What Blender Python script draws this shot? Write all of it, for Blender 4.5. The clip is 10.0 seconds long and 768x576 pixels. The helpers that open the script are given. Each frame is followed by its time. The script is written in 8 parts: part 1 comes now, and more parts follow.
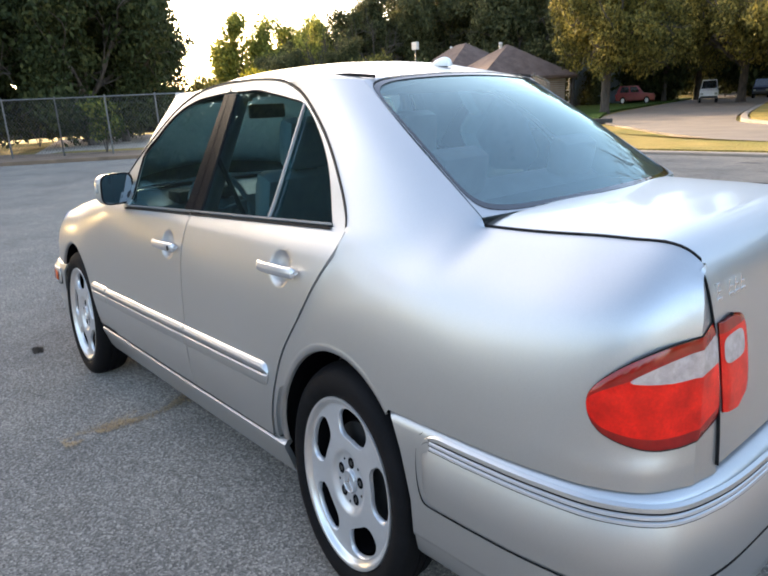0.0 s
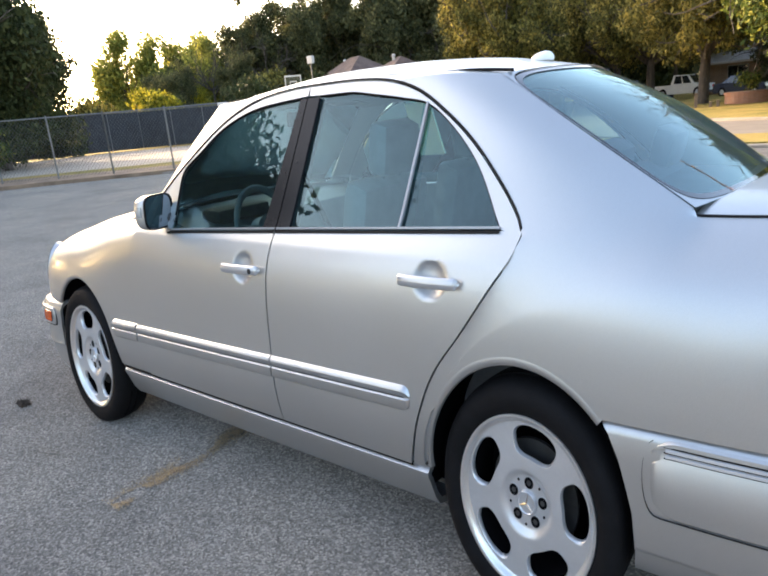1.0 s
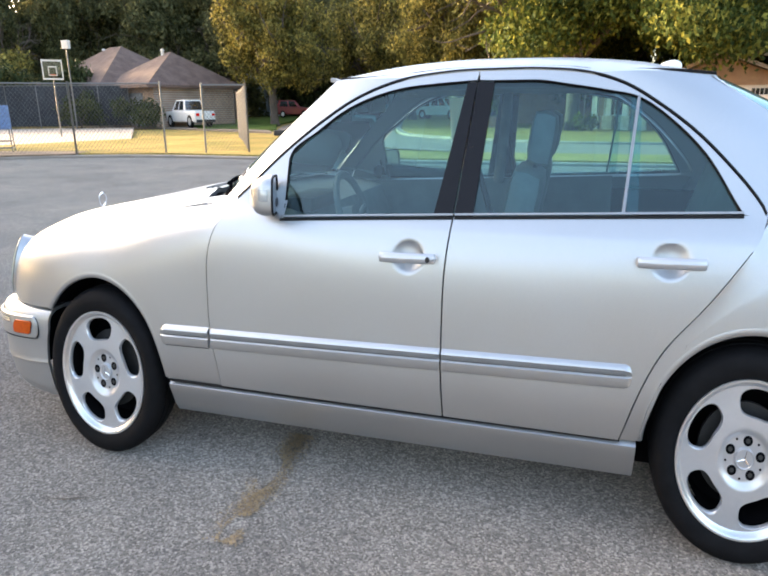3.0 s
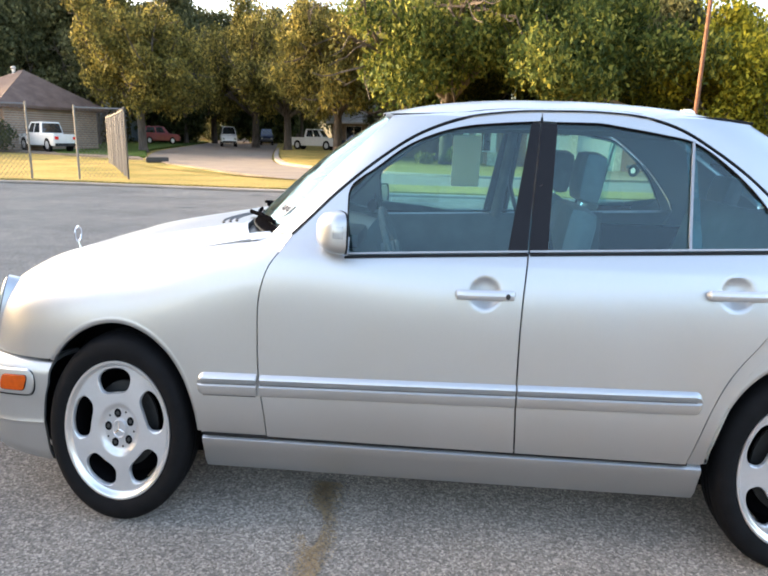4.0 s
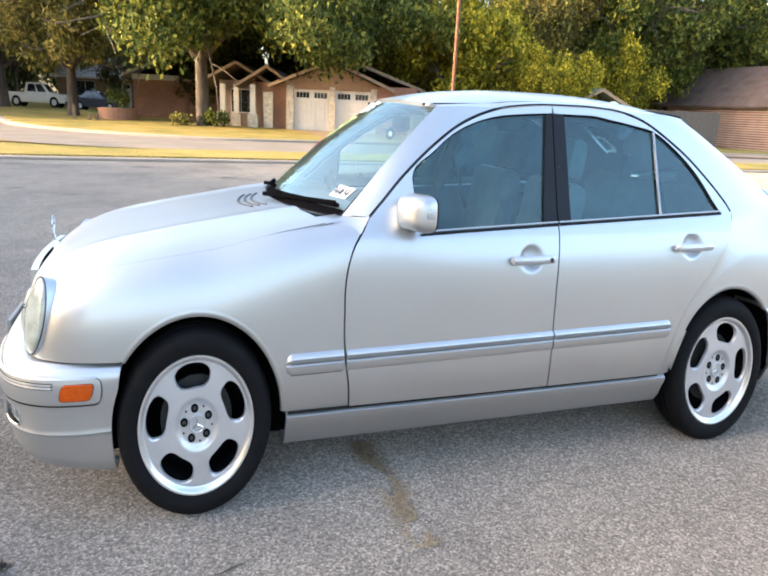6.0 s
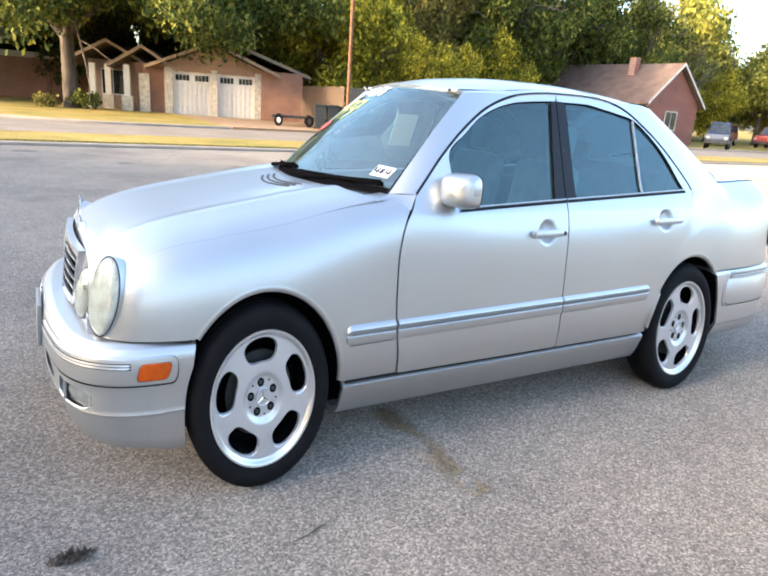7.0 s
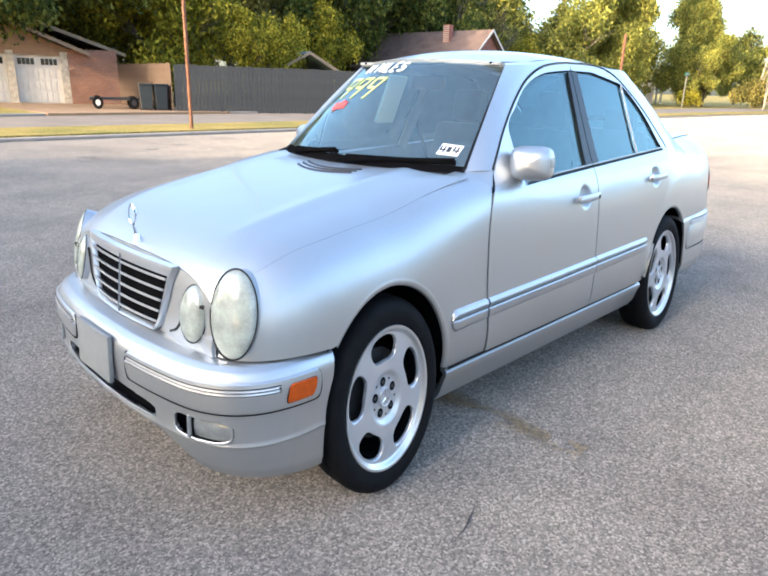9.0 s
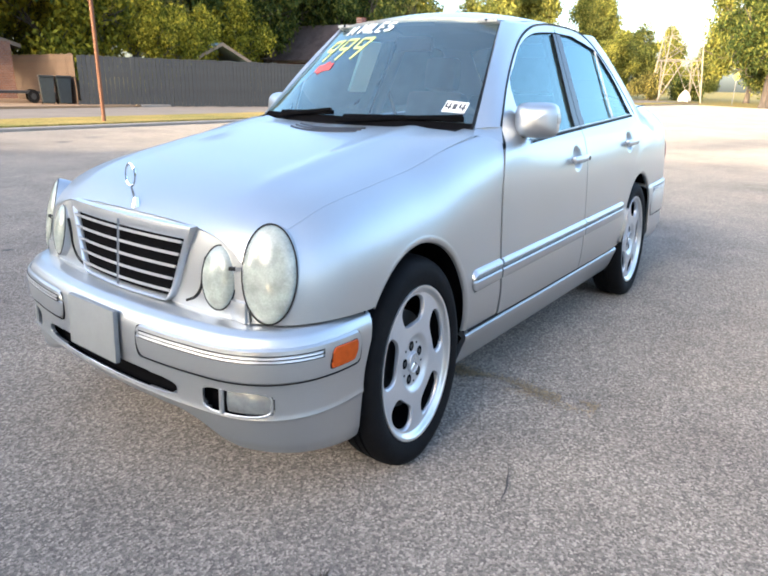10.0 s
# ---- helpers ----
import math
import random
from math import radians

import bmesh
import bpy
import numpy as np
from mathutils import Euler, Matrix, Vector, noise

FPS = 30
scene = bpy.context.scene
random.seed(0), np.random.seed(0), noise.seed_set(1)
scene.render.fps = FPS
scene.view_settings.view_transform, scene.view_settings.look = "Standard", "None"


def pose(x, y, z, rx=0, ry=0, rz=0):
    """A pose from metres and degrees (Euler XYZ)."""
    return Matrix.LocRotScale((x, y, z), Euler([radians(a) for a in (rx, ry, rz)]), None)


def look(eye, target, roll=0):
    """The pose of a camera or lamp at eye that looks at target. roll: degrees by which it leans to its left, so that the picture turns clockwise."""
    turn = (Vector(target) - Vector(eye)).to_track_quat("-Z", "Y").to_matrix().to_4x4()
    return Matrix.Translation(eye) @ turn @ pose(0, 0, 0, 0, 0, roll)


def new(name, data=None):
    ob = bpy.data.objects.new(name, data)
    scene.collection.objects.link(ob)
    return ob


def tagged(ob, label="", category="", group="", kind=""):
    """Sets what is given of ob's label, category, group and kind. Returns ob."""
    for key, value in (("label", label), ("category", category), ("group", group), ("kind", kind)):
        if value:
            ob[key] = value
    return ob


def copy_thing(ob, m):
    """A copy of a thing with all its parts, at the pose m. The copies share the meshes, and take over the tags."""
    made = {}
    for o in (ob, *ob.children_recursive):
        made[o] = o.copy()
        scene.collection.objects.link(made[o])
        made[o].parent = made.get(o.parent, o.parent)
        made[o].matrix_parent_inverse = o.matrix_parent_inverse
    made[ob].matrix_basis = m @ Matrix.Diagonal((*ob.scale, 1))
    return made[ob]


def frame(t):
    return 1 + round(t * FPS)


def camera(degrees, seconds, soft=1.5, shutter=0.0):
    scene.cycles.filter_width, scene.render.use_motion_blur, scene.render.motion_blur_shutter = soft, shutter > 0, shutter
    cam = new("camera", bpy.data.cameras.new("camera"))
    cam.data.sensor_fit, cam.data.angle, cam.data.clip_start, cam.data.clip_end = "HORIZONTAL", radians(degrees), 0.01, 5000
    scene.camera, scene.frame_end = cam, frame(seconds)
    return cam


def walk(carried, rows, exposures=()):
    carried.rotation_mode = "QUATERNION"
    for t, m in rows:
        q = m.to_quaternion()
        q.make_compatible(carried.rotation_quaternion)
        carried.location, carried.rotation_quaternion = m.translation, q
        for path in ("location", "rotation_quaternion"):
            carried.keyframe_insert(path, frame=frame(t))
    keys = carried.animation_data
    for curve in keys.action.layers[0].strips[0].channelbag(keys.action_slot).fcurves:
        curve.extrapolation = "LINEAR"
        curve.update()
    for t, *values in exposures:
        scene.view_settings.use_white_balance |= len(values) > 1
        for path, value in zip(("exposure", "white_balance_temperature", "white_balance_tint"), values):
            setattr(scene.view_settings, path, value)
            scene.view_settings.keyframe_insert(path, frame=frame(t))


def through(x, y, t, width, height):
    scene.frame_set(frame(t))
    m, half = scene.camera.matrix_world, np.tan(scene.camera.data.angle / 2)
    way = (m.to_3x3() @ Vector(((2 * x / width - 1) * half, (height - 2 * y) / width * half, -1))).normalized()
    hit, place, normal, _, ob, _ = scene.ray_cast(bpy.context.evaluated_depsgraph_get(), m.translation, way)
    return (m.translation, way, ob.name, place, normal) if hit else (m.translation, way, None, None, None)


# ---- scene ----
cam = camera(63.51, 10.0, soft=2.0)
PATH = [
    (0.0, pose(2.986, -2.034, 1.730, 73.63, 2.42, 47.68)),
    (0.5, pose(2.644, -2.309, 1.732, 73.45, 1.95, 41.65)),
    (1.0, pose(2.244, -2.499, 1.732, 74.15, 4.75, 37.99)),
    (1.5, pose(1.884, -2.687, 1.728, 74.65, 1.46, 34.36)),
    (2.0, pose(1.547, -2.917, 1.743, 74.07, 0.42, 28.29)),
    (2.5, pose(1.137, -3.057, 1.731, 73.23, 1.29, 24.30)),
    (3.0, pose(0.748, -3.209, 1.711, 73.86, 0.30, 16.89)),
    (3.2, pose(0.605, -3.231, 1.731, 73.75, -0.88, 15.58)),
    (4.3, pose(-0.284, -3.364, 1.721, 77.30, -1.68, 0.93)),
    (4.5, pose(-0.400, -3.412, 1.774, 76.97, -2.17, -1.45)),
    (5.0, pose(-0.699, -3.380, 1.781, 70.66, -1.06, -9.25)),
    (5.5, pose(-1.053, -3.418, 1.799, 74.64, -2.16, -14.81)),
    (5.7, pose(-1.208, -3.432, 1.810, 73.61, -2.18, -15.72)),
    (6.8, pose(-2.121, -3.302, 1.729, 75.95, -4.16, -26.43)),
    (7.0, pose(-2.252, -3.292, 1.734, 73.57, -3.95, -28.80)),
    (7.5, pose(-2.553, -3.161, 1.735, 74.45, -1.78, -37.11)),
    (8.0, pose(-2.897, -3.023, 1.751, 73.96, -3.51, -40.45)),
    (8.5, pose(-3.084, -2.801, 1.746, 72.67, -4.11, -42.30)),
    (9.0, pose(-3.135, -2.506, 1.702, 72.00, -1.53, -45.04)),
    (9.5, pose(-3.219, -2.311, 1.587, 72.47, 0.60, -49.37)),
    (10.0, pose(-3.347, -2.131, 1.514, 71.78, -1.36, -52.81)),
]
walk(cam, PATH, [(0.0, 2.68, 6550, 12), (2.5, 2.95, 6750, 13), (4.5, 3.05, 6700, 12), (7.5, 2.97, 5950, 10), (10.0, 2.70, 5700, 9)])

# ---- world and light ----
# The film's picture is squeezed to three quarters of its true width, so every height here stands K times taller.
K = 1.326
SUN_AZ, SUN_EL = radians(-81.5), radians(13)
SUN_DIR = Vector((math.sin(SUN_AZ) * math.cos(SUN_EL), math.cos(SUN_AZ) * math.cos(SUN_EL), math.sin(SUN_EL)))
world = bpy.data.worlds.new("evening_sky")
scene.world = world
world.use_nodes = True
wn = world.node_tree.nodes
sky = wn.new("ShaderNodeTexSky")
sky.sky_type, sky.sun_disc = "NISHITA", False
sky.sun_elevation, sky.sun_rotation = SUN_EL, SUN_AZ
sky.air_density, sky.dust_density, sky.ozone_density = 0.85, 3.5, 0.3
wn["Background"].inputs["Strength"].default_value = 0.15
world.node_tree.links.new(sky.outputs[0], wn["Background"].inputs["Color"])
sun = new("sun", bpy.data.lights.new("sun", "SUN"))
sun.data.energy, sun.data.angle, sun.data.color = 1.68, radians(0.6), (1.0, 0.74, 0.44)
sun.matrix_world = look(SUN_DIR * 100, (0, 0, 0))


# ---- materials ----
def links_of(name):
    m = bpy.data.materials.new(name)
    m.use_nodes = True
    n, l = m.node_tree.nodes, m.node_tree.links
    return m, n, l, n["Principled BSDF"]


def noise_tex(n, l, scale, detail=4.0, rough=0.55, coord="Object", stretch=(1, 1, 1)):
    t, mp, nz = n.new("ShaderNodeTexCoord"), n.new("ShaderNodeMapping"), n.new("ShaderNodeTexNoise")
    mp.inputs["Scale"].default_value = stretch
    nz.inputs["Scale"].default_value, nz.inputs["Detail"].default_value = scale, detail
    nz.inputs["Roughness"].default_value = rough
    l.new(t.outputs[coord], mp.inputs[0])
    l.new(mp.outputs[0], nz.inputs["Vector"])
    return nz


def ramp(n, l, source, stops):
    r = n.new("ShaderNodeValToRGB")
    el = r.color_ramp.elements
    while len(el) < len(stops):
        el.new(0.5)
    for e, (p, c) in zip(el, stops):
        e.position, e.color = p, (*c, 1)
    l.new(source, r.inputs[0])
    return r


def mixed(n, l, a, b, fac, blend="MIX"):
    m = n.new("ShaderNodeMix")
    m.data_type, m.blend_type = "RGBA", blend
    for sock, v in ((m.inputs[0], fac), (m.inputs[6], a), (m.inputs[7], b)):
        if isinstance(v, bpy.types.NodeSocket):
            l.new(v, sock)
        elif isinstance(v, tuple):
            sock.default_value = (*v, 1)
        else:
            sock.default_value = v
    return m.outputs[2]


def bumped(n, l, p, height, strength, distance=0.01):
    b = n.new("ShaderNodeBump")
    b.inputs["Strength"].default_value, b.inputs["Distance"].default_value = strength, distance
    l.new(height, b.inputs["Height"])
    l.new(b.outputs[0], p.inputs["Normal"])


def plain(name, color, rough=0.5, metal=0.0, spread=0.12, scale=6.0, bump=0.0, coat=0.0, spec=0.5):
    """A surface whose colour wanders by spread at two scales."""
    m, n, l, p = links_of(name)
    big, fine = noise_tex(n, l, scale), noise_tex(n, l, scale * 9, 3)
    lo, hi = tuple(c * (1 - spread) for c in color), tuple(min(1, c * (1 + spread)) for c in color)
    c1 = ramp(n, l, big.outputs[0], [(0.3, lo), (0.7, hi)])
    c2 = ramp(n, l, fine.outputs[0], [(0.3, (1 - spread,) * 3), (0.7, (1, 1, 1))])
    l.new(mixed(n, l, c1.outputs[0], c2.outputs[0], 0.6, "MULTIPLY"), p.inputs["Base Color"])
    p.inputs["Roughness"].default_value, p.inputs["Metallic"].default_value = rough, metal
    p.inputs["Coat Weight"].default_value, p.inputs["Specular IOR Level"].default_value = coat, spec
    p.inputs["Coat Roughness"].default_value = 0.04
    if bump:
        bumped(n, l, p, fine.outputs[0], bump)
    return m


def silver_paint():
    m, n, l, p = links_of("silver_metallic_paint")
    veil, flake = noise_tex(n, l, 2.2, 5), noise_tex(n, l, 900, 1)
    base = ramp(n, l, flake.outputs[0], [(0.35, (0.468, 0.483, 0.495)), (0.65, (0.538, 0.553, 0.566))])
    film = ramp(n, l, veil.outputs[0], [(0.35, (0.97, 0.965, 0.95)), (0.7, (1, 1, 1))])
    l.new(mixed(n, l, base.outputs[0], film.outputs[0], 0.8, "MULTIPLY"), p.inputs["Base Color"])
    r = n.new("ShaderNodeMapRange")
    r.inputs["To Min"].default_value, r.inputs["To Max"].default_value = 0.38, 0.45
    l.new(veil.outputs[0], r.inputs["Value"])
    l.new(r.outputs[0], p.inputs["Roughness"])
    p.inputs["Metallic"].default_value = 0.88
    p.inputs["Coat Weight"].default_value, p.inputs["Coat Roughness"].default_value = 0.45, 0.06
    return m


def clear_glass(name, tint, gloss_rough=0.0, ior=1.5, veil=0.0):
    """A thin pane: tinted clear glass that mirrors more at a slant."""
    m, n, l, p = links_of(name)
    tr, gl, fr, mx = n.new("ShaderNodeBsdfTransparent"), n.new("ShaderNodeBsdfGlossy"), n.new("ShaderNodeFresnel"), n.new("ShaderNodeMixShader")
    tr.inputs[0].default_value = (*tint, 1)
    gl.inputs["Roughness"].default_value = gloss_rough
    fr.inputs["IOR"].default_value = ior
    l.new(fr.outputs[0], mx.inputs[0])
    l.new(tr.outputs[0], mx.inputs[1])
    l.new(gl.outputs[0], mx.inputs[2])
    out = mx.outputs[0]
    # Bluish gloss and a pale diffuse layer paint sky reflection onto the pane.
    if veil:
        gl.inputs["Color"].default_value = (0.72, 0.97, 1.0, 1)
        film, add, nz = n.new("ShaderNodeBsdfDiffuse"), n.new("ShaderNodeMixShader"), noise_tex(n, l, 7, 4)
        film.inputs[0].default_value = (0.65, 0.76, 0.77, 1)
        k = n.new("ShaderNodeMapRange")
        k.inputs["To Min"].default_value, k.inputs["To Max"].default_value = veil * 0.6, veil * 1.5
        l.new(nz.outputs[0], k.inputs["Value"])
        l.new(k.outputs[0], add.inputs[0])
        l.new(out, add.inputs[1])
        l.new(film.outputs[0], add.inputs[2])
        out = add.outputs[0]
    l.new(out, n["Material Output"].inputs[0])
    return m


def asphalt_material():
    """Worn asphalt: pale stones in a grey binder, with broad stains."""
    m, n, l, p = links_of("worn_asphalt")
    t = n.new("ShaderNodeTexCoord")
    vo = n.new("ShaderNodeTexVoronoi")
    vo.inputs["Scale"].default_value = 112
    l.new(t.outputs["Object"], vo.inputs["Vector"])
    sep = n.new("ShaderNodeSeparateColor")
    l.new(vo.outputs["Color"], sep.inputs[0])
    stone = ramp(n, l, sep.outputs[0], [(0.0, (0.155, 0.14, 0.125)), (0.3, (0.225, 0.205, 0.184)), (0.62, (0.295, 0.268, 0.24)), (0.86, (0.39, 0.353, 0.312)), (1.0, (0.50, 0.45, 0.395))])
    grit = noise_tex(n, l, 240, 2)
    gr = ramp(n, l, grit.outputs[0], [(0.3, (0.6, 0.6, 0.6)), (0.65, (1.1, 1.08, 1.05))])
    stain = noise_tex(n, l, 0.55, 5)
    st = ramp(n, l, stain.outputs[0], [(0.3, (0.74, 0.73, 0.74)), (0.5, (0.95, 0.94, 0.93)), (0.72, (1.1, 1.07, 1.03))])
    patch = noise_tex(n, l, 3.3, 4)
    pt = ramp(n, l, patch.outputs[0], [(0.35, (0.88, 0.88, 0.88)), (0.65, (1, 1, 1))])
    c = mixed(n, l, stone.outputs[0], gr.outputs[0], 1.0, "MULTIPLY")
    c = mixed(n, l, c, st.outputs[0], 1.0, "MULTIPLY")
    c = mixed(n, l, c, pt.outputs[0], 1.0, "MULTIPLY")
    l.new(c, p.inputs["Base Color"])
    p.inputs["Roughness"].default_value, p.inputs["Specular IOR Level"].default_value, p.inputs["Diffuse Roughness"].default_value = 0.95, 0.05, 1.0
    bumped(n, l, p, vo.outputs["Distance"], 0.45, 0.004)
    return m


def grass_material(name, dry, green, stops=(0.35, 0.62)):
    m, n, l, p = links_of(name)
    a, b, c3 = noise_tex(n, l, 0.35, 6), noise_tex(n, l, 14, 4), noise_tex(n, l, 90, 2)
    col = ramp(n, l, a.outputs[0], [(stops[0], green), (stops[1], dry)])
    f = ramp(n, l, b.outputs[0], [(0.3, (0.55, 0.5, 0.45)), (0.65, (1.1, 1.1, 1.05))])
    g = ramp(n, l, c3.outputs[0], [(0.3, (0.5, 0.5, 0.5)), (0.7, (1, 1, 1))])
    l.new(mixed(n, l, mixed(n, l, col.outputs[0], f.outputs[0], 1.0, "MULTIPLY"), g.outputs[0], 0.8, "MULTIPLY"), p.inputs["Base Color"])
    p.inputs["Roughness"].default_value, p.inputs["Specular IOR Level"].default_value = 0.95, 0.1
    bumped(n, l, p, b.outputs[0], 0.8, 0.05)
    return m


def leaf_material(name, lo, mid, hi, through=0.25):
    """Leaves: each one its own shade, with some light coming through."""
    m, n, l, p = links_of(name)
    g = n.new("ShaderNodeNewGeometry")
    r = ramp(n, l, g.outputs["Random Per Island"], [(0.0, lo), (0.55, mid), (1.0, hi)])
    patch = noise_tex(n, l, 0.5, 3)
    f = ramp(n, l, patch.outputs[0], [(0.35, (0.62, 0.66, 0.6)), (0.65, (1.15, 1.1, 1.0))])
    c = mixed(n, l, r.outputs[0], f.outputs[0], 1.0, "MULTIPLY")
    l.new(c, p.inputs["Base Color"])
    p.inputs["Roughness"].default_value, p.inputs["Specular IOR Level"].default_value = 0.65, 0.12
    tl, mx = n.new("ShaderNodeBsdfTranslucent"), n.new("ShaderNodeMixShader")
    l.new(c, tl.inputs[0])
    mx.inputs[0].default_value = through
    l.new(p.outputs[0], mx.inputs[1])
    l.new(tl.outputs[0], mx.inputs[2])
    l.new(mx.outputs[0], n["Material Output"].inputs[0])
    return m


def bark_material():
    m, n, l, p = links_of("bark")
    a = noise_tex(n, l, 5, 6, stretch=(1, 1, 0.25))
    r = ramp(n, l, a.outputs[0], [(0.3, (0.038, 0.030, 0.024)), (0.7, (0.13, 0.102, 0.08))])
    l.new(r.outputs[0], p.inputs["Base Color"])
    p.inputs["Roughness"].default_value = 0.9
    bumped(n, l, p, a.outputs[0], 0.8, 0.05)
    return m


def brick_material(name, a, b):
    """Brick of far walls: courses with mortar, colours wandering from brick to brick."""
    m, n, l, p = links_of(name)
    t, mp, br = n.new("ShaderNodeTexCoord"), n.new("ShaderNodeMapping"), n.new("ShaderNodeTexBrick")
    mp.inputs["Rotation"].default_value = (radians(90), 0, 0)
    l.new(t.outputs["Object"], mp.inputs[0])
    l.new(mp.outputs[0], br.inputs["Vector"])
    br.inputs["Color1"].default_value, br.inputs["Color2"].default_value = (*a, 1), (*b, 1)
    br.inputs["Mortar"].default_value = (0.36, 0.31, 0.27, 1)
    br.inputs["Scale"].default_value, br.inputs["Mortar Size"].default_value = 1.0, 0.008
    br.inputs["Brick Width"].default_value, br.inputs["Row Height"].default_value = 0.2, 0.075 * K
    w = noise_tex(n, l, 0.9, 4)
    f = ramp(n, l, w.outputs[0], [(0.3, (0.75, 0.75, 0.75)), (0.7, (1.08, 1.05, 1.0))])
    l.new(mixed(n, l, br.outputs[0], f.outputs[0], 1.0, "MULTIPLY"), p.inputs["Base Color"])
    p.inputs["Roughness"].default_value = 0.88
    bumped(n, l, p, br.outputs["Fac"], -0.5, 0.01)
    return m


def shingle_material(name, lo, hi):
    m, n, l, p = links_of(name)
    a, b = noise_tex(n, l, 1.2, 5), noise_tex(n, l, 22, 2, stretch=(1, 1, 3))
    c1 = ramp(n, l, a.outputs[0], [(0.3, lo), (0.7, hi)])
    c2 = ramp(n, l, b.outputs[0], [(0.35, (0.6, 0.6, 0.6)), (0.6, (1.05, 1.05, 1.05))])
    l.new(mixed(n, l, c1.outputs[0], c2.outputs[0], 0.9, "MULTIPLY"), p.inputs["Base Color"])
    p.inputs["Roughness"].default_value = 0.92
    bumped(n, l, p, b.outputs[0], 0.6, 0.03)
    return m


SILVER = silver_paint()
DIM_TRIM = plain("dull_bright_trim", (0.30, 0.31, 0.33), 0.35, 0.5, 0.05, 8)
TRIM_SILVER = plain("satin_silver_trim", (0.52, 0.53, 0.55), 0.32, 0.55, 0.04, 5, coat=0.3)
CHROME = plain("chrome", (0.85, 0.86, 0.88), 0.08, 1.0, 0.03)
ALLOY = plain("painted_alloy", (0.58, 0.59, 0.61), 0.34, 0.6, 0.05, 9, coat=0.25)
ALLOY_LIP = plain("machined_rim_lip", (0.68, 0.69, 0.70), 0.3, 0.8, 0.05, 9)
# Mirror tint darkened in place of the dark trees it would reflect.
MIRROR = plain("mirror_glass_painted_dark", (0.30, 0.33, 0.33), 0.05, 1.0, 0.04, 9)
RUBBER = plain("tyre_rubber", (0.006, 0.006, 0.007), 0.75, 0, 0.3, 14, bump=0.15, spec=0.15)
BLACK = plain("black_plastic", (0.018, 0.018, 0.02), 0.45, 0, 0.2, 12)
GLOSS_BLACK = plain("gloss_black_pillar", (0.010, 0.010, 0.012), 0.2, 0, 0.1, 8, coat=0.0, spec=0.2)
SEAL = plain("black_rubber_seal", (0.008, 0.008, 0.009), 0.6, 0, 0.15, 20, spec=0.2)
# Glossless near-black for black parts, and for recess shade put into the colour.
DARK = plain("black_and_recess_shade", (0.006, 0.006, 0.007), 1.0, 0, 0.2, 6, spec=0.0)
LEATHER = plain("grey_leather", (0.17, 0.18, 0.19), 0.5, 0, 0.12, 9, bump=0.1)
CABIN = plain("grey_cabin_plastic", (0.17, 0.18, 0.19), 0.6, 0, 0.1, 9)
HEADLINER = plain("pale_headliner", (0.35, 0.35, 0.34), 0.9, 0, 0.06, 9)
CAR_GLASS = clear_glass("tinted_car_glass", (0.47, 0.78, 0.82), 0.0, 1.76, 0.006)
SCREEN_GLASS = clear_glass("windscreen_glass", (0.86, 0.93, 0.96), 0.0, 2.25, 0.045)
REAR_GLASS = clear_glass("rear_window_glass", (0.78, 0.90, 0.93), 0.0, 2.5, 0.05)
LENS = plain("cloudy_headlamp_lens", (0.34, 0.37, 0.335), 0.2, 0, 0.3, 16, coat=0.7)
FOG_LENS = plain("fog_lamp_lens", (0.24, 0.255, 0.26), 0.2, 0.3, 0.2, 30, coat=0.8)
RED_LENS = plain("red_lamp_lens", (0.80, 0.014, 0.007), 0.14, 0, 0.30, 16, coat=0.12, spec=0.3)
DEEP_RED = plain("deep_red_lamp_lens", (0.28, 0.008, 0.006), 0.12, 0, 0.2, 30, coat=0.3)
CLEAR_LENS = plain("clear_lamp_lens", (0.50, 0.43, 0.41), 0.12, 0.2, 0.22, 45, coat=0.3)
TURN_LENS = plain("clear_turn_lamp_lens", (0.48, 0.50, 0.50), 0.15, 0.3, 0.15, 40, coat=0.4)
AMBER = plain("amber_lens", (0.50, 0.075, 0.004), 0.2, 0, 0.15, 40, coat=0.1, spec=0.3)
PLATE = plain("blank_plate", (0.24, 0.25, 0.255), 0.45, 0.2, 0.06, 12)
PAPER = plain("sticker_paper", (0.80, 0.81, 0.78), 0.6, 0, 0.04, 30)
THIN_PAPER = leaf_material("thin_backlit_paper", (0.80, 0.82, 0.80), (0.80, 0.82, 0.80), (0.80, 0.82, 0.80), 0.6)
GLASS_PRINT = plain("dark_print_under_glass", (0.012, 0.016, 0.022), 0.05, 0, 0.1, 20, coat=1.0, spec=0.9)
INK = plain("dark_ink", (0.03, 0.035, 0.05), 0.6, 0, 0.1, 30)
WHITE_MARK = plain("white_window_paint", (0.85, 0.86, 0.85), 0.7, 0, 0.08, 30)
YELLOW_MARK = plain("yellow_window_paint", (0.60, 0.65, 0.24), 0.7, 0, 0.2, 30)
RED_MARK = plain("red_window_paint", (0.75, 0.10, 0.09), 0.7, 0, 0.15, 30)
ASPHALT = asphalt_material()
STREET = plain("pale_street_paving", (0.19, 0.155, 0.125), 0.9, 0, 0.16, 0.6, bump=0.2)
CONCRETE = plain("worn_concrete", (0.28, 0.24, 0.20), 0.9, 0, 0.15, 1.2, bump=0.2)
COURT = plain("court_concrete", (0.43, 0.36, 0.285), 0.9, 0, 0.08, 0.5)
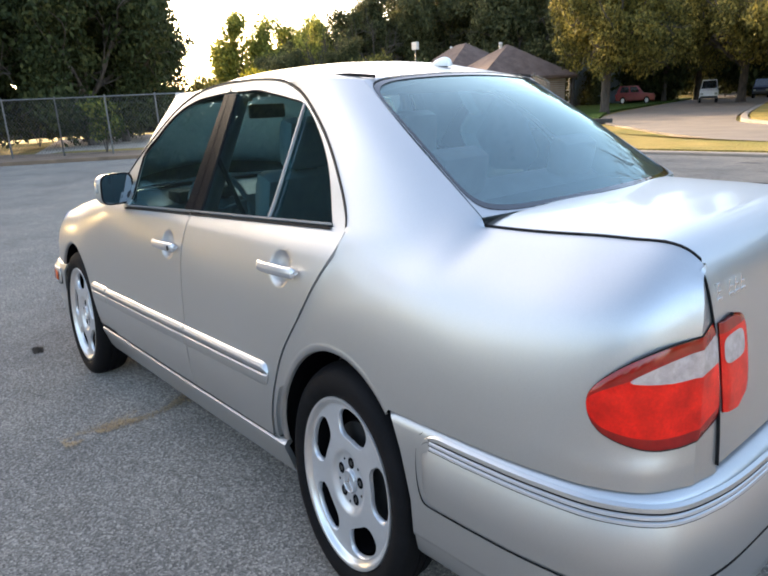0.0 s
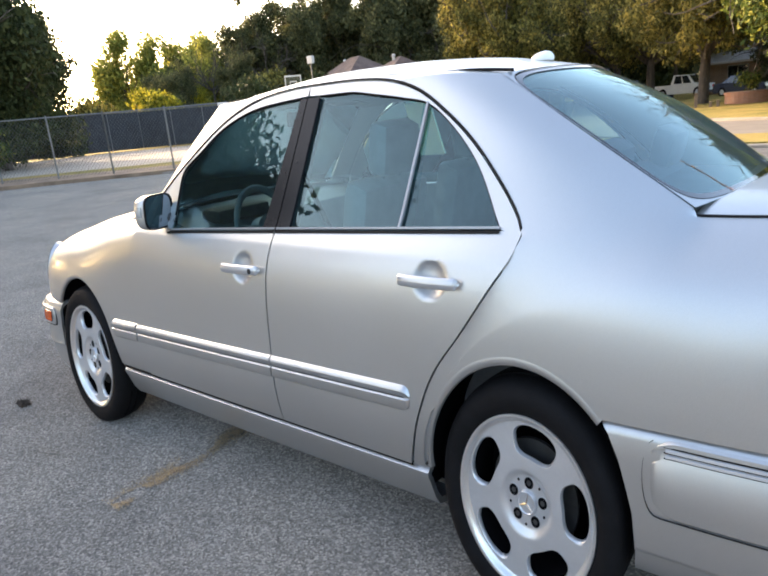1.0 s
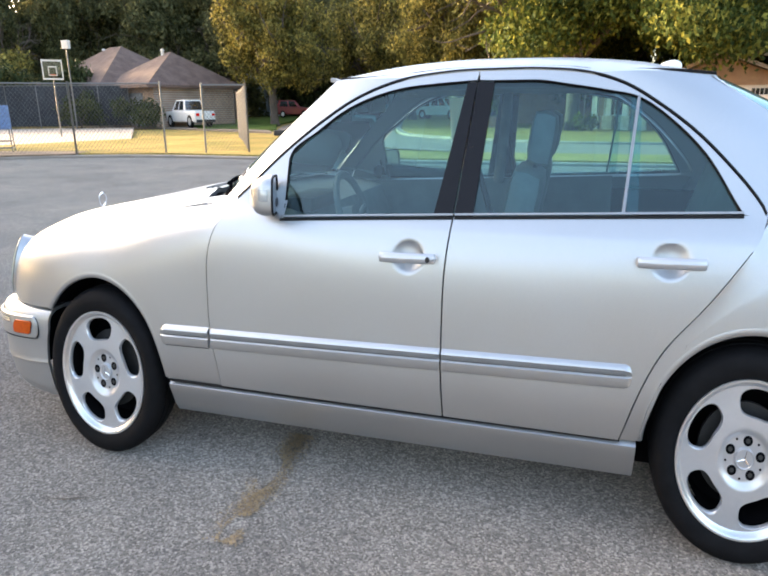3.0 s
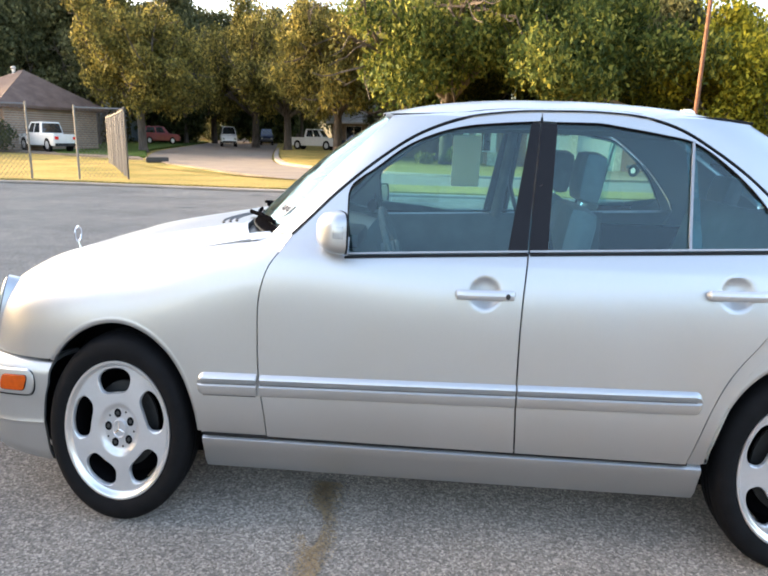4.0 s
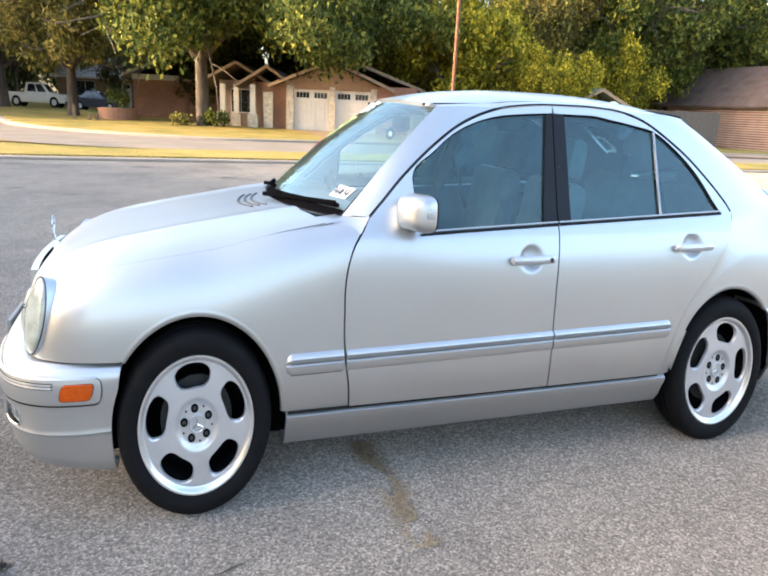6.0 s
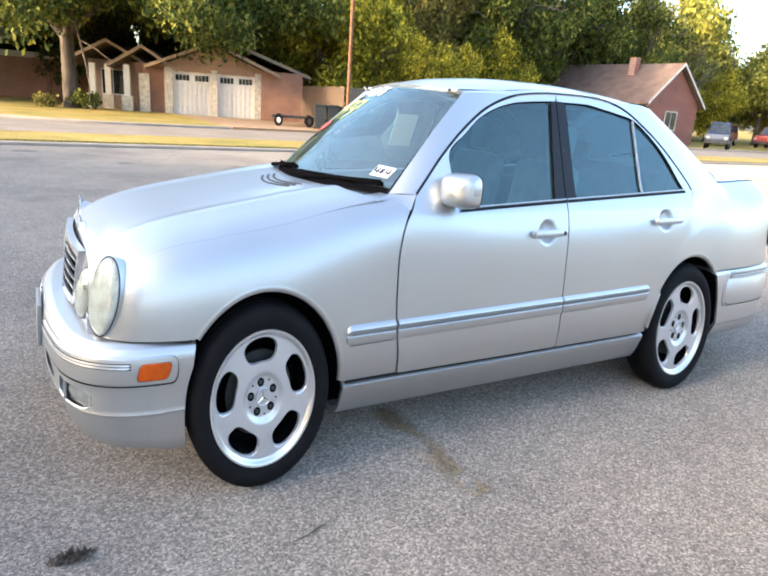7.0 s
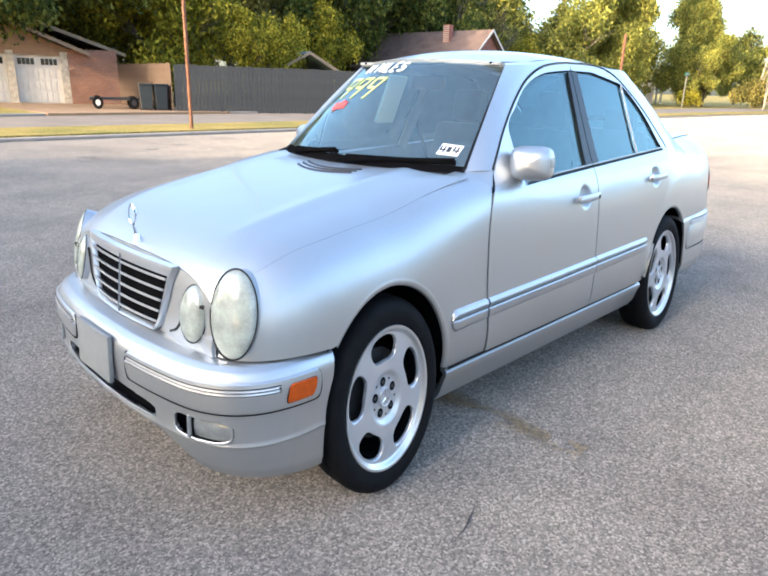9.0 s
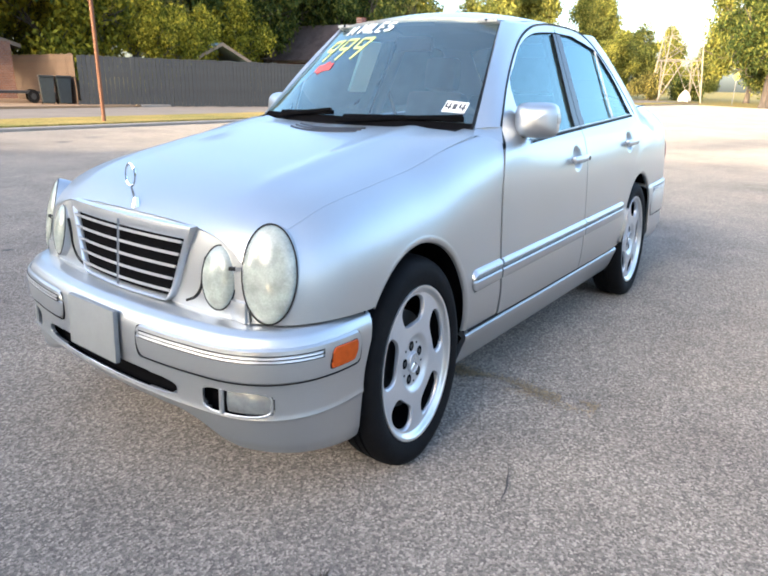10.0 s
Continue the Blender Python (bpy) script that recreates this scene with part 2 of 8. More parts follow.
DRIVE = plain("driveway_concrete", (0.29, 0.185, 0.105), 0.9, 0, 0.15, 0.9)
DIRT = plain("dry_soil", (0.24, 0.165, 0.11), 0.95, 0, 0.3, 1.5, bump=0.4)
DRY_GRASS = grass_material("dry_grass", (0.52, 0.38, 0.13), (0.30, 0.27, 0.08))
LAWN = grass_material("green_lawn", (0.10, 0.16, 0.035), (0.06, 0.12, 0.025))
OLD_YELLOW = plain("faded_yellow_line_paint", (0.325, 0.24, 0.14), 0.9, 0, 0.3, 30)
OIL = plain("oil_stain", (0.05, 0.045, 0.04), 0.7, 0, 0.4, 20)
BARK = bark_material()


# ---- building helpers ----
def mesh_of(name, verts, faces, mat, smooth=False, sharp_angle=None):
    me = bpy.data.meshes.new(name)
    me.from_pydata([tuple(map(float, v)) for v in verts], [], [tuple(map(int, f)) for f in faces])
    me.materials.append(mat)
    if smooth:
        me.shade_smooth()
        if sharp_angle is not None:
            me.set_sharp_from_angle(angle=radians(sharp_angle))
    me.update()
    return me


def thing(name, label, category, x=0, y=0, z=0, turn=0, group="", kind=""):
    ob = new(name)
    ob.matrix_basis = pose(x, y, z * K, 0, 0, turn)
    return tagged(ob, label, category, group, kind)


def child(ob, parent, label=""):
    ob.parent = parent
    return tagged(ob, label)


def tall(verts):
    """Heights as the film shows them."""
    v = np.array(verts, float).reshape(-1, 3)
    v[:, 2] *= K
    return v


def part(name, bm, mat, parent, label="", smooth=False, angle=35):
    """One bmesh in true metres, as one mesh object under a thing."""
    bmesh.ops.scale(bm, vec=(1, 1, K), verts=bm.verts)
    me = bpy.data.meshes.new(name)
    bm.to_mesh(me)
    bm.free()
    me.materials.append(mat)
    if smooth:
        me.shade_smooth()
        me.set_sharp_from_angle(angle=radians(angle))
    ob = new(name, me)
    if parent is not None:
        ob.parent = parent
    return tagged(ob, label)


def box(bm, x0, x1, y0, y1, z0, z1, bevel=0.0, turn=0.0):
    r = bmesh.ops.create_cube(bm, size=1)
    vs = r["verts"]
    c = Vector(((x0 + x1) / 2, (y0 + y1) / 2, (z0 + z1) / 2))
    for v in vs:
        v.co = Vector((v.co.x * (x1 - x0), v.co.y * (y1 - y0), v.co.z * (z1 - z0)))
    if bevel:
        es = list({e for v in vs for e in v.link_edges})
        rb = bmesh.ops.bevel(bm, geom=es, offset=bevel, segments=2, affect="EDGES", profile=0.6)
        vs = list({v for f in rb["faces"] for v in f.verts} | {v for v in vs if v.is_valid})
    m = Matrix.Translation(c) @ Matrix.Rotation(radians(turn), 4, "Z")
    bmesh.ops.transform(bm, matrix=m, verts=vs)
    return vs


def rod(bm, a, b, r0, r1=None, sides=8, caps=True):
    a, b = Vector(a), Vector(b)
    r1 = r0 if r1 is None else r1
    d = b - a
    q = d.to_track_quat("Z", "Y").to_matrix()
    ring = []
    for p, r in ((a, r0), (b, r1)):
        ring.append([bm.verts.new(p + q @ Vector((math.cos(t) * r, math.sin(t) * r, 0))) for t in np.linspace(0, 2 * math.pi, sides, endpoint=False)])
    for i in range(sides):
        j = (i + 1) % sides
        bm.faces.new((ring[0][i], ring[0][j], ring[1][j], ring[1][i]))
    if caps:
        bm.faces.new(ring[0][::-1])
        bm.faces.new(ring[1])


def tube(bm, points, r, sides=6):
    """One round bar bent along points."""
    pts = [Vector(p) for p in points]
    rings = []
    for i, p in enumerate(pts):
        d = (pts[min(i + 1, len(pts) - 1)] - pts[max(i - 1, 0)]).normalized()
        e = d.cross(Vector((0.31, 0.17, 0.93))).normalized()
        g = d.cross(e)
        rings.append([bm.verts.new(p + (e * math.cos(t) + g * math.sin(t)) * r) for t in np.linspace(0, 2 * math.pi, sides, endpoint=False)])
    for a, b in zip(rings, rings[1:]):
        for i in range(sides):
            j = (i + 1) % sides
            bm.faces.new((a[i], a[j], b[j], b[i]))
    bm.faces.new(rings[0][::-1])
    bm.faces.new(rings[-1])


def prism(bm, outline, y0, y1):
    """A closed outline in x, z pushed through from y0 to y1."""
    a = [bm.verts.new((x, y0, z)) for x, z in outline]
    b = [bm.verts.new((x, y1, z)) for x, z in outline]
    bm.faces.new(a)
    bm.faces.new(b[::-1])
    for i in range(len(a)):
        j = (i + 1) % len(a)
        bm.faces.new((a[j], a[i], b[i], b[j]))


def slab(bm, outline, z0, z1):
    """A closed outline in x, y with thickness."""
    a = [bm.verts.new((x, y, z0)) for x, y in outline]
    b = [bm.verts.new((x, y, z1)) for x, y in outline]
    bm.faces.new(a[::-1])
    bm.faces.new(b)
    for i in range(len(a)):
        j = (i + 1) % len(a)
        bm.faces.new((a[i], a[j], b[j], b[i]))


def curve_of(points, smooth=True):
    """A smooth function through points (t, value, value...), by cubic Hermite."""
    pts = np.array(points, float)
    t, v = pts[:, 0], pts[:, 1:]
    d = np.diff(v, axis=0) / np.diff(t)[:, None]
    m = np.vstack([d[:1], (d[:-1] + d[1:]) / 2, d[-1:]])
    flat = np.vstack([np.zeros_like(d[:1], bool), d[:-1] * d[1:] <= 0, np.zeros_like(d[:1], bool)])
    m[flat] = 0

    def f(x):
        x = min(max(x, t[0]), t[-1])
        i = min(max(int(np.searchsorted(t, x, "right")) - 1, 0), len(t) - 2)
        h = t[i + 1] - t[i]
        s = (x - t[i]) / h
        r = ((2 * s**3 - 3 * s**2 + 1) * v[i] + (s**3 - 2 * s**2 + s) * h * m[i] + (3 * s**2 - 2 * s**3) * v[i + 1] + (s**3 - s**2) * h * m[i + 1])
        return float(r[0]) if len(r) == 1 else r
    return f


def along(points):
    """The same, with the points spaced by their distance, over 0 to 1."""
    p = np.array(points, float)
    s = np.concatenate([[0], np.cumsum(np.linalg.norm(np.diff(p, axis=0), axis=1))])
    return curve_of(np.column_stack([s / s[-1], p]))


# ---- ground ----
def gz(y):
    """Height of the land: level by the lot, rising a little far behind the street."""
    return 0.10 + 0.010 * min(max(0.0, y - 40), 120)


def ground_piece(name, outline, mat, z0, z1, label, category):
    bm = bmesh.new()
    slab(bm, outline, z0, z1)
    return tagged(part(name, bm, mat, None), label, category, kind="structure")


def draped(name, near, far, mat, lift, label, category, n=60, across=6, thick=0.25):
    """A strip of ground between two edge lines, following the land, with sides."""
    a, b = along(near), along(far)
    bm = bmesh.new()
    rows = []
    for i in range(n + 1):
        p, q = a(i / n), b(i / n)
        row = []
        for j in range(across + 1):
            r = p + (q - p) * j / across
            row.append(bm.verts.new((r[0], r[1], gz(r[1]) + lift)))
        rows.append(row)
    for i in range(n):
        for j in range(across):
            bm.faces.new((rows[i][j], rows[i][j + 1], rows[i + 1][j + 1], rows[i + 1][j]))
    bmesh.ops.recalc_face_normals(bm, faces=bm.faces)
    if bm.faces[:][0].normal.z < 0:
        bmesh.ops.reverse_faces(bm, faces=bm.faces[:])
    edges = [e for e in bm.edges if e.is_boundary]
    r = bmesh.ops.extrude_edge_only(bm, edges=edges)
    for v in r["geom"]:
        if isinstance(v, bmesh.types.BMVert):
            v.co.z -= thick
    return tagged(part(name, bm, mat, None), label, category, kind="structure")


def kerb(name, line, z_top, width, label, n=50, mat=None, drop=0.3):
    """A low stone edge swept along a line on the ground."""
    a = along(line)
    bm = bmesh.new()
    rings = []
    for i in range(n + 1):
        p, q0, q1 = a(i / n), a(max(i / n - 0.01, 0)), a(min(i / n + 0.01, 1))
        t = (q1 - q0) / np.linalg.norm(q1 - q0)
        w = np.array([-t[1], t[0]])
        base = z_top if z_top is not None else gz(p[1]) + 0.02
        rings.append([bm.verts.new((*(p + w * s * width), base + dz)) for s, dz in ((-0.5, -drop), (-0.5, -0.02), (-0.42, 0), (0.42, 0), (0.5, -0.02), (0.5, -drop))])
    for i in range(n):
        for k in range(5):
            bm.faces.new((rings[i][k], rings[i + 1][k], rings[i + 1][k + 1], rings[i][k + 1]))
    bmesh.ops.recalc_face_normals(bm, faces=bm.faces)
    return tagged(part(name, bm, mat or CONCRETE, None), label, "kerb", kind="structure")


xs = np.concatenate([np.linspace(-1500, -180, 8), np.linspace(-160, 180, 35), np.linspace(200, 1500, 8)])
bm = bmesh.new()
rows_ = [[bm.verts.new((x, y, gz(y) - 0.13 + 0.02 * noise.noise((x * 0.07, y * 0.07, 3.0)))) for x in xs] for y in xs]
for i in range(len(xs) - 1):
    for j in range(len(xs) - 1):
        bm.faces.new((rows_[i][j], rows_[i][j + 1], rows_[i + 1][j + 1], rows_[i + 1][j]))
tagged(part("ground", bm, DRY_GRASS, None, smooth=True), "dry yellow grass ground running to the horizon", "ground", kind="structure")

LOT_EDGE = [(-34, -22), (-31, -6), (-27.5, 3), (-24, 9.5), (-20.5, 13.6), (-17, 16.2), (-13, 17.0), (-6, 16.7), (2, 16.9), (12, 17.0), (30, 16.9), (60, 16.6), (84, 15.4)]
lot_a = along(LOT_EDGE)
outline = [tuple(lot_a(t)) for t in np.linspace(0, 1, 80)]
ground_piece("parking_lot", [(-34, -70), (125, -70), (90, -20), (72, 4), (80, 15.0)] + outline[::-1], ASPHALT, -0.3, 0.0, "worn grey asphalt parking lot with pale stones", "asphalt")
kerb("kerb_lot", LOT_EDGE, 0.07, 0.34, "low worn concrete kerb round the lot", 120)

# grass verge between lot and street, and beyond the fence
draped("verge", [(-28.2, 3.2), (-24.6, 9.8), (-20.8, 14.0), (-17, 16.5), (-13, 17.25), (-6, 16.95), (2, 17.15), (12, 17.25), (30, 17.15), (60, 16.85), (84, 15.65)],
       [(-33, 8), (-29, 14), (-26, 19), (-24, 26), (-22, 34), (-12, 25), (-3.4, 20.4), (6, 20.4), (28, 20.6), (58, 20.0), (84, 19)], DRY_GRASS, 0.0, "dry yellow grass verge beside the street", "verge", 90)
draped("street", [(100, 19.5), (58, 20.2), (28, 20.8), (6, 20.6), (-3, 20.6), (-7.5, 24.0), (-12, 29.0), (-20.5, 40), (-26.5, 54), (-31, 72), (-38, 100), (-52, 150)],
       [(100, 27.5), (58, 28.0), (28, 28.4), (12, 28.4), (2, 28.0), (-4, 30.2), (-9.5, 35.5), (-12.2, 42), (-15.0, 52), (-20, 72), (-27, 100), (-40, 150)], STREET, -0.06, "pale worn street bending away between lawns", "street", 110)
kerb("kerb_street", [(58, 28.3), (28, 28.7), (16, 28.7)], None, 0.4, "sunlit concrete kerb by the lawns", 30)
kerb("kerb_corner", [(6.5, 28.5), (2, 28.3), (-3.7, 30.5), (-9.1, 35.8), (-11.8, 42.2), (-14.6, 52), (-19.6, 72)], None, 0.4, "sunlit concrete kerb round the corner lawn", 60)
draped("lawn_corner", [(6.5, 28.8), (2, 28.6), (-3.4, 30.8), (-8.8, 36), (-11.5, 42.3), (-14.3, 52), (-19, 70)], [(6.5, 42), (4, 44), (2, 46), (0, 50), (-2, 53), (-4, 57), (-12, 68)], DRY_GRASS, 0.02, "dry yellow front lawn on the corner", "lawn", 60, 8)
draped("driveway", [(6.7, 28.6), (10, 28.7), (15.8, 28.8)], [(6.2, 42.0), (9.2, 41.0), (14.6, 39.4)], DRIVE, 0.012, "tan concrete driveway before the garage", "driveway", 20, 10)
draped("dirt_strip", [(16, 28.9), (24, 28.2), (34, 27.5)], [(13.4, 38), (23.5, 26.6), (34, 25.0)], DIRT, 0.005, "bare brown soil before the fence", "soil", 20, 6)
draped("green_lawn", [(-22.0, 42.5), (-27.8, 55), (-32.2, 73), (-38, 98)], [(-30, 44), (-40, 58), (-48, 76), (-56, 100)], LAWN, 0.02, "mown green lawn beside the street", "lawn", 40, 8)
draped("court", [(-31.5, 6.0), (-27.0, 13.6), (-22.5, 17.2), (-17.5, 19.4)], [(-56, 14), (-54.5, 33), (-47, 41.5), (-38, 46)], COURT, -0.02, "pale concrete playing court behind the fence", "court", 40, 8)
draped("side_street", [(-22.4, 42), (-26, 44), (-33, 47.5), (-40, 49.5)], [(-20.9, 39.6), (-25, 41.4), (-32, 44.5), (-39, 46.6)], STREET, -0.02, "pale paved drive to the house", "driveway", 20, 4)

draped("dirt_verge", [(-33.4, -10), (-30.6, -5.0), (-27.0, 3.3), (-23.5, 9.7), (-20.2, 13.75), (-17.2, 16.1)], [(-50, -10), (-46, 0.0), (-33, 5.6), (-27.6, 11.0), (-22.4, 16.2), (-17.8, 17.4)], DIRT, 0.012, "bare brown soil along the court fence", "soil", 40, 4)

# faded yellow line and oil stains on the asphalt
bm = bmesh.new()
rng = random.Random(9)
for k in range(3200):
    y0 = -0.45 - rng.random() ** 1.2 * 0.9
    x0 = -0.55 + rng.gauss(0, 0.038) + (y0 + 0.7) * -0.06
    if noise.noise((x0 * 9, y0 * 3.0, 5)) < -0.08:
        continue
    q = 0.0022 + 0.0034 * rng.random()
    vs = [bm.verts.new((x0 + q * (0.7 + 0.5 * rng.random()) * math.cos(t), y0 + q * (0.7 + 0.5 * rng.random()) * math.sin(t), 0.0035 + 2e-6 * k)) for t in np.linspace(0, 6.283, 6)[:-1]]
    bm.faces.new(vs)
bmesh.ops.recalc_face_normals(bm, faces=bm.faces)
tagged(part("lot_line", bm, OLD_YELLOW, None), "faded yellow parking line worn into the asphalt", "road marking", kind="structure")
rng = random.Random(4)
for cx, cy, r in ((-1.05, 3.85, 0.10), (-6.2, 11.5, 0.45), (-4.5, 10.4, 0.3), (-3.4, 9.6, 0.25), (-7.8, 13.8, 0.5), (4.2, 13.2, 0.45), (5.4, 14.0, 0.4), (2.2, 12.2, 0.3), (-0.3, 12.6, 0.4), (-9.6, 15.2, 0.5), (-5.6, 15.4, 0.6), (-2.4, 15.0, 0.5)):
    bm = bmesh.new()
    pts = []
    for i in range(22):
        a = 2 * math.pi * i / 22
        q = 0.55 * r * (0.45 + 0.55 * rng.random())
        pts.append(bm.verts.new((cx + q * 1.5 * math.cos(a), cy + q * 0.7 * math.sin(a), 0.0035)))
    bm.faces.new(pts)
    tagged(part("oil_stain", bm, OIL, None), "dark oil stain on the asphalt", "stain", "stains on the lot", "structure")

rng = random.Random(12)
for x, y, a, n in ((-1.20, -1.20, -2.35, 7), (-4.6, 1.2, 2.3, 30), (-6.5, 5.5, 0.2, 40), (4.5, 6.5, 0.35, 46), (-9.5, 3.0, 1.2, 40)):
    bm = bmesh.new()
    last = None
    for i in range(n):
        w = (0.0025 + 0.003 * rng.random()) * min(1, i / 4, (n - i) / 4) + 0.0008
        d = (-math.sin(a) * w, math.cos(a) * w)
        row = [bm.verts.new((x + d[0], y + d[1], 0.004)), bm.verts.new((x - d[0], y - d[1], 0.004))]
        if last:
            bm.faces.new((last[0], last[1], row[1], row[0]))
        last = row
        a += rng.gauss(0, 0.17)
        x, y = x + 0.045 * math.cos(a), y + 0.045 * math.sin(a)
    bmesh.ops.recalc_face_normals(bm, faces=bm.faces)
    tagged(part("asphalt_crack", bm, OIL, None), "thin dark crack in the asphalt", "crack", "cracks in the lot", "structure")


# ---- the silver saloon ----
HX, HUB_Z, WHEEL_R = 1.4165, 0.322, 0.322


def car_form(v):
    """From the saloon's true metres to its built shape."""
    v = np.array(v, float).reshape(-1, 3)
    x, y, z = v.T
    s = z - 0.7
    return np.column_stack([x * (1 - 0.033 * s), y * (1 - 0.079 * s), K * z + 0.054 * z * (1.4 - z)])


HALF_W = curve_of([(-2.09, 0.645), (-2.05, 0.727), (-1.97, 0.797), (-1.87, 0.838), (-1.77, 0.858), (-1.4, 0.878), (-0.8, 0.882), (0, 0.886), (1.0, 0.886), (1.5, 0.884), (1.9, 0.872), (2.2, 0.845), (2.36, 0.80), (2.45, 0.73), (2.50, 0.635)])
TOP_Z = curve_of([(-2.09, 0.765), (-2.03, 0.80), (-1.9, 0.848), (-1.6, 0.905), (-1.3, 0.948), (-1.0, 0.982), (-0.75, 1.0), (0, 1.005), (1.0, 1.04), (1.5, 1.06), (1.9, 1.06), (2.3, 1.045), (2.43, 1.027), (2.50, 0.985)])
ROUND = curve_of([(-2.09, 4.4), (-1.9, 4.5), (-1.4, 4.3), (-0.95, 6.3), (-0.7, 8), (-0.2, 6.6), (0.4, 5.8), (1.2, 5.5), (1.7, 4.7), (2.2, 5.0), (2.38, 7.5), (2.5, 13)])
BELT = lambda x: 0.9545 + 0.035 * x


def half_width(x, z):
    """Half the body's breadth at a station and height."""
    w, zc, n = HALF_W(x), TOP_Z(x), ROUND(x)
    if z <= 0.5:
        return w * (1 - 1.2 * (0.5 - z) ** 2)
    q = min((z - 0.5) / (zc - 0.5), 1.0)
    return w * (1 - q**n) ** (1 / n)


def side(x, z):
    """Half breadth with the cabin leaning in above the belt."""
    a, b = half_width(x, z), min(0.835, 0.815 - 0.53 * (z - 0.96))
    return (a + b + math.sqrt((a - b) ** 2 + 0.03**2)) / 2


def section(x):
    """The body's outline across at a station, from the sill over the shoulder to the middle."""
    w, zc, n = HALF_W(x), TOP_Z(x), ROUND(x)
    pts = [(w * (1 - 1.2 * (0.5 - z) ** 2), z) for z in np.linspace(0.2, 0.5, 30)]
    for th in np.linspace(0, math.pi / 2, 140)[1:]:
        pts.append((w * max(math.cos(th), 0) ** (2 / n), 0.5 + (zc - 0.5) * math.sin(th) ** (2 / n)))
    return np.array(pts)


def top_surface(x, y):
    w, zc, n = HALF_W(x), TOP_Z(x), ROUND(x)
    return 0.5 + (zc - 0.5) * max(0, 1 - (abs(y) / w) ** n) ** (1 / n)


def resample(p, n):
    s = np.concatenate([[0], np.cumsum(np.linalg.norm(np.diff(p, axis=0), axis=1))])
    t = np.linspace(0, s[-1], n)
    return np.column_stack([np.interp(t, s, p[:, i]) for i in range(p.shape[1])])


def grid(fn, nu, nv, skip=None):
    v = np.array([fn(i / nu, j / nv) for i in range(nu + 1) for j in range(nv + 1)], float)
    f = []
    for i in range(nu):
        for j in range(nv):
            a = i * (nv + 1) + j
            q = (a, a + nv + 1, a + nv + 2, a + 1)
            if skip is None or not skip(v[list(q)].mean(axis=0)):
                f.append(q)
    return v, f


def outward(v, f):
    s = 0.0
    for q in f:
        p = v[list(q)]
        nrm = np.cross(p[2] - p[0], p[-1] - p[1])
        c = p.mean(axis=0)
        s += float(nrm @ (c - np.array([c[0] * 0.75, 0, 0.62])))
    return f if s > 0 else [q[::-1] for q in f]


def lipped(v, f, depth):
    """Turns the free edges of a panel inwards."""
    if not depth:
        return v, f
    nrm = np.zeros_like(v)
    count = {}
    for q in f:
        p = v[list(q)]
        n = np.cross(p[2] - p[0], p[-1] - p[1])
        for k in q:
            nrm[k] += n
        for a, b in zip(q, q[1:] + q[:1]):
            count[(a, b)] = count.get((a, b), 0) + 1
    free = [e for e in count if (e[1], e[0]) not in count]
    ids = {}
    extra = []
    for e in free:
        for k in e:
            if k not in ids:
                ids[k] = len(v) + len(extra)
                extra.append(v[k] - nrm[k] / (np.linalg.norm(nrm[k]) + 1e-12) * depth)
    f = list(f) + [(b, a, ids[a], ids[b]) for a, b in free]
    return (np.vstack([v, extra]) if extra else v), f


def weld(pieces):
    """Several grids joined, with coinciding points made one."""
    vs, fs, seen = [], [], {}
    for v, f in pieces:
        m = []
        for p in v:
            k = tuple(np.round(p / 4e-4).astype(int))
            if k not in seen:
                seen[k] = len(vs)
                vs.append(p)
            m.append(seen[k])
        for q in f:
            g = []
            for k in (m[i] for i in q):
                if k not in g:
                    g.append(k)
            if len(g) > 2:
                fs.append(tuple(g))
    return np.array(vs), fs


def car_mesh(name, v, f, mat, parent, label="", lip=0.0, mirror=False, smooth=True, angle=38, keep=False):
    f = [tuple(q) for q in f]
    if not keep:
        f = outward(v, f)
    v2, f2 = lipped(v, f, lip)
    me = mesh_of(name, car_form(v2), f2, mat, smooth, angle)
    ob = child(new(name, me), parent, label)
    if mirror:
        me = mesh_of(name, car_form(v2 * np.array([1, -1, 1])), [q[::-1] for q in f2], mat, smooth, angle)
        child(new(name, me), parent, label)
    return ob


def car_bm(name, bm, mat, parent, label="", smooth=True, angle=40, mirror=False):
    bm.verts.ensure_lookup_table()
    v = np.array([w.co[:] for w in bm.verts])
    bm.verts.index_update()
    f = [tuple(w.index for w in q.verts) for q in bm.faces]
    bm.free()
    return car_mesh(name, v, f, mat, parent, label, 0, mirror, smooth, angle, keep=True)


def ribbon(pts, out, width, up=None):
    """A low strip laid on a line of points; out gives its outward direction at each."""
    v, f = [], []
    pts = np.array(pts, float)
    t = np.gradient(pts, axis=0)
    for p, d, o in zip(pts, t, out):
        o = np.array(o) / np.linalg.norm(o)
        w = np.cross(d / (np.linalg.norm(d) + 1e-9), o)
        w /= np.linalg.norm(w) + 1e-9
        for a, h in ((-0.5, -0.006), (-0.4, 0.003), (0.4, 0.003), (0.5, -0.006)):
            v.append(p + w * width * a + o * h)
    for i in range(len(pts) - 1):
        for k in range(3):
            a = i * 4 + k
            f.append((a, a + 1, a + 5, a + 4))
    return np.array(v), f


car = thing("saloon_car", "silver metallic four-door saloon car parked on worn asphalt", "car")

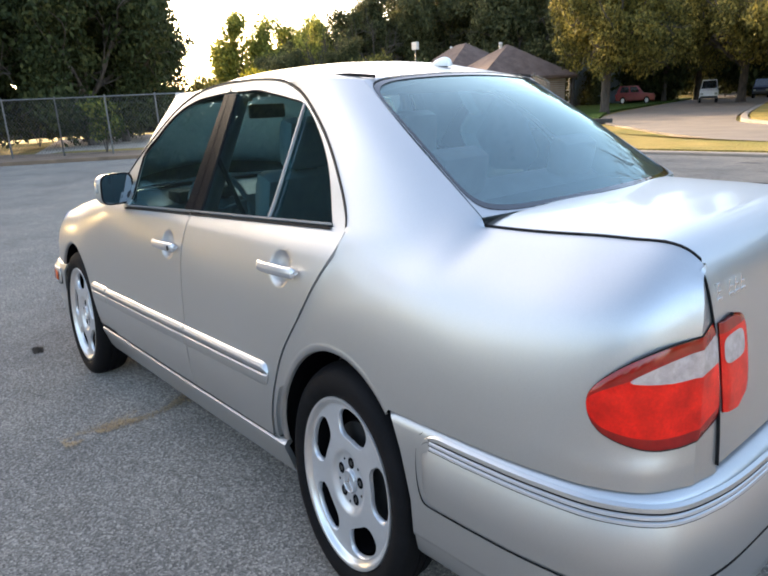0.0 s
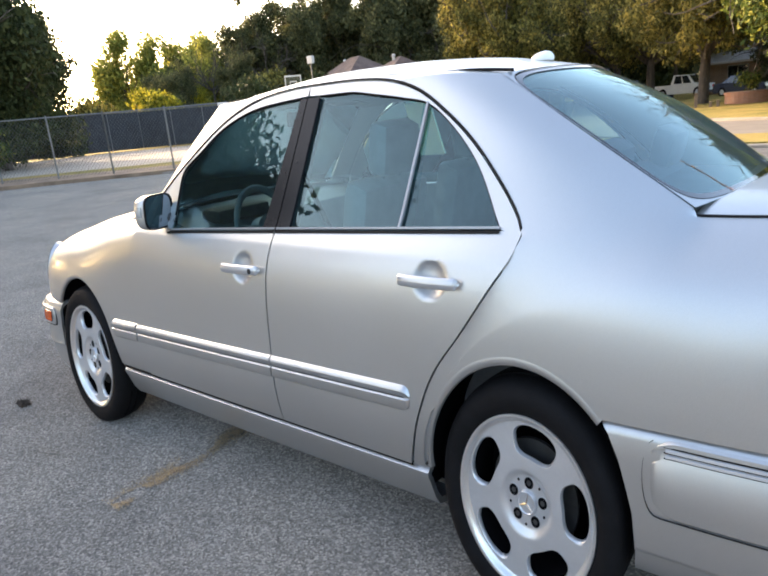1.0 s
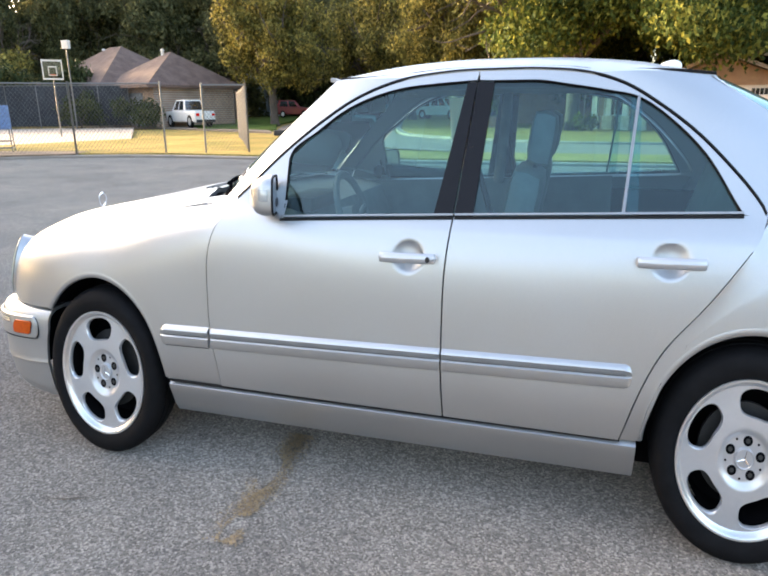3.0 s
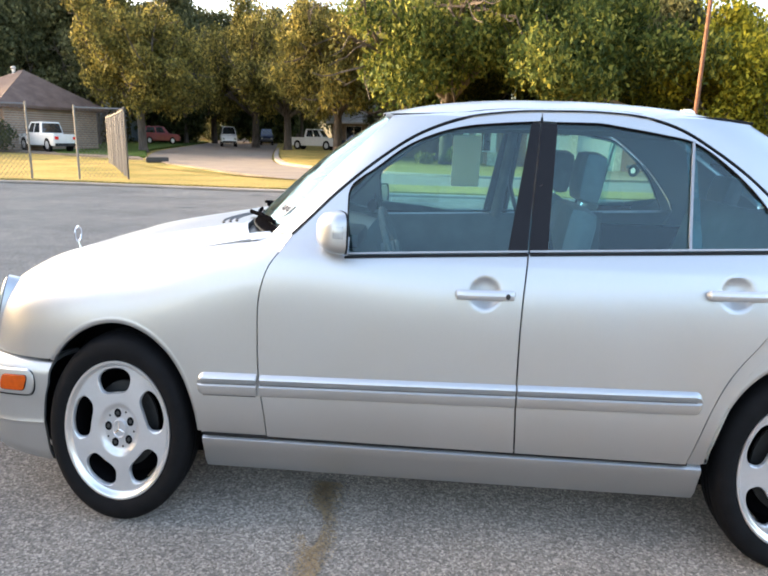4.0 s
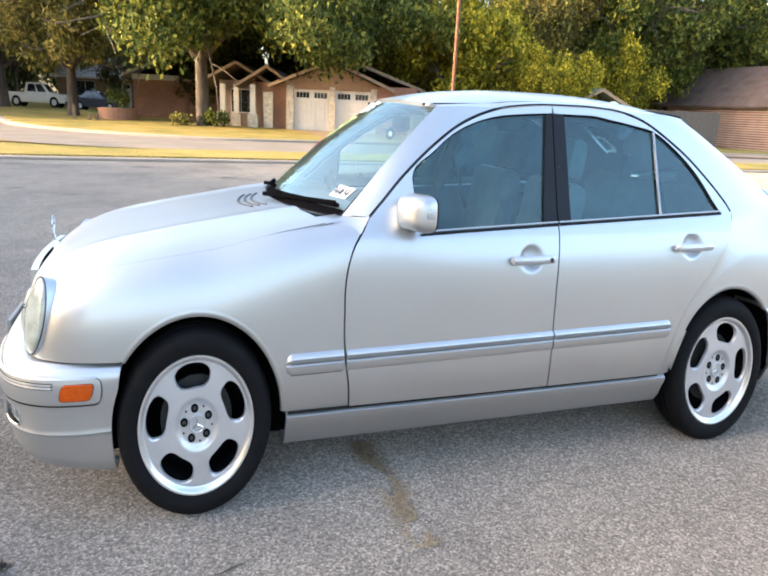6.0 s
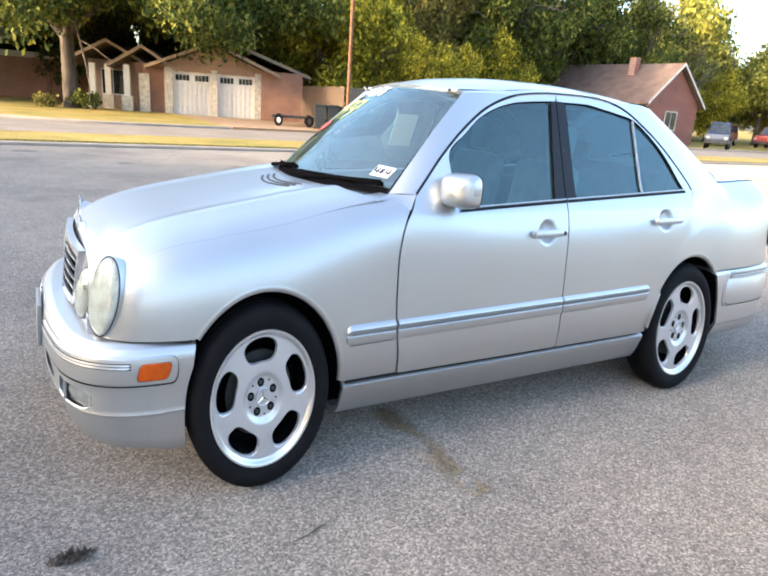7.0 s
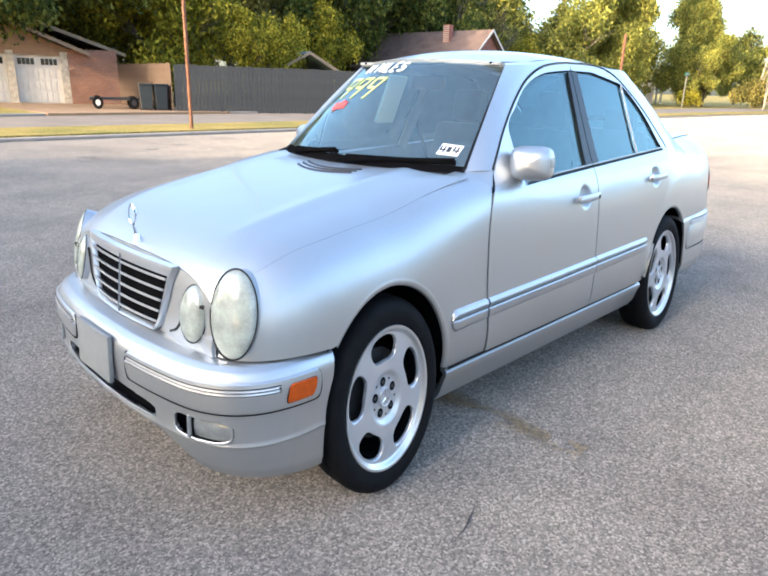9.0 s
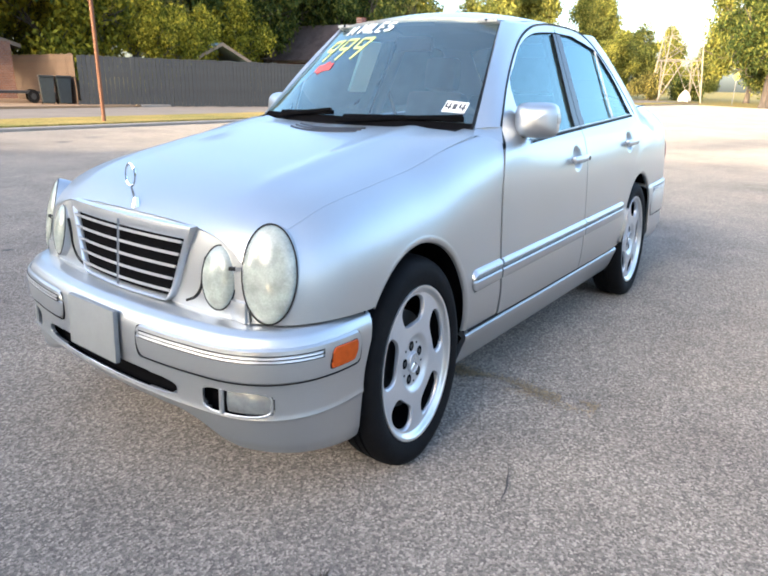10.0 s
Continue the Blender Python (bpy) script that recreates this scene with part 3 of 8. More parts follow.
DOOR_1 = curve_of([(0.335, -0.75), (0.42, -0.76), (0.52, -0.78), (0.65, -0.79), (0.81, -0.785), (0.9, -0.75), (0.955, -0.70), (0.99, -0.672)])
DOOR_2 = curve_of([(0.335, 0.29), (0.54, 0.28), (0.81, 0.285), (0.99, 0.307)])
DOOR_3 = curve_of([(0.335, 0.975), (0.35, 0.98), (0.51, 1.04), (0.63, 1.11), (0.75, 1.225), (0.88, 1.34), (0.94, 1.392), (0.99, 1.415)])
GUTTER = along([(-0.672, 0.99), (-0.6, 1.045), (-0.497, 1.125), (-0.32, 1.24), (-0.167, 1.318), (0.008, 1.371), (0.164, 1.392), (0.381, 1.402), (0.617, 1.401), (0.799, 1.386), (0.931, 1.352), (1.057, 1.291), (1.187, 1.211), (1.305, 1.116), (1.365, 1.06), (1.40, 1.02), (1.415, 0.99)])
WINDOW_F = along([(-0.435, 0.945), (-0.449, 1.122), (-0.319, 1.22), (-0.216, 1.28), (-0.1, 1.322), (0.033, 1.35), (0.169, 1.362), (0.318, 1.37)])
WINDOW_R = along([(0.418, 1.37), (0.574, 1.37), (0.722, 1.355), (0.866, 1.336), (0.978, 1.316), (1.1, 1.25), (1.222, 1.151), (1.333, 1.008), (1.34, 1.0)])
FRAME_F = along([WINDOW_F(t) for t in np.linspace(0, 1, 24)] + [(0.349, 1.3715)])
FRAME_R = along([(0.361, 1.3715)] + [WINDOW_R(t) for t in np.linspace(0, 1, 24)])
GAP = 0.0032


def gutter_at(x):
    """Parameter of the roof gutter where it passes x."""
    ts = np.linspace(0, 1, 400)
    return float(ts[np.argmin([abs(GUTTER(t)[0] - x) for t in ts])])


def on_side(x, z, lift=0.0):
    return (x, -(side(x, z) + lift), z)


def arch(x, cx, floor, r=0.372):
    d = abs(x - cx)
    return max(floor, HUB_Z + 0.01 + math.sqrt(r * r - d * d)) if d < r else floor


def fender_sheet():
    xs = np.concatenate([np.linspace(-2.085, -1.8, 12), np.linspace(-1.78, -1.70, 8)[1:], np.linspace(-1.69, -1.14, 40), np.linspace(-1.12, -1.044, 14), np.linspace(-1.03, -0.77, 14)])
    hood_y = HOOD_Y
    cols = []
    for x in xs:
        zb = arch(x, -HX, 0.556 if x < -1.4 else 0.338)
        p = section(x)
        p = p[(p[:, 1] > zb) & (p[:, 0] > hood_y(x) + 0.0010)]
        yb = half_width(x, zb)
        p = np.vstack([[yb, zb], p, [hood_y(x) + 0.0010, top_surface(x, hood_y(x) + 0.0010)]])
        cols.append(resample(p, 41))
    us = (xs - xs[0]) / (xs[-1] - xs[0])

    def fn(i, j):
        y, z = cols[i][j]
        sh = DOOR_1(z) - GAP + 0.77
        return (xs[i] + sh * max(0, us[i] - 0.72) / 0.28, -y, z)
    n = len(xs) - 1
    return grid(lambda u, w: fn(round(u * n), round(w * 40)), n, 40)


HOOD_Y = curve_of([(-2.09, 0.55), (-2.05, 0.635), (-1.97, 0.695), (-1.8, 0.722), (-1.4, 0.738), (-1.0, 0.75), (-0.75, 0.755)])


def build_front(car):
    v, f = fender_sheet()
    car_mesh("front_fender", v, f, SILVER, car, lip=0.02, mirror=True)

    # bonnet
    def hood(u, w):
        y = -1 + 2 * w
        back = -1.012 + 0.150 * abs(y) ** 2.2
        x = -2.085 + (back + 2.085) * u
        yy = y * HOOD_Y(x)
        z = top_surface(x, yy)
        ridge = math.exp(-((abs(yy) - 0.40 * HOOD_Y(x) / 0.7 - 0.06) / 0.05) ** 2) * 0.008 * min(1, u * 3)
        return (x, yy, z + ridge)
    v, f = grid(hood, 60, 48)
    car_mesh("bonnet", v, f, SILVER, car, lip=0.018)

    def nose(u, w):
        y = (-1 + 2 * u) * 0.648
        zt = max(top_surface(-2.085, y * 0.985) - 0.003, 0.60)
        z = 0.50 + (zt - 0.50) * w
        return (-2.0855 - 0.022 * (1 - (y / 0.648) ** 2) * (1 - w**6) - 0.006 * (1 - w), y, z)
    v, f = grid(nose, 40, 16)
    car_mesh("nose_panel", v, f, SILVER, car)

    # radiator grille: frame, dark mesh, bars
    def g_x(z):
        return -2.108 - 0.018 * (0.765 - z) / 0.2

    grille = part_empty("grille", car, "chrome radiator grille with dark slats")

    def g_half(z):
        return 0.285 + 0.108 * (z - 0.555) / 0.21

    def g_pt(a, z, o):
        return (g_x(z) - o + 0.024 * a * a, a * g_half(z), z)
    v, f = grid(lambda u, w: g_pt((-1 + 2 * u) * 0.96, 0.565 + 0.185 * w, 0.012), 16, 6)
    car_mesh("grille_back", v, f, DARK, grille)
    for k in range(5):
        z = 0.588 + 0.034 * k
        v, f = grid(lambda u, w: g_pt((-1 + 2 * u) * 0.95, z + (0.004 if w in (0.25, 0.5) else -0.004), 0.018 + 0.016 * (w in (0.25, 0.5, 0.75))), 16, 4)
        car_mesh("slat", v, f, TRIM_SILVER, grille)
    bm = bmesh.new()
    rod(bm, g_pt(0, 0.565, 0.032), g_pt(0, 0.75, 0.032), 0.0055, sides=6)
    car_bm("centre_bar", bm, CHROME, grille)
    loop = []
    for a, z in [(-1 + 2 * i / 14, 0.765) for i in range(15)] + [(1, 0.745), (1, 0.7), (1, 0.65), (1, 0.6), (0.98, 0.57)] + [(0.93 - 1.86 * i / 13, 0.556) for i in range(14)] + [(-0.98, 0.57), (-1, 0.6), (-1, 0.65), (-1, 0.7), (-1, 0.745)]:
        loop.append((a, z))
    v, f = [], []
    for a, z in loop:
        top = 0.034 if z > 0.75 else 0.014
        for da, dz, o in ((0.0, 0.0, 0.0), (0.0, 0.0, 0.03), (-0.5, -0.5, 0.034), (-1, -1, 0.022), (-1, -1, -0.01)):
            ia = a + da * 0.05 * np.sign(a) * (abs(a) > 0.95)
            iz = z + dz * (top if z > 0.66 else -0.012) * (abs(z - 0.66) > 0.085)
            v.append(g_pt(ia, iz, o))
    n = len(loop)
    for i in range(n):
        for k in range(4):
            a, b = i * 5 + k, ((i + 1) % n) * 5 + k
            f.append((a, b, b + 1, a + 1))
    car_mesh("grille_frame", np.array(v), f, ALLOY_LIP, grille, angle=60)

    # standing ring on the bonnet
    orn = part_empty("bonnet_ornament", car, "chrome ring ornament standing on the bonnet")
    bm = bmesh.new()
    for i in range(28):
        a, b = 2 * math.pi * i / 28, 2 * math.pi * (i + 1) / 28
        rod(bm, (-2.083, 0.031 * math.cos(a), 0.866 + 0.031 * math.sin(a)), (-2.083, 0.031 * math.cos(b), 0.866 + 0.031 * math.sin(b)), 0.0045, sides=6, caps=False)
    car_bm("ring", bm, CHROME, orn)
    bm = bmesh.new()
    rod(bm, (-2.07, 0, 0.80), (-2.083, 0, 0.835), 0.007, 0.004)
    rod(bm, (-2.066, 0, 0.775), (-2.066, 0, 0.802), 0.022, 0.010, 14)
    car_bm("stalk", bm, CHROME, orn)

    # twin oval headlamps
    for sgn in (1, -1):
        for c, nrm, a, b, d in (((-2.046, -0.700, 0.678), (-0.85, -0.465, 0.24), 0.090, 0.120, 0.032), ((-2.100, -0.520, 0.652), (-0.95, -0.25, 0.20), 0.066, 0.080, 0.030)):
            nv = Vector(nrm).normalized()
            c = Vector(c) - nv * (0.006 if a > 0.08 else 0.0)
            if sgn < 0:
                c.y, nv.y = -c.y, -nv.y
            e1 = Vector((0, 0, 1)).cross(nv).normalized()
            e2 = nv.cross(e1)
            lamp = part_empty("headlamp", car, "oval headlamp with a cloudy lens")

            def dome(u, w, k=1.0, depth=d):
                th, ph = 2 * math.pi * u, math.pi / 2 * w
                return tuple(c + e1 * (a * k * math.cos(th) * math.cos(ph)) + e2 * (b * k * math.sin(th) * math.cos(ph)) + nv * (depth * math.sin(ph)))
            v, f = weld([grid(dome, 40, 10)])
            car_mesh("lens", v, f, LENS, lamp)
            v, f = weld([grid(lambda u, w: tuple(c + e1 * (a * (1.0 + 0.050 * (w > 0.3)) * math.cos(2 * math.pi * u)) + e2 * (b * (1.0 + 0.036 * (w > 0.3)) * math.sin(2 * math.pi * u)) + nv * (0.004 if w < 0.6 else -0.022)), 40, 3)])
            car_mesh("lamp_seal", v, f, SEAL, lamp)
            v, f = weld([grid(lambda u, w: tuple(c + e1 * (a * (1.050 + 0.012 * w) * math.cos(2 * math.pi * u)) + e2 * (b * (1.036 + 0.010 * w) * math.sin(2 * math.pi * u)) + nv * (0.001 - 0.13 * w)), 40, 6)])
            car_mesh("lamp_housing", v, f, SILVER, lamp, "silver panel round the lamp")
    # dark joints between grille and lamps
    for sgn in (1, -1):
        for line, wd in ((along([(-0.345, 0.566), (-0.395, 0.585), (-0.425, 0.615), (-0.438, 0.66), (-0.455, 0.695)]), 0.008), (along([(-0.580, 0.685), (-0.612, 0.688)]), 0.0105)):
            pts = []
            for t in np.linspace(0, 1, 20):
                y, z = line(t)
                pts.append((-2.0915 - 0.022 * (1 - (y / 0.648) ** 2) - (0.012 if wd > 0.01 else 0.0), y * sgn, z))
            v, f = ribbon(pts, [(-1, 0, 0.1)] * 20, wd)
            car_mesh("lamp_joint", v, f, SEAL, car)
    # washer lid
    for sgn in (1, -1):
        bm = bmesh.new()
        box(bm, -2.103, -2.07, sgn * -0.606 - 0.036, sgn * -0.606 + 0.036, 0.552, 0.606, 0.008)
        car_bm("washer_cover", bm, SILVER, car)


def part_empty(name, parent, label=""):
    ob = new(name)
    ob.parent = parent
    return tagged(ob, label)


FRONT_PLAN = along([(-1.71, -0.864), (-1.9, -0.862), (-2.02, -0.832), (-2.115, -0.765), (-2.18, -0.66), (-2.222, -0.48), (-2.248, -0.24), (-2.256, 0)])
REAR_PLAN = along([(1.667, -0.872), (1.85, -0.868), (2.0, -0.864), (2.2, -0.848), (2.36, -0.812), (2.47, -0.735), (2.525, -0.60), (2.56, -0.30), (2.57, 0)])


def sweep(plan, profile, s0, s1, n, skip=None, both=False):
    """A profile of (outwards, height) pairs swept along half a bumper's plan, or the whole of it."""
    k = len(profile) - 1

    def fn(u, w):
        s = s0 + (s1 - s0) * u
        flip = 1
        if both:
            s, flip = (2 * u, 1) if u <= 0.5 else (2 - 2 * u, -1)
            s = s0 + (s1 - s0) * s
        p, q = plan(min(s + 0.004, 1)), plan(max(s - 0.004, 0))
        t = (p - q) / np.linalg.norm(p - q)
        nr = np.array([t[1], -t[0]])
        b = plan(s)
        if nr @ (b - np.array([b[0] * 0.8, 0])) < 0:
            nr = -nr
        o, z = profile[round(w * k)]
        r = b + nr * o
        return (r[0], r[1] * flip, z)
    return grid(fn, n, k, skip)


def to_arch(v, s):
    """Cuts a bumper's end to the round of the wheel arch."""
    start, stop = (1.667, 1.90) if s > 0 else (1.71, 1.90)
    for p in v:
        x = p[0] * s
        if x < stop:
            d = min(abs(p[2] - HUB_Z - 0.01), 0.37)
            r = 0.372 - (0.02 if s > 0 else 0.034) * min(1.0, max(0.0, (0.57 - p[2]) / 0.1))
            edge = HX + math.sqrt(max(r * r - d * d, 0.01))
            p[0] = s * (edge + (x - start) * (stop - edge) / (stop - start))
    return v


def round_start(v, n, k, zc, push, cols=7):
    """Rounds off the first end of a swept strip about its middle height."""
    for i in range(cols):
        q = 0.30 + 0.70 * math.sqrt(1 - (1 - i / cols) ** 2)
        for j in range(k + 1):
            p = v[i * (k + 1) + j]
            p[2] = zc + (p[2] - zc) * q
            p += np.array(push) * (1 - q)
    return v


def panel_outline(plan, s0, s1, z0, z1, o, far_end, r):
    """A dark line drawn as crease shade round one end and along the foot of a bumper panel."""
    pts, out = [], []

    def put(s, z):
        p, t = plan(s), plan(min(s + 0.004, 1)) - plan(max(s - 0.004, 0))
        n = np.array([t[1], -t[0]]) / np.linalg.norm(t)
        n = n if n @ (p - np.array([p[0] * 0.8, 0])) > 0 else -n
        pts.append((p[0] + n[0] * o, p[1] + n[1] * o, z))
        out.append((n[0], n[1], 0.1))
    zm = (z0 + z1) / 2
    for s in np.linspace(s0 if far_end else s1, s1 - r if far_end else s0 + r, 60):
        put(s, z0)
    for a in np.linspace(-math.pi / 2, math.pi / 2, 14)[1:-1]:
        q = abs(math.cos(a)) ** 0.7 * r
        put((s1 - r + q) if far_end else (s0 + r - q), zm + (z1 - zm) * math.sin(a))
    return ribbon(pts, out, 0.0015)


def build_bumpers(car):
    prof = [(-0.22, 0.540), (-0.10, 0.553), (-0.045, 0.550), (-0.018, 0.538), (-0.004, 0.52), (0.0, 0.505), (0.0, 0.48), (-0.002, 0.455), (-0.004, 0.43), (-0.006, 0.418), (-0.008, 0.402), (-0.010, 0.386), (-0.011, 0.370), (-0.012, 0.356), (-0.013, 0.342), (-0.010, 0.334), (-0.016, 0.327), (-0.024, 0.30), (-0.036, 0.262), (-0.052, 0.241), (-0.08, 0.233), (-0.16, 0.231)]

    prof = [tuple(p) for p in resample(np.array(prof), 90)]
    OPENINGS = ((0.0, 0.368, 0.430, 0.026), (0.652, 0.372, 0.116, 0.033))

    def holes(c):
        return any(abs((abs(c[1]) - y0) / a) ** 4 + abs((c[2] - z0) / b) ** 4 < 1 for y0, z0, a, b in OPENINGS)
    ss = np.linspace(0, 1, 400)
    ys = np.array([abs(FRONT_PLAN(q)[1]) for q in ss])
    s_at = lambda y: float(np.interp(-y, -ys, ss))
    bumper = part_empty("front_bumper", car)
    v, f = sweep(FRONT_PLAN, prof, 0, 1, 440, holes, True)
    v = to_arch(v, -1)
    for p in v:
        if p[2] < 0.33:
            k = min(1.0, max(0.0, (abs(p[1]) - 0.38) / 0.27))
            p[2] = 0.328 - (0.328 - p[2]) * (0.34 + 0.66 * k * k * (3 - 2 * k)) * (1 + 0.58 * min(1.0, max(0.0, (p[0] + 2.14) / 0.36)))
    car_mesh("bumper_skin", v, f, SILVER, bumper, lip=0.014)
    v, f = sweep(FRONT_PLAN, [(-0.055, 0.44), (-0.055, 0.38), (-0.06, 0.32)], 0.4, 1, 60, None, True)
    car_mesh("intake_mesh", v, f, DARK, bumper, "dark lower air intake")
    for sg in (1, -1):
        m = np.array([1, sg, 1])
        v, f = sweep(FRONT_PLAN, [(-0.004, 0.428), (0.006, 0.434), (0.010, 0.46), (0.011, 0.484), (0.006, 0.487), (0.006, 0.5), (0.010, 0.503), (0.008, 0.514), (0.0, 0.519)], 0.206, 0.80, 90)
        v = round_start(v[::-1].copy(), 90, 8, 0.482, (0.012, 0, 0))[::-1]
        car_mesh("impact_strip", v * m, f, SILVER, bumper, lip=0.012)
        v, f = sweep(FRONT_PLAN, [(-0.004, 0.428), (0.006, 0.434), (0.010, 0.46), (0.011, 0.484), (0.0108, 0.494), (0.010, 0.503), (0.008, 0.514), (0.0, 0.519)], 0.062, 0.206, 44)
        v = round_start(v, 44, 7, 0.4735, (0, 0.009, 0), 8)
        car_mesh("impact_strip", v * m, f, SILVER, bumper, lip=0.012)
        for z in (0.4895, 0.4985):
            v, f = sweep(FRONT_PLAN, [(0.005, z - 0.0034), (0.0132, z - 0.0028), (0.0113, z + 0.0018), (0.005, z + 0.0034)], 0.212, 0.77, 60)
            car_mesh("bright_strip", v * m, f, TRIM_SILVER, bumper, "bright bumper strip")
        for s0, s1, far in ((0.40, 0.80, True), (0.060, 0.40, False)):
            v, f = panel_outline(FRONT_PLAN, s0, s1, 0.428, 0.515, 0.0005, far, 0.026)
            car_mesh("panel_crease_shade", v * m, f, SEAL, bumper)
        for z in (0.4848, 0.4940, 0.5034):
            v, f = sweep(FRONT_PLAN, [(0.006, z - 0.0010), (0.0122, z - 0.0007), (0.0122, z + 0.0007), (0.006, z + 0.0010)], 0.206, 0.775, 60)
            car_mesh("strip_groove_and_shade", v * m, f, SEAL, bumper)
        # amber lamp with rounded corners, and the dark gap round it
        for name, mat, grow, o, label in (("marker_gap", SEAL, 0.0022, -0.0035, ""), ("side_marker", AMBER, 0.0, 0.0, "amber side marker lamp")):
            v, f = sweep(FRONT_PLAN, [(0.008 + o, 0.446 - grow), (0.014 + o, 0.449 - grow), (0.0165 + o, 0.468), (0.0155 + o, 0.498 + grow), (0.008 + o, 0.502 + grow)], 0.089 - grow, 0.184 + grow, 28)
            for i in range(29):
                t = max(0.0, (abs(i / 14 - 1) - 0.72) / 0.28)
                q = 0.50 + 0.50 * math.sqrt(1 - t * t)
                for p in v[i * 5:i * 5 + 5]:
                    p[2] = 0.474 + (p[2] - 0.474) * q
                    p[0] += (p[2] - 0.474) * 0.30
            car_mesh(name, v * m, f, mat, bumper, label, lip=0.012)
        for y0, z0, a, b in OPENINGS:
            loop = []
            for th in np.linspace(0, 2 * math.pi, 41):
                c, d = math.cos(th), math.sin(th)
                q = (abs(c) ** 4 + abs(d) ** 4) ** -0.25
                s, flip = s_at(abs(y0 + a * q * c)), 1 if y0 + a * q * c > 0 else -1
                p, t = FRONT_PLAN(s), FRONT_PLAN(min(s + 0.004, 1)) - FRONT_PLAN(max(s - 0.004, 0))
                o = np.array([t[1], -t[0]]) / np.linalg.norm(t)
                o = o if o[0] < 0 else -o
                loop.append((p[0] - o[0] * 0.013, sg * flip * (p[1] - o[1] * 0.013), z0 + b * q * d))
            bm = bmesh.new()
            tube(bm, loop, 0.0032)
            car_bm("lamp_rim", bm, SILVER, bumper)
        v, f = sweep(FRONT_PLAN, [(-0.034, 0.338), (-0.026, 0.344), (-0.020, 0.372), (-0.026, 0.402), (-0.034, 0.408)], s_at(0.772), s_at(0.628), 20)
        car_mesh("fog_lamp", v * np.array([1, sg, 1]), f, FOG_LENS, bumper, "oval fog lamp", lip=0.01)
    for sg in (1, -1):
        p = FRONT_PLAN(s_at(0.612))
        bm = bmesh.new()
        rod(bm, (p[0] + 0.012, sg * p[1], 0.340), (p[0] + 0.012, sg * p[1], 0.404), 0.008, 0.008, 8)
        car_bm("pocket_divider", bm, SILVER, bumper)
    bm = bmesh.new()
    box(bm, -2.276, -2.256, -0.155, 0.155, 0.388, 0.535, 0.006)
    car_bm("plate_bracket", bm, PLATE, bumper, "blank grey front plate holder")

    prof = [(-0.20, 0.607), (-0.07, 0.611), (-0.03, 0.607), (-0.010, 0.599), (0.0, 0.589), (0.004, 0.575), (0.003, 0.52), (0.0, 0.45), (-0.003, 0.40), (-0.004, 0.325), (-0.007, 0.315), (-0.013, 0.311), (-0.016, 0.30), (-0.03, 0.265), (-0.05, 0.245), (-0.16, 0.24)]
    bumper = part_empty("rear_bumper", car)
    v, f = sweep(REAR_PLAN, prof, 0, 1, 120, None, True)
    v = to_arch(v, 1)
    car_mesh("bumper_skin", v, f, SILVER, bumper, lip=0.014)
    for sg in (1, -1):
        v, f = sweep(REAR_PLAN, [(-0.002, 0.412), (0.005, 0.418), (0.008, 0.45), (0.010, 0.546), (0.006, 0.551), (0.006, 0.577), (0.010, 0.580), (0.009, 0.588), (0.001, 0.593)], 0.085, 0.94, 90)
        v = round_start(v, 90, 8, 0.5025, (0, 0.016, 0), 6)
        car_mesh("impact_strip", v * np.array([1, sg, 1]), f, SILVER, bumper, lip=0.012)
        v, f = panel_outline(REAR_PLAN, 0.078, 0.97, 0.410, 0.588, 0.001, False, 0.031)
        car_mesh("panel_crease_shade", v * np.array([1, sg, 1]), f, SEAL, bumper)
        for z in (0.5585, 0.5710):
            v, f = sweep(REAR_PLAN, [(0.004, z - 0.0050), (0.0112, z - 0.0040), (0.0100, z + 0.0014), (0.004, z + 0.0050)], 0.118, 0.93, 80)
            car_mesh("bright_strip", v * np.array([1, sg, 1]), f, TRIM_SILVER, bumper, "bright bumper strip")
        for z in (0.5525, 0.5650, 0.5770):
            v, f = sweep(REAR_PLAN, [(0.004, z - 0.0008), (0.0098, z - 0.0005), (0.0098, z + 0.0005), (0.004, z + 0.0008)], 0.115, 0.935, 80)
            car_mesh("strip_groove_and_shade", v * np.array([1, sg, 1]), f, SEAL, bumper)


def build_arch_lips(car):
    """The rolled edge of each wheel arch."""
    lip = ((0.384, -0.0020), (0.377, 0.0002), (0.370, 0.0010), (0.363, -0.0008), (0.357, -0.0055), (0.354, -0.017))
    for cx, a0, a1 in ((-HX, 0.03, math.pi - 0.655), (HX, 0.80, math.pi - 0.03)):
        def fn(u, w):
            a = a0 + (a1 - a0) * u
            r, o = lip[round(w * 5)]
            x, z = cx + r * math.cos(a), HUB_Z + 0.01 + r * math.sin(a)
            return (x, -(half_width(x, z) + o), z)
        v, f = grid(fn, 60, 5)
        car_mesh("arch_lip", v, f, SILVER, car, mirror=True)


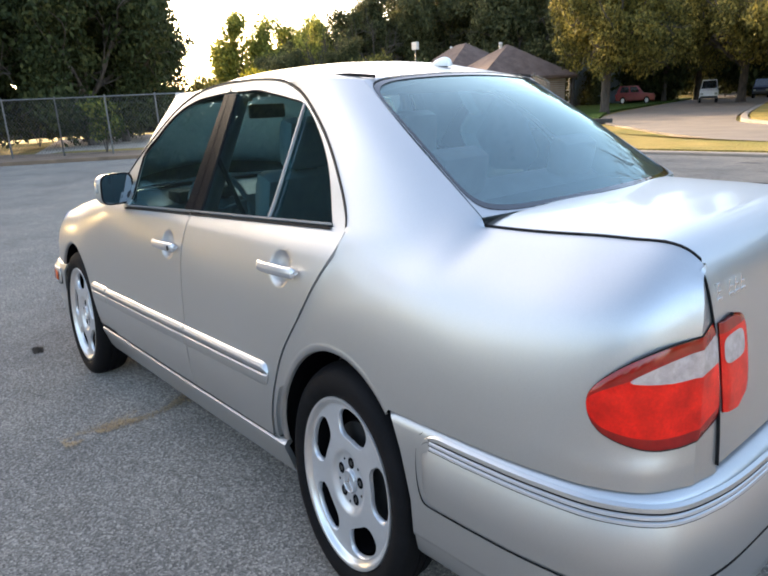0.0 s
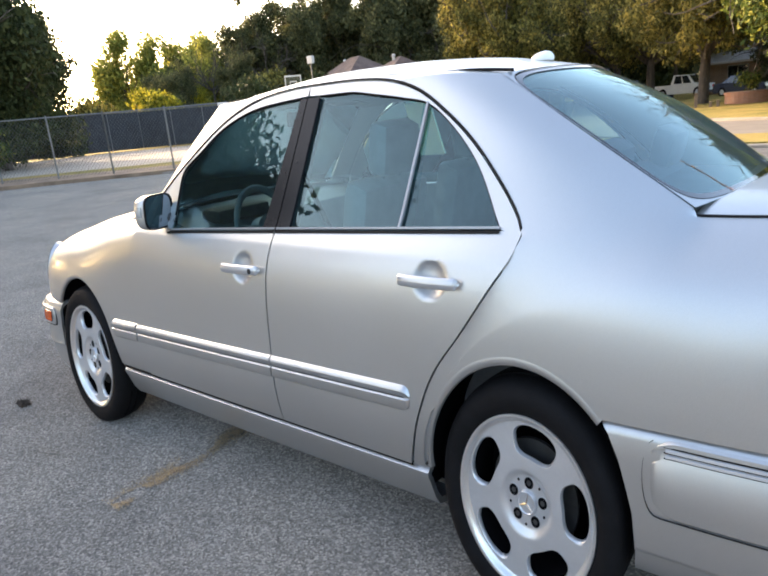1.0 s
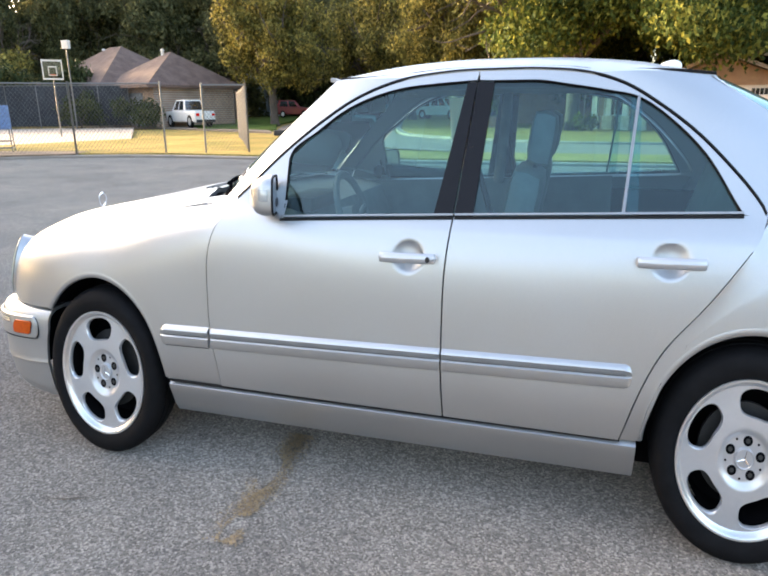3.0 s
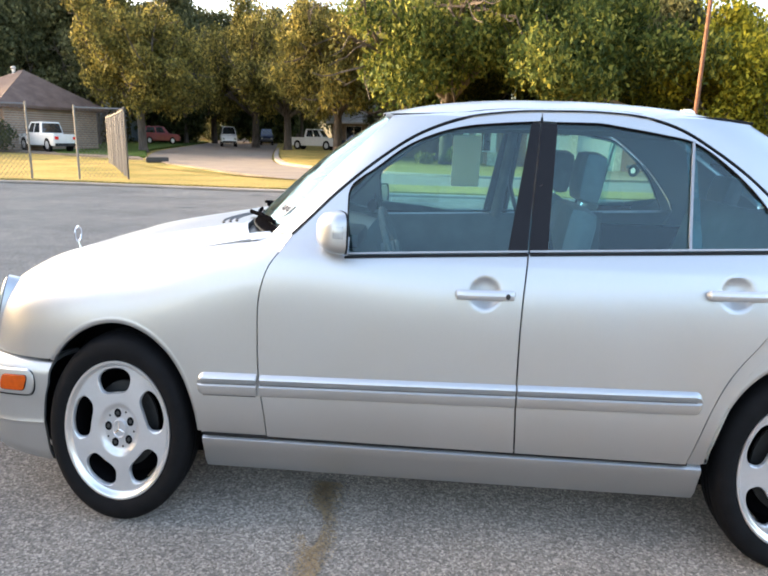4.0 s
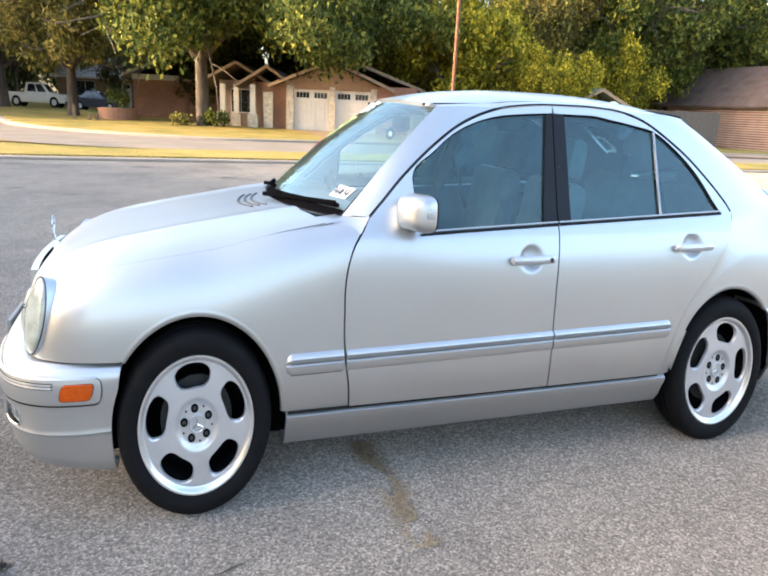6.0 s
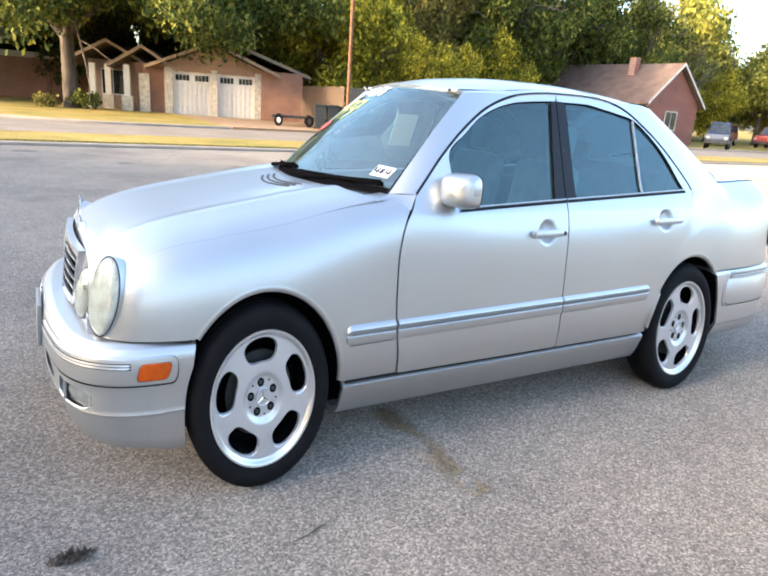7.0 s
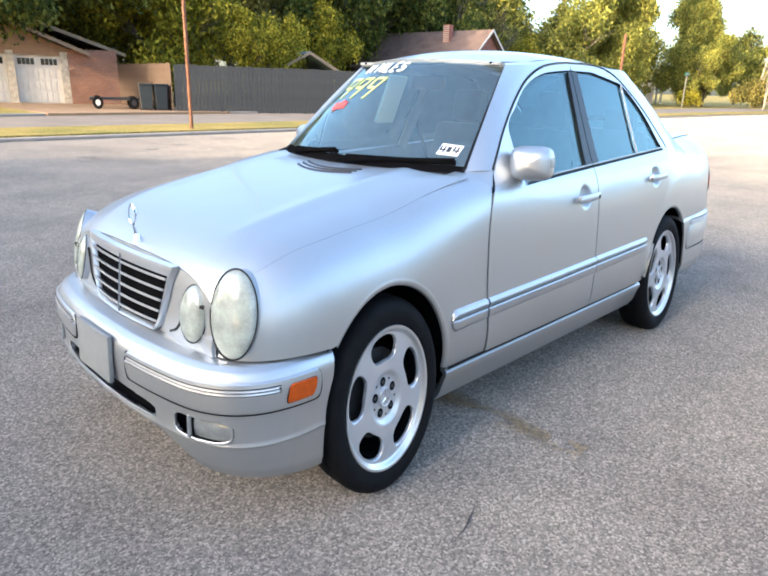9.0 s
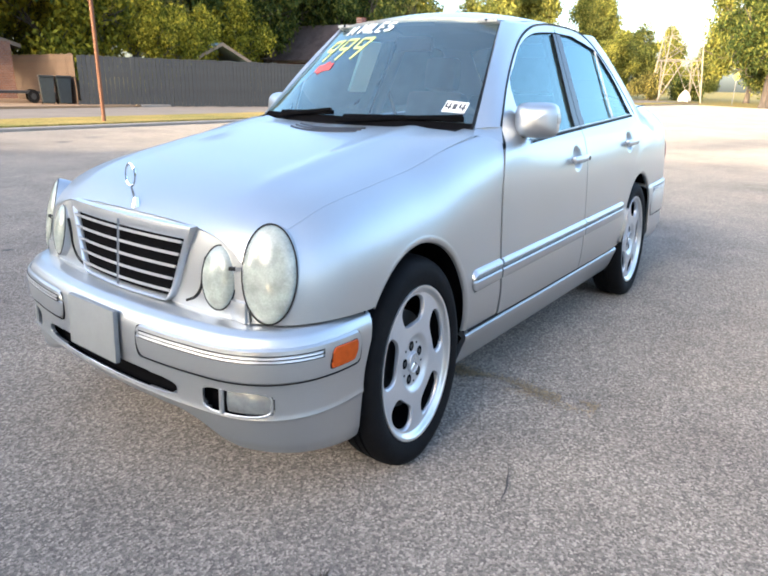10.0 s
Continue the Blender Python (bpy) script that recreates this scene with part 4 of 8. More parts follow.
def build_sides(car):
    # lower door skins
    def skin(a, b, n, cup):
        def fn(u, w):
            z0 = 0.340
            zt = BELT(a(0.96) * (1 - u) + b(0.96) * u) - 0.004
            z = z0 + (zt - z0) * w
            x0, x1 = a(z) + GAP, b(z) - GAP
            x = x0 + (x1 - x0) * u
            xc, zc = cup
            r = math.hypot((x - xc) / 0.064, (z - zc) / 0.050)
            return on_side(x, z, -0.022 * (1 - r**3) if r < 1 else 0.0)
        return grid(fn, n, 84)
    glass_depth = 0.014
    for sg in (1, -1):
        m = np.array([1, sg, 1])
        front, rear = part_empty("front_door", car), part_empty("rear_door", car)
        v, f = skin(DOOR_1, DOOR_2, 110, (0.135, 0.842))
        car_mesh("door_skin", v * m, f, SILVER, front, lip=0.02)
        v, f = skin(DOOR_2, DOOR_3, 110, (1.105, 0.872))
        car_mesh("door_skin", v * m, f, SILVER, rear, lip=0.02)

        # silver frames round the windows
        t_b = gutter_at(0.352)
        v, f = grid(lambda u, w: on_side(*((1 - w) * (GUTTER(t_b * u) + np.array([0.0035, -0.0045])) + w * FRAME_F(u ** 0.93))), 60, 5)
        car_mesh("window_frame", v * m, f, SILVER, front, lip=0.014)
        t_c = gutter_at(0.358)

        def rear_frame(u, w):
            g = GUTTER(t_c + (0.999 - t_c) * u) + np.array([-0.003 if u > 0.3 else 0, -0.0045])
            q = FRAME_R(u)
            return on_side(*((1 - w) * g + w * q))
        v, f = grid(rear_frame, 70, 5)
        car_mesh("window_frame", v * m, f, SILVER, rear, lip=0.014)
        # corner sail behind the mirror
        v, f = grid(lambda u, w: on_side(DOOR_1(0.925 + 0.065 * w) + GAP + (-0.43 - DOOR_1(0.925 + 0.065 * w)) * u, 0.925 + 0.065 * w), 8, 6)
        car_mesh("mirror_sail", v * m, f, SILVER, front)

        # black pillar covers
        for d, x0t, x1t, x0b, x1b in ((front, 0.312, 0.349, 0.222, 0.299), (rear, 0.355, 0.422, 0.306, 0.380)):
            v, f = grid(lambda u, w: on_side((x0b + (x1b - x0b) * u) * (1 - w) + (x0t + (x1t - x0t) * u) * w, BELT(0.3) + (1.364 - BELT(0.3)) * w, 0.002), 4, 14)
            car_mesh("pillar_cover", v * m, f, GLOSS_BLACK, d, "gloss black door pillar cover", lip=0.012)
        # panes
        zt_f = lambda x: float(np.interp(x, [-0.449, -0.319, -0.216, -0.1, 0.033, 0.169, 0.318], [1.122, 1.22, 1.28, 1.322, 1.35, 1.362, 1.37]))
        zt_r = lambda x: float(np.interp(x, [0.418, 0.574, 0.722, 0.866, 0.978], [1.37, 1.37, 1.355, 1.336, 1.316]))
        zt_q = lambda x: float(np.interp(x, [0.978, 1.1, 1.222, 1.333, 1.345], [1.316, 1.25, 1.151, 1.008, 1.0]))
        for d, x0, x1, top, lab in ((front, -0.449, 0.318, zt_f, ""), (rear, 0.37, 0.99, zt_r, ""), (rear, 0.95, 1.343, zt_q, "")):
            v, f = grid(lambda u, w: on_side(x0 + (x1 - x0) * u, BELT(x0 + (x1 - x0) * u) - 0.005 + (top(x0 + (x1 - x0) * u) + 0.006 - BELT(x0 + (x1 - x0) * u)) * w, -glass_depth), 26, 10)
            pane = car_mesh("window_pane", v * m, f, CAR_GLASS, d, "greenish tinted side window")
            pane.visible_shadow = False
        # dark seals round the panes and belt strips
        for d, line in ((front, [WINDOW_F(t) for t in np.linspace(0.02, 1, 60)]), (rear, [WINDOW_R(t) for t in np.linspace(0, 1, 60)])):
            pts = [on_side(x, z, -0.004) for x, z in line]
            v, f = ribbon(pts, [(0, -1, 0.5)] * len(pts), 0.011)
            car_mesh("window_seal", v * m, f, SEAL, d)
        for d, x0, x1 in ((front, -0.44, 0.302), (rear, 0.309, 1.338)):
            for dz, wd, mat, nm in ((0.0035, 0.008, DIM_TRIM, "belt_trim"), (-0.0065, 0.009, SEAL, "belt_seal")):
                pts = [on_side(x, BELT(x) + dz, 0.003) for x in np.linspace(x0, x1, 40)]
                v, f = ribbon(pts, [(0, -1, 0.35)] * 40, wd)
                car_mesh(nm, v * m, f, mat, d)
        pts = [on_side(0.978 - 0.040 * (1 - t), 0.99 + 0.328 * t, 0.0) for t in np.linspace(0, 1, 12)]
        v, f = ribbon(pts, [(0, -1, 0.5)] * 12, 0.012)
        car_mesh("divider_bar", v * m, f, DIM_TRIM, rear, "bright bar before the quarter window")
        # pull handles with their cups
        for d, xc, zc in ((front, 0.135, 0.842), (rear, 1.105, 0.872)):
            handle = part_empty("handle", d, "silver pull handle over a cup")
            v, f = grid(lambda u, w: (xc - 0.118 + 0.236 * u, -(side(xc, zc) + 0.012 + 0.020 * math.sin(math.pi * min(max(u, 0.0), 1)) ** 0.2 + 0.010 * math.cos(2 * math.pi * w)), zc + 0.003 * (u - 0.5) + 0.0155 * min(1, math.sin(math.pi * u) / 0.1 + 0.15) ** 0.5 * math.sin(2 * math.pi * w)), 40, 12)
            car_mesh("handle_bar", v * m, f, TRIM_SILVER, handle)
            if xc < 0.5 and sg > 0:
                bm = bmesh.new()
                p = (xc + 0.088, -(side(xc, zc) + 0.030), zc)
                rod(bm, p, (p[0], p[1] - 0.012, p[2]), 0.009, sides=12)
                car_bm("key_lock", bm, BLACK, handle)
        # rubbing strips along the doors and fender
        for d, x0, x1 in ((car, -1.045, -0.790), (front, -0.776, 0.2775), (rear, 0.2845, 1.005)):
            base = lambda x: 0.4755 + 0.015 * (x + 1.04)
            prof = [(-0.006, 0.0), (0.011, 0.001), (0.015, 0.008), (0.016, 0.032), (0.011, 0.036), (0.011, 0.041), (0.016, 0.045), (0.020, 0.056), (0.013, 0.067), (0.0, 0.0725)]

            def strip(u, w):
                x = x0 + (x1 - x0) * u
                o, h = prof[round(w * 9)]
                e = 1.0
                if x1 > 1:
                    e = min(1.0, (x1 - x) / 0.030)
                if x0 < -1:
                    e = min(1.0, (x - x0) / 0.030)
                k = 0.25 + 0.75 * math.sqrt(1 - (1 - e) ** 2)
                h, o = 0.036 + (h - 0.036) * k, o * (0.3 + 0.7 * k)
                return (x, -(half_width(x, base(x) + h) + o), base(x) + h)
            v, f = grid(strip, 90, 9)
            car_mesh("rubbing_strip", v * m, f, SILVER, d, lip=0.014)
            pts = [(x, -(half_width(x, base(x) + 0.058) + 0.0182), base(x) + 0.058) for x in np.linspace(x0 + (0.03 if x0 < -1 else 0.006), x1 - (0.03 if x1 > 1 else 0.006), 30)]
            v, f = ribbon(pts, [(0, -1, 0.4)] * 30, 0.006)
            car_mesh("bright_line", v * m, f, TRIM_SILVER, d)
            # Thin ribbons draw the grooves, and the lowest one the shadow under the strip.
            for h, o, wd in ((0.0385, 0.0112, 0.0016), (0.0475, 0.0172, 0.0012), (-0.003, 0.001, 0.0024)):
                pts = [(x, -(half_width(x, base(x) + h) + o), base(x) + h) for x in np.linspace(x0 + (0.022 if x0 < -1 else 0.004), x1 - (0.022 if x1 > 1 else 0.004), 30)]
                v, f = ribbon(pts, [(0, -1, 0.2)] * 30, wd)
                car_mesh("strip_groove_and_shade", v * m, f, DIM_TRIM if h > 0.045 else SEAL, d)
        # sill
        prof = [(-0.03, 0.348), (0.004, 0.330), (0.007, 0.316), (0.003, 0.297), (0.003, 0.242), (-0.006, 0.211), (-0.04, 0.200), (-0.1, 0.20)]
        v, f = grid(lambda u, w: (-1.035 + 2.075 * u, -(half_width(-1.035 + 2.075 * u, prof[round(w * 7)][1]) + prof[round(w * 7)][0]), prof[round(w * 7)][1] - 0.012 + 0.0035 * u), 40, 7)
        car_mesh("sill", v * m, f, SILVER, car, lip=0.02)
        pts = [(x, -(half_width(x, 0.338) + 0.002), 0.3365 + 0.0017 * x) for x in np.linspace(-1.03, 0.98, 40)]
        v, f = ribbon(pts, [(0, -1, 0.1)] * 40, 0.011)
        car_mesh("sill_gap", v * m, f, SEAL, car)
        # near-black wall added behind the gaps to give them their shade
        v, f = grid(lambda u, w: (-1.0 + 2.6 * u, -(half_width(-1.0 + 2.6 * u, 0.24 + 0.68 * w) - 0.035), 0.24 + 0.68 * w), 40, 12, lambda c: (abs(abs(c[0]) - HX) < 0.38 and c[2] < 0.72))
        car_mesh("gap_shade_wall", v * m, f, DARK, car)
        # door mirror
        mir = part_empty("door_mirror", front, "silver door mirror with a turn lamp")

        def swept(v):
            """Turns the mirror back about its foot."""
            v, (c, d) = np.array(v, float), (math.cos(0.35), math.sin(0.35))
            q = v - np.array([-0.50, -0.885, 0])
            return np.column_stack([q[:, 0] * c - q[:, 1] * d - 0.50, q[:, 0] * d + q[:, 1] * c - 0.885, v[:, 2]])

        def oval(u, a, b, p=0.5):
            c, d = math.cos(2 * math.pi * u), math.sin(2 * math.pi * u)
            return a * np.sign(c) * abs(c) ** p, b * np.sign(d) * abs(d) ** p

        def shell(u, w):
            yy, zz = oval(u, 0.108, 0.064)
            r = (1 - w**2.6) ** 0.45
            return (-0.455 - 0.098 * w, -0.897 + yy * r, 1.014 + zz * r - 0.02 * yy)
        v, f = weld([grid(shell, 48, 14)])
        car_mesh("mirror_shell", swept(v) * m, f, SILVER, mir)
        v, f = grid(lambda u, w: (-0.451, -0.897 + 0.100 * (-1 + 2 * u) * (1 - 0.10 * abs(-1 + 2 * w) ** 4), 1.014 + 0.058 * (-1 + 2 * w) * (1 - 0.12 * abs(-1 + 2 * u) ** 4)), 12, 8)
        car_mesh("mirror_glass", swept(v) * m, [q[::-1] for q in f] if sg < 0 else f, MIRROR, mir, "mirror glass", keep=True, smooth=False)

        def rim(u, w):
            yy, zz = oval(u, 0.108 * (1.0 - 0.06 * (w > 0.4)), 0.064 * (1.0 - 0.08 * (w > 0.4)))
            return (-0.4525 + 0.006 * (w in (0.25, 0.5, 0.75)), -0.897 + yy, 1.014 + zz - 0.02 * yy)
        v, f = weld([grid(rim, 48, 4)])
        car_mesh("mirror_rim", swept(v) * m, f, SEAL, mir)
        v, f = grid(lambda u, w: (-0.468 - 0.040 * u, -1.0075 - 0.003 * math.sin(math.pi * w) + 0.014 * u**2, 1.004 + 0.038 * w), 10, 6)
        car_mesh("turn_lamp", swept(v) * m, f, TURN_LENS, mir, "clear turn lamp", lip=0.004)
        bm = bmesh.new()
        rod(bm, (-0.50, -0.77 * sg, 0.972), (-0.50, -0.87 * sg, 0.985), 0.034, 0.028, 12)
        car_bm("mirror_foot", bm, BLACK, mir)


def relaxed(v, f, where, times):
    """Eases the inner points of a skin towards their neighbours; its free edges stay."""
    edges = {}
    for q in f:
        for a, b in zip(q, q[1:] + q[:1]):
            k = (min(a, b), max(a, b))
            edges[k] = edges.get(k, 0) + 1
    e = np.array(list(edges))
    fixed = np.array([not where(p) for p in v])
    for k, n in edges.items():
        if n == 1:
            fixed[list(k)] = True
    for _ in range(times):
        s, c = np.zeros_like(v), np.zeros(len(v))
        for i, j in ((0, 1), (1, 0)):
            np.add.at(s, e[:, i], v[e[:, j]])
            np.add.at(c, e[:, i], 1)
        t = s / np.maximum(c, 1)[:, None]
        v = np.where(fixed[:, None], v, v * 0.4 + t * 0.6)
    return v


def build_shell(car):
    """Pillars, roof and rear quarters in one welded skin, with panes and boot lid."""
    t0, t1 = gutter_at(0.06), gutter_at(0.80)
    screen_edge = along([(-0.775, -0.715, 0.985), (-0.53, -0.645, 1.192), (-0.285, -0.568, 1.376)])
    rear_edge = along([(1.235, -0.537, 1.374), (1.545, -0.600, 1.212), (1.865, -0.645, 1.045)])
    rim_line = along([(-0.285, -0.568, 1.376)] + [on_side(*GUTTER(t)) for t in np.linspace(t0, t1, 9)] + [(1.02, -0.580, 1.386), (1.235, -0.537, 1.374)])
    mid = along([(-0.372, 1.400), (-0.1, 1.440), (0.35, 1.461), (0.75, 1.456), (1.05, 1.434), (1.315, 1.391)])

    def roof(u, w):
        s, c = rim_line(u), mid(u)
        a = -1 + 2 * w
        q = 1 - abs(a) ** 2.3
        return (s[0] * (abs(a) ** 2) + c[0] * (1 - abs(a) ** 2), a * abs(s[1]), s[2] + (c[1] - s[2]) * q)
    pieces = [grid(roof, 60, 36)]
    QZ = 0.9051
    QX = DOOR_3(QZ) + GAP
    for sg in (1, -1):
        m = np.array([1, sg, 1])

        def a_pillar(u, w):
            g = np.array(on_side(*GUTTER(t0 * u)))
            e = screen_edge(u)
            p = g * (1 - w) + e * w
            return p + np.array([-0.3, -0.7, 0.5]) * 0.008 * math.sin(math.pi * w)
        v, f = grid(a_pillar, 40, 6)
        pieces.append((v * m, f if sg > 0 else [q[::-1] for q in f]))

        def c_pillar(u, w):
            g = np.array(on_side(*GUTTER(t1 + (1 - t1) * u)))
            e = rear_edge(u)
            p = g * (1 - w) + e * w
            return p + np.array([0.1, -0.8, 0.35]) * 0.028 * math.sin(math.pi * w)
        v, f = grid(c_pillar, 40, 40)
        pieces.append((v * m, f if sg > 0 else [q[::-1] for q in f]))
        
        def shoulder(u, w):
            x = QX + (2.497 - QX) * u
            a = np.array([x, -half_width(x, QZ), QZ])
            if u <= 0.4:
                b = np.array(c_pillar(1.0, u / 0.4))
            else:
                k = (u - 0.4) / 0.6
                xb = 1.865 + (2.478 - 1.865) * k
                b = np.array([xb, -0.645 + 0.069 * k, top_surface(xb, 0.645 - 0.069 * k)])
            ta = np.array([0, half_width(x, QZ) - half_width(x, QZ + 0.025), 0.025]) * 6.5
            tb = np.array([0.0, 0.14, 0.03 + 0.10 * max(0, 1 - u / 0.5)])
            span = min(1.0, float(np.linalg.norm(b - a)) / 0.26)
            span += (1 - span) * min(1, max(0, (u - 0.3) / 0.2))
            ta, tb = ta * span, tb * span
            h = (2 * w**3 - 3 * w**2 + 1, w**3 - 2 * w**2 + w, 3 * w**2 - 2 * w**3, w**3 - w**2)
            p = a * h[0] + ta * h[1] + b * h[2] + tb * h[3]
            return p
        v, f = grid(shoulder, 100, 18)
        pieces.append((v * m, f if sg > 0 else [q[::-1] for q in f]))
        low = [(0.978, 0.34)] + [(1.02, 0.34)] + [(HX + 0.372 * math.cos(a), HUB_Z + 0.01 + 0.372 * math.sin(a)) for a in np.linspace(math.pi * 0.99, 0.838, 44)] + [(1.70, 0.607), (1.9, 0.607), (2.2, 0.607), (2.495, 0.607)]
        low_c, left_c = along(low), along([(DOOR_3(z) + GAP, z) for z in np.linspace(0.34, QZ, 12)])

        def quarter(u, w):
            b, t = low_c(u), np.array([QX + (2.497 - QX) * u, QZ])
            left, right = left_c(w), np.array([2.497, 0.607 + (QZ - 0.607) * w])
            p = b * (1 - w) + t * w + left * (1 - u) + right * u - ((1 - u) * (1 - w) * np.array(low[0]) + u * (1 - w) * np.array(low[-1]) + (1 - u) * w * np.array([QX, QZ]) + u * w * np.array([2.497, QZ]))
            return (p[0], -half_width(p[0], p[1]), p[1])
        v, f = grid(quarter, 100, 22)
        pieces.append((v * m, f if sg > 0 else [q[::-1] for q in f]))
    fixed = []
    for v, f in pieces:
        fixed.append((v, outward(v, f)))
    v, f = weld(fixed)
    v = relaxed(v, f, lambda p: p[0] > 1.05 and p[2] > 0.66, 34)
    car_mesh("body_shell", v, f, SILVER, car, lip=0.018, keep=True, angle=50)

    # panes front and rear
    def screen(u, w):
        a = -1 + 2 * u
        lo = np.array([-0.79 - 0.235 * (1 - abs(a) ** 2.0), 0.712 * a, 0.978 + 0.004 * (1 - a * a)])
        hi = np.array([-0.280 - 0.085 * (1 - a * a), 0.562 * a, 1.376 + 0.022 * (1 - a * a)])
        p = lo * (1 - w) + hi * w
        return p + np.array([-0.5, 0, 0.85]) * 0.022 * math.sin(math.pi * w) * (1 - a**4) - np.array([-0.5, 0, 0.8]) * 0.006
    v, f = grid(screen, 30, 18)
    pane = car_mesh("windscreen", v, f, SCREEN_GLASS, car, "raked clear windscreen")
    pane.visible_shadow = False

    def back(u, w):
        a = -1 + 2 * u
        lo = np.array([1.870 + 0.10 * (1 - a * a), 0.648 * a, 1.044 + 0.012 * (1 - a * a)])
        hi = np.array([1.235 + 0.080 * (1 - a * a), 0.541 * a, 1.372 + 0.018 * (1 - a * a)])
        p = lo * (1 - w) + hi * w
        return p + np.array([0.5, 0, 0.8]) * 0.035 * math.sin(math.pi * w) * (1 - a**4) - np.array([0.5, 0, 0.8]) * 0.004
    v, f = grid(back, 30, 18)
    pane = car_mesh("rear_window", v, f, REAR_GLASS, car, "wrapped rear window with a dark edge")
    pane.visible_shadow = False

    def border(fn, e):
        pieces = []
        for a0, a1, b0, b1 in ((0, e, 0, 1), (1 - e, 1, 0, 1), (e, 1 - e, 0, e * 1.6), (e, 1 - e, 1 - e * 1.2, 1)):
            pieces.append(grid(lambda u, w: np.array(fn(a0 + (a1 - a0) * u, b0 + (b1 - b0) * w)) + np.array([0, 0, 0.002]), 24, 16))
        return weld(pieces)
    def ring_of(fn, th, rings, k):
        """From the pane's square outline (0) inwards through rounded outlines (1, 2)."""
        c, s = math.cos(2 * math.pi * th), math.sin(2 * math.pi * th)
        q = [0.5 / max(abs(c), abs(s))] + [((abs(c) / rx) ** n + (abs(s) / ry) ** n) ** (-1 / n) for rx, ry, n in rings]
        i = min(int(k), len(q) - 2)
        q = q[i] + (q[i + 1] - q[i]) * (k - i)
        return np.array(fn(0.5 + c * q, 0.5 + s * q))
    rings = ((0.4985, 0.497, 11), (0.4885, 0.470, 9))
    v, f = grid(lambda th, k: ring_of(back, th, rings, k) + np.array([0.003, 0, 0.005]), 192, 1)
    car_mesh("rear_window_corner", v, f, SILVER, car)
    v, f = grid(lambda th, k: ring_of(back, th, rings, 1 + k) + np.array([0.0015, 0, 0.003]), 192, 3)
    car_mesh("rear_window_edge", v, f, GLASS_PRINT, car, "glossy dark edge of the rear window")
    v, f = grid(lambda th, k: ring_of(back, th, rings, 0.97 + 0.13 * k) + np.array([0.003, 0, 0.0058]), 192, 1)
    car_mesh("rear_window_seal", v, f, SEAL, car)
    v, f = border(screen, 0.007)
    car_mesh("windscreen_seal", v, f, SEAL, car)
    v, f = grid(lambda u, w: np.array(screen(0.007 + 0.986 * u, 0.008 + 0.055 * w)) + np.array([0, 0, 0.0025]), 40, 3)
    car_mesh("windscreen_foot", v, f, DARK, car, "dark band along the foot of the windscreen")
    for sg in (1, -1):
        pts = [on_side(*(GUTTER(t) + np.array([0.0, 0.002])), -0.001) for t in np.linspace(0, 0.995, 90)]
        v, f = ribbon(pts, [(0, -1, 0.5)] * 90, 0.0075)
        car_mesh("roof_gutter", v * np.array([1, sg, 1]), f, SEAL, car)
        pts = [(x, -0.50 - 0.02 * math.sin((x + 0.3) * 2), 0) for x in np.linspace(-0.33, 1.26, 40)]
        pts = [(x, y, roof((x + 0.372) / 1.687, 0.5 + y / 1.14)[2] + 0.001) for x, y, _ in pts]
        v, f = ribbon([np.array(p) - np.array([0, 0, 0.002]) for p in pts], [(0, -0.3, 1)] * 40, 0.004)
        car_mesh("roof_seam", v * np.array([1, sg, 1]), f, SEAL, car)

    # boot lid: deck and rear face in one bent sheet
    lid_line = along([(1.905, 1.058), (2.1, 1.056), (2.3, 1.045), (2.42, 1.026), (2.475, 0.985), (2.50, 0.92), (2.520, 0.80), (2.53, 0.70), (2.532, 0.625)])

    lid_half = lambda w: 0.637 - 0.066 * min(1, w / 0.55) - 0.013 * min(1, max(0, (w - 0.57) / 0.2))

    def lid(u, w):
        a = -1 + 2 * u
        x, z = lid_line(w)
        k = min(1, max(0, (x - 2.35) / 0.15))
        xx, yy = x - (0.035 * (1 - k) + 0.014 * k) * a * a, a * lid_half(w)
        deck = top_surface(min(xx, 2.42), yy)
        return (xx, yy, deck * (1 - k) + z * k if z > 0.9 else z)
    v, f = grid(lid, 30, 44)
    car_mesh("boot_lid", v, f, SILVER, car, lip=0.02)
    fall = np.array([lid_line(t) for t in np.linspace(0.6, 1, 30)])
    boot_x = lambda y, z: float(np.interp(-z, -fall[:, 1], fall[:, 0])) - 0.014 * (y / 0.56) ** 2
    for sg in (1, -1):
        m = np.array([1, sg, 1])
        pts = [np.array([1.872 + 0.59 * t, -0.6405 + 0.066 * t, top_surface(1.872 + 0.59 * t, 0.64 - 0.066 * t) + 0.001]) for t in np.linspace(0, 1, 40)]
        v, f = ribbon(pts, [(0, -0.3, 1)] * 40, 0.006)
        car_mesh("boot_seam", v * m, f, SEAL, car)

        # body corner between the lid and the flank
        def corner(u, w):
            z = 0.607 + 0.355 * w
            y0, x1 = half_width(2.497, z), boot_x(0.545, z) - 0.004
            y1 = float(np.interp(z, [0.846, 0.92, 0.962], [0.553, 0.559, 0.564]))
            k = u * u * (3 - 2 * u) * 0.5 + u * 0.5
            return (2.497 + (x1 - 2.497) * k, -(y0 + (min(y1, y0) - y0) * u), z)
        edge = np.array([lid(0.0, w) for w in np.linspace(0.5, 1, 60)])

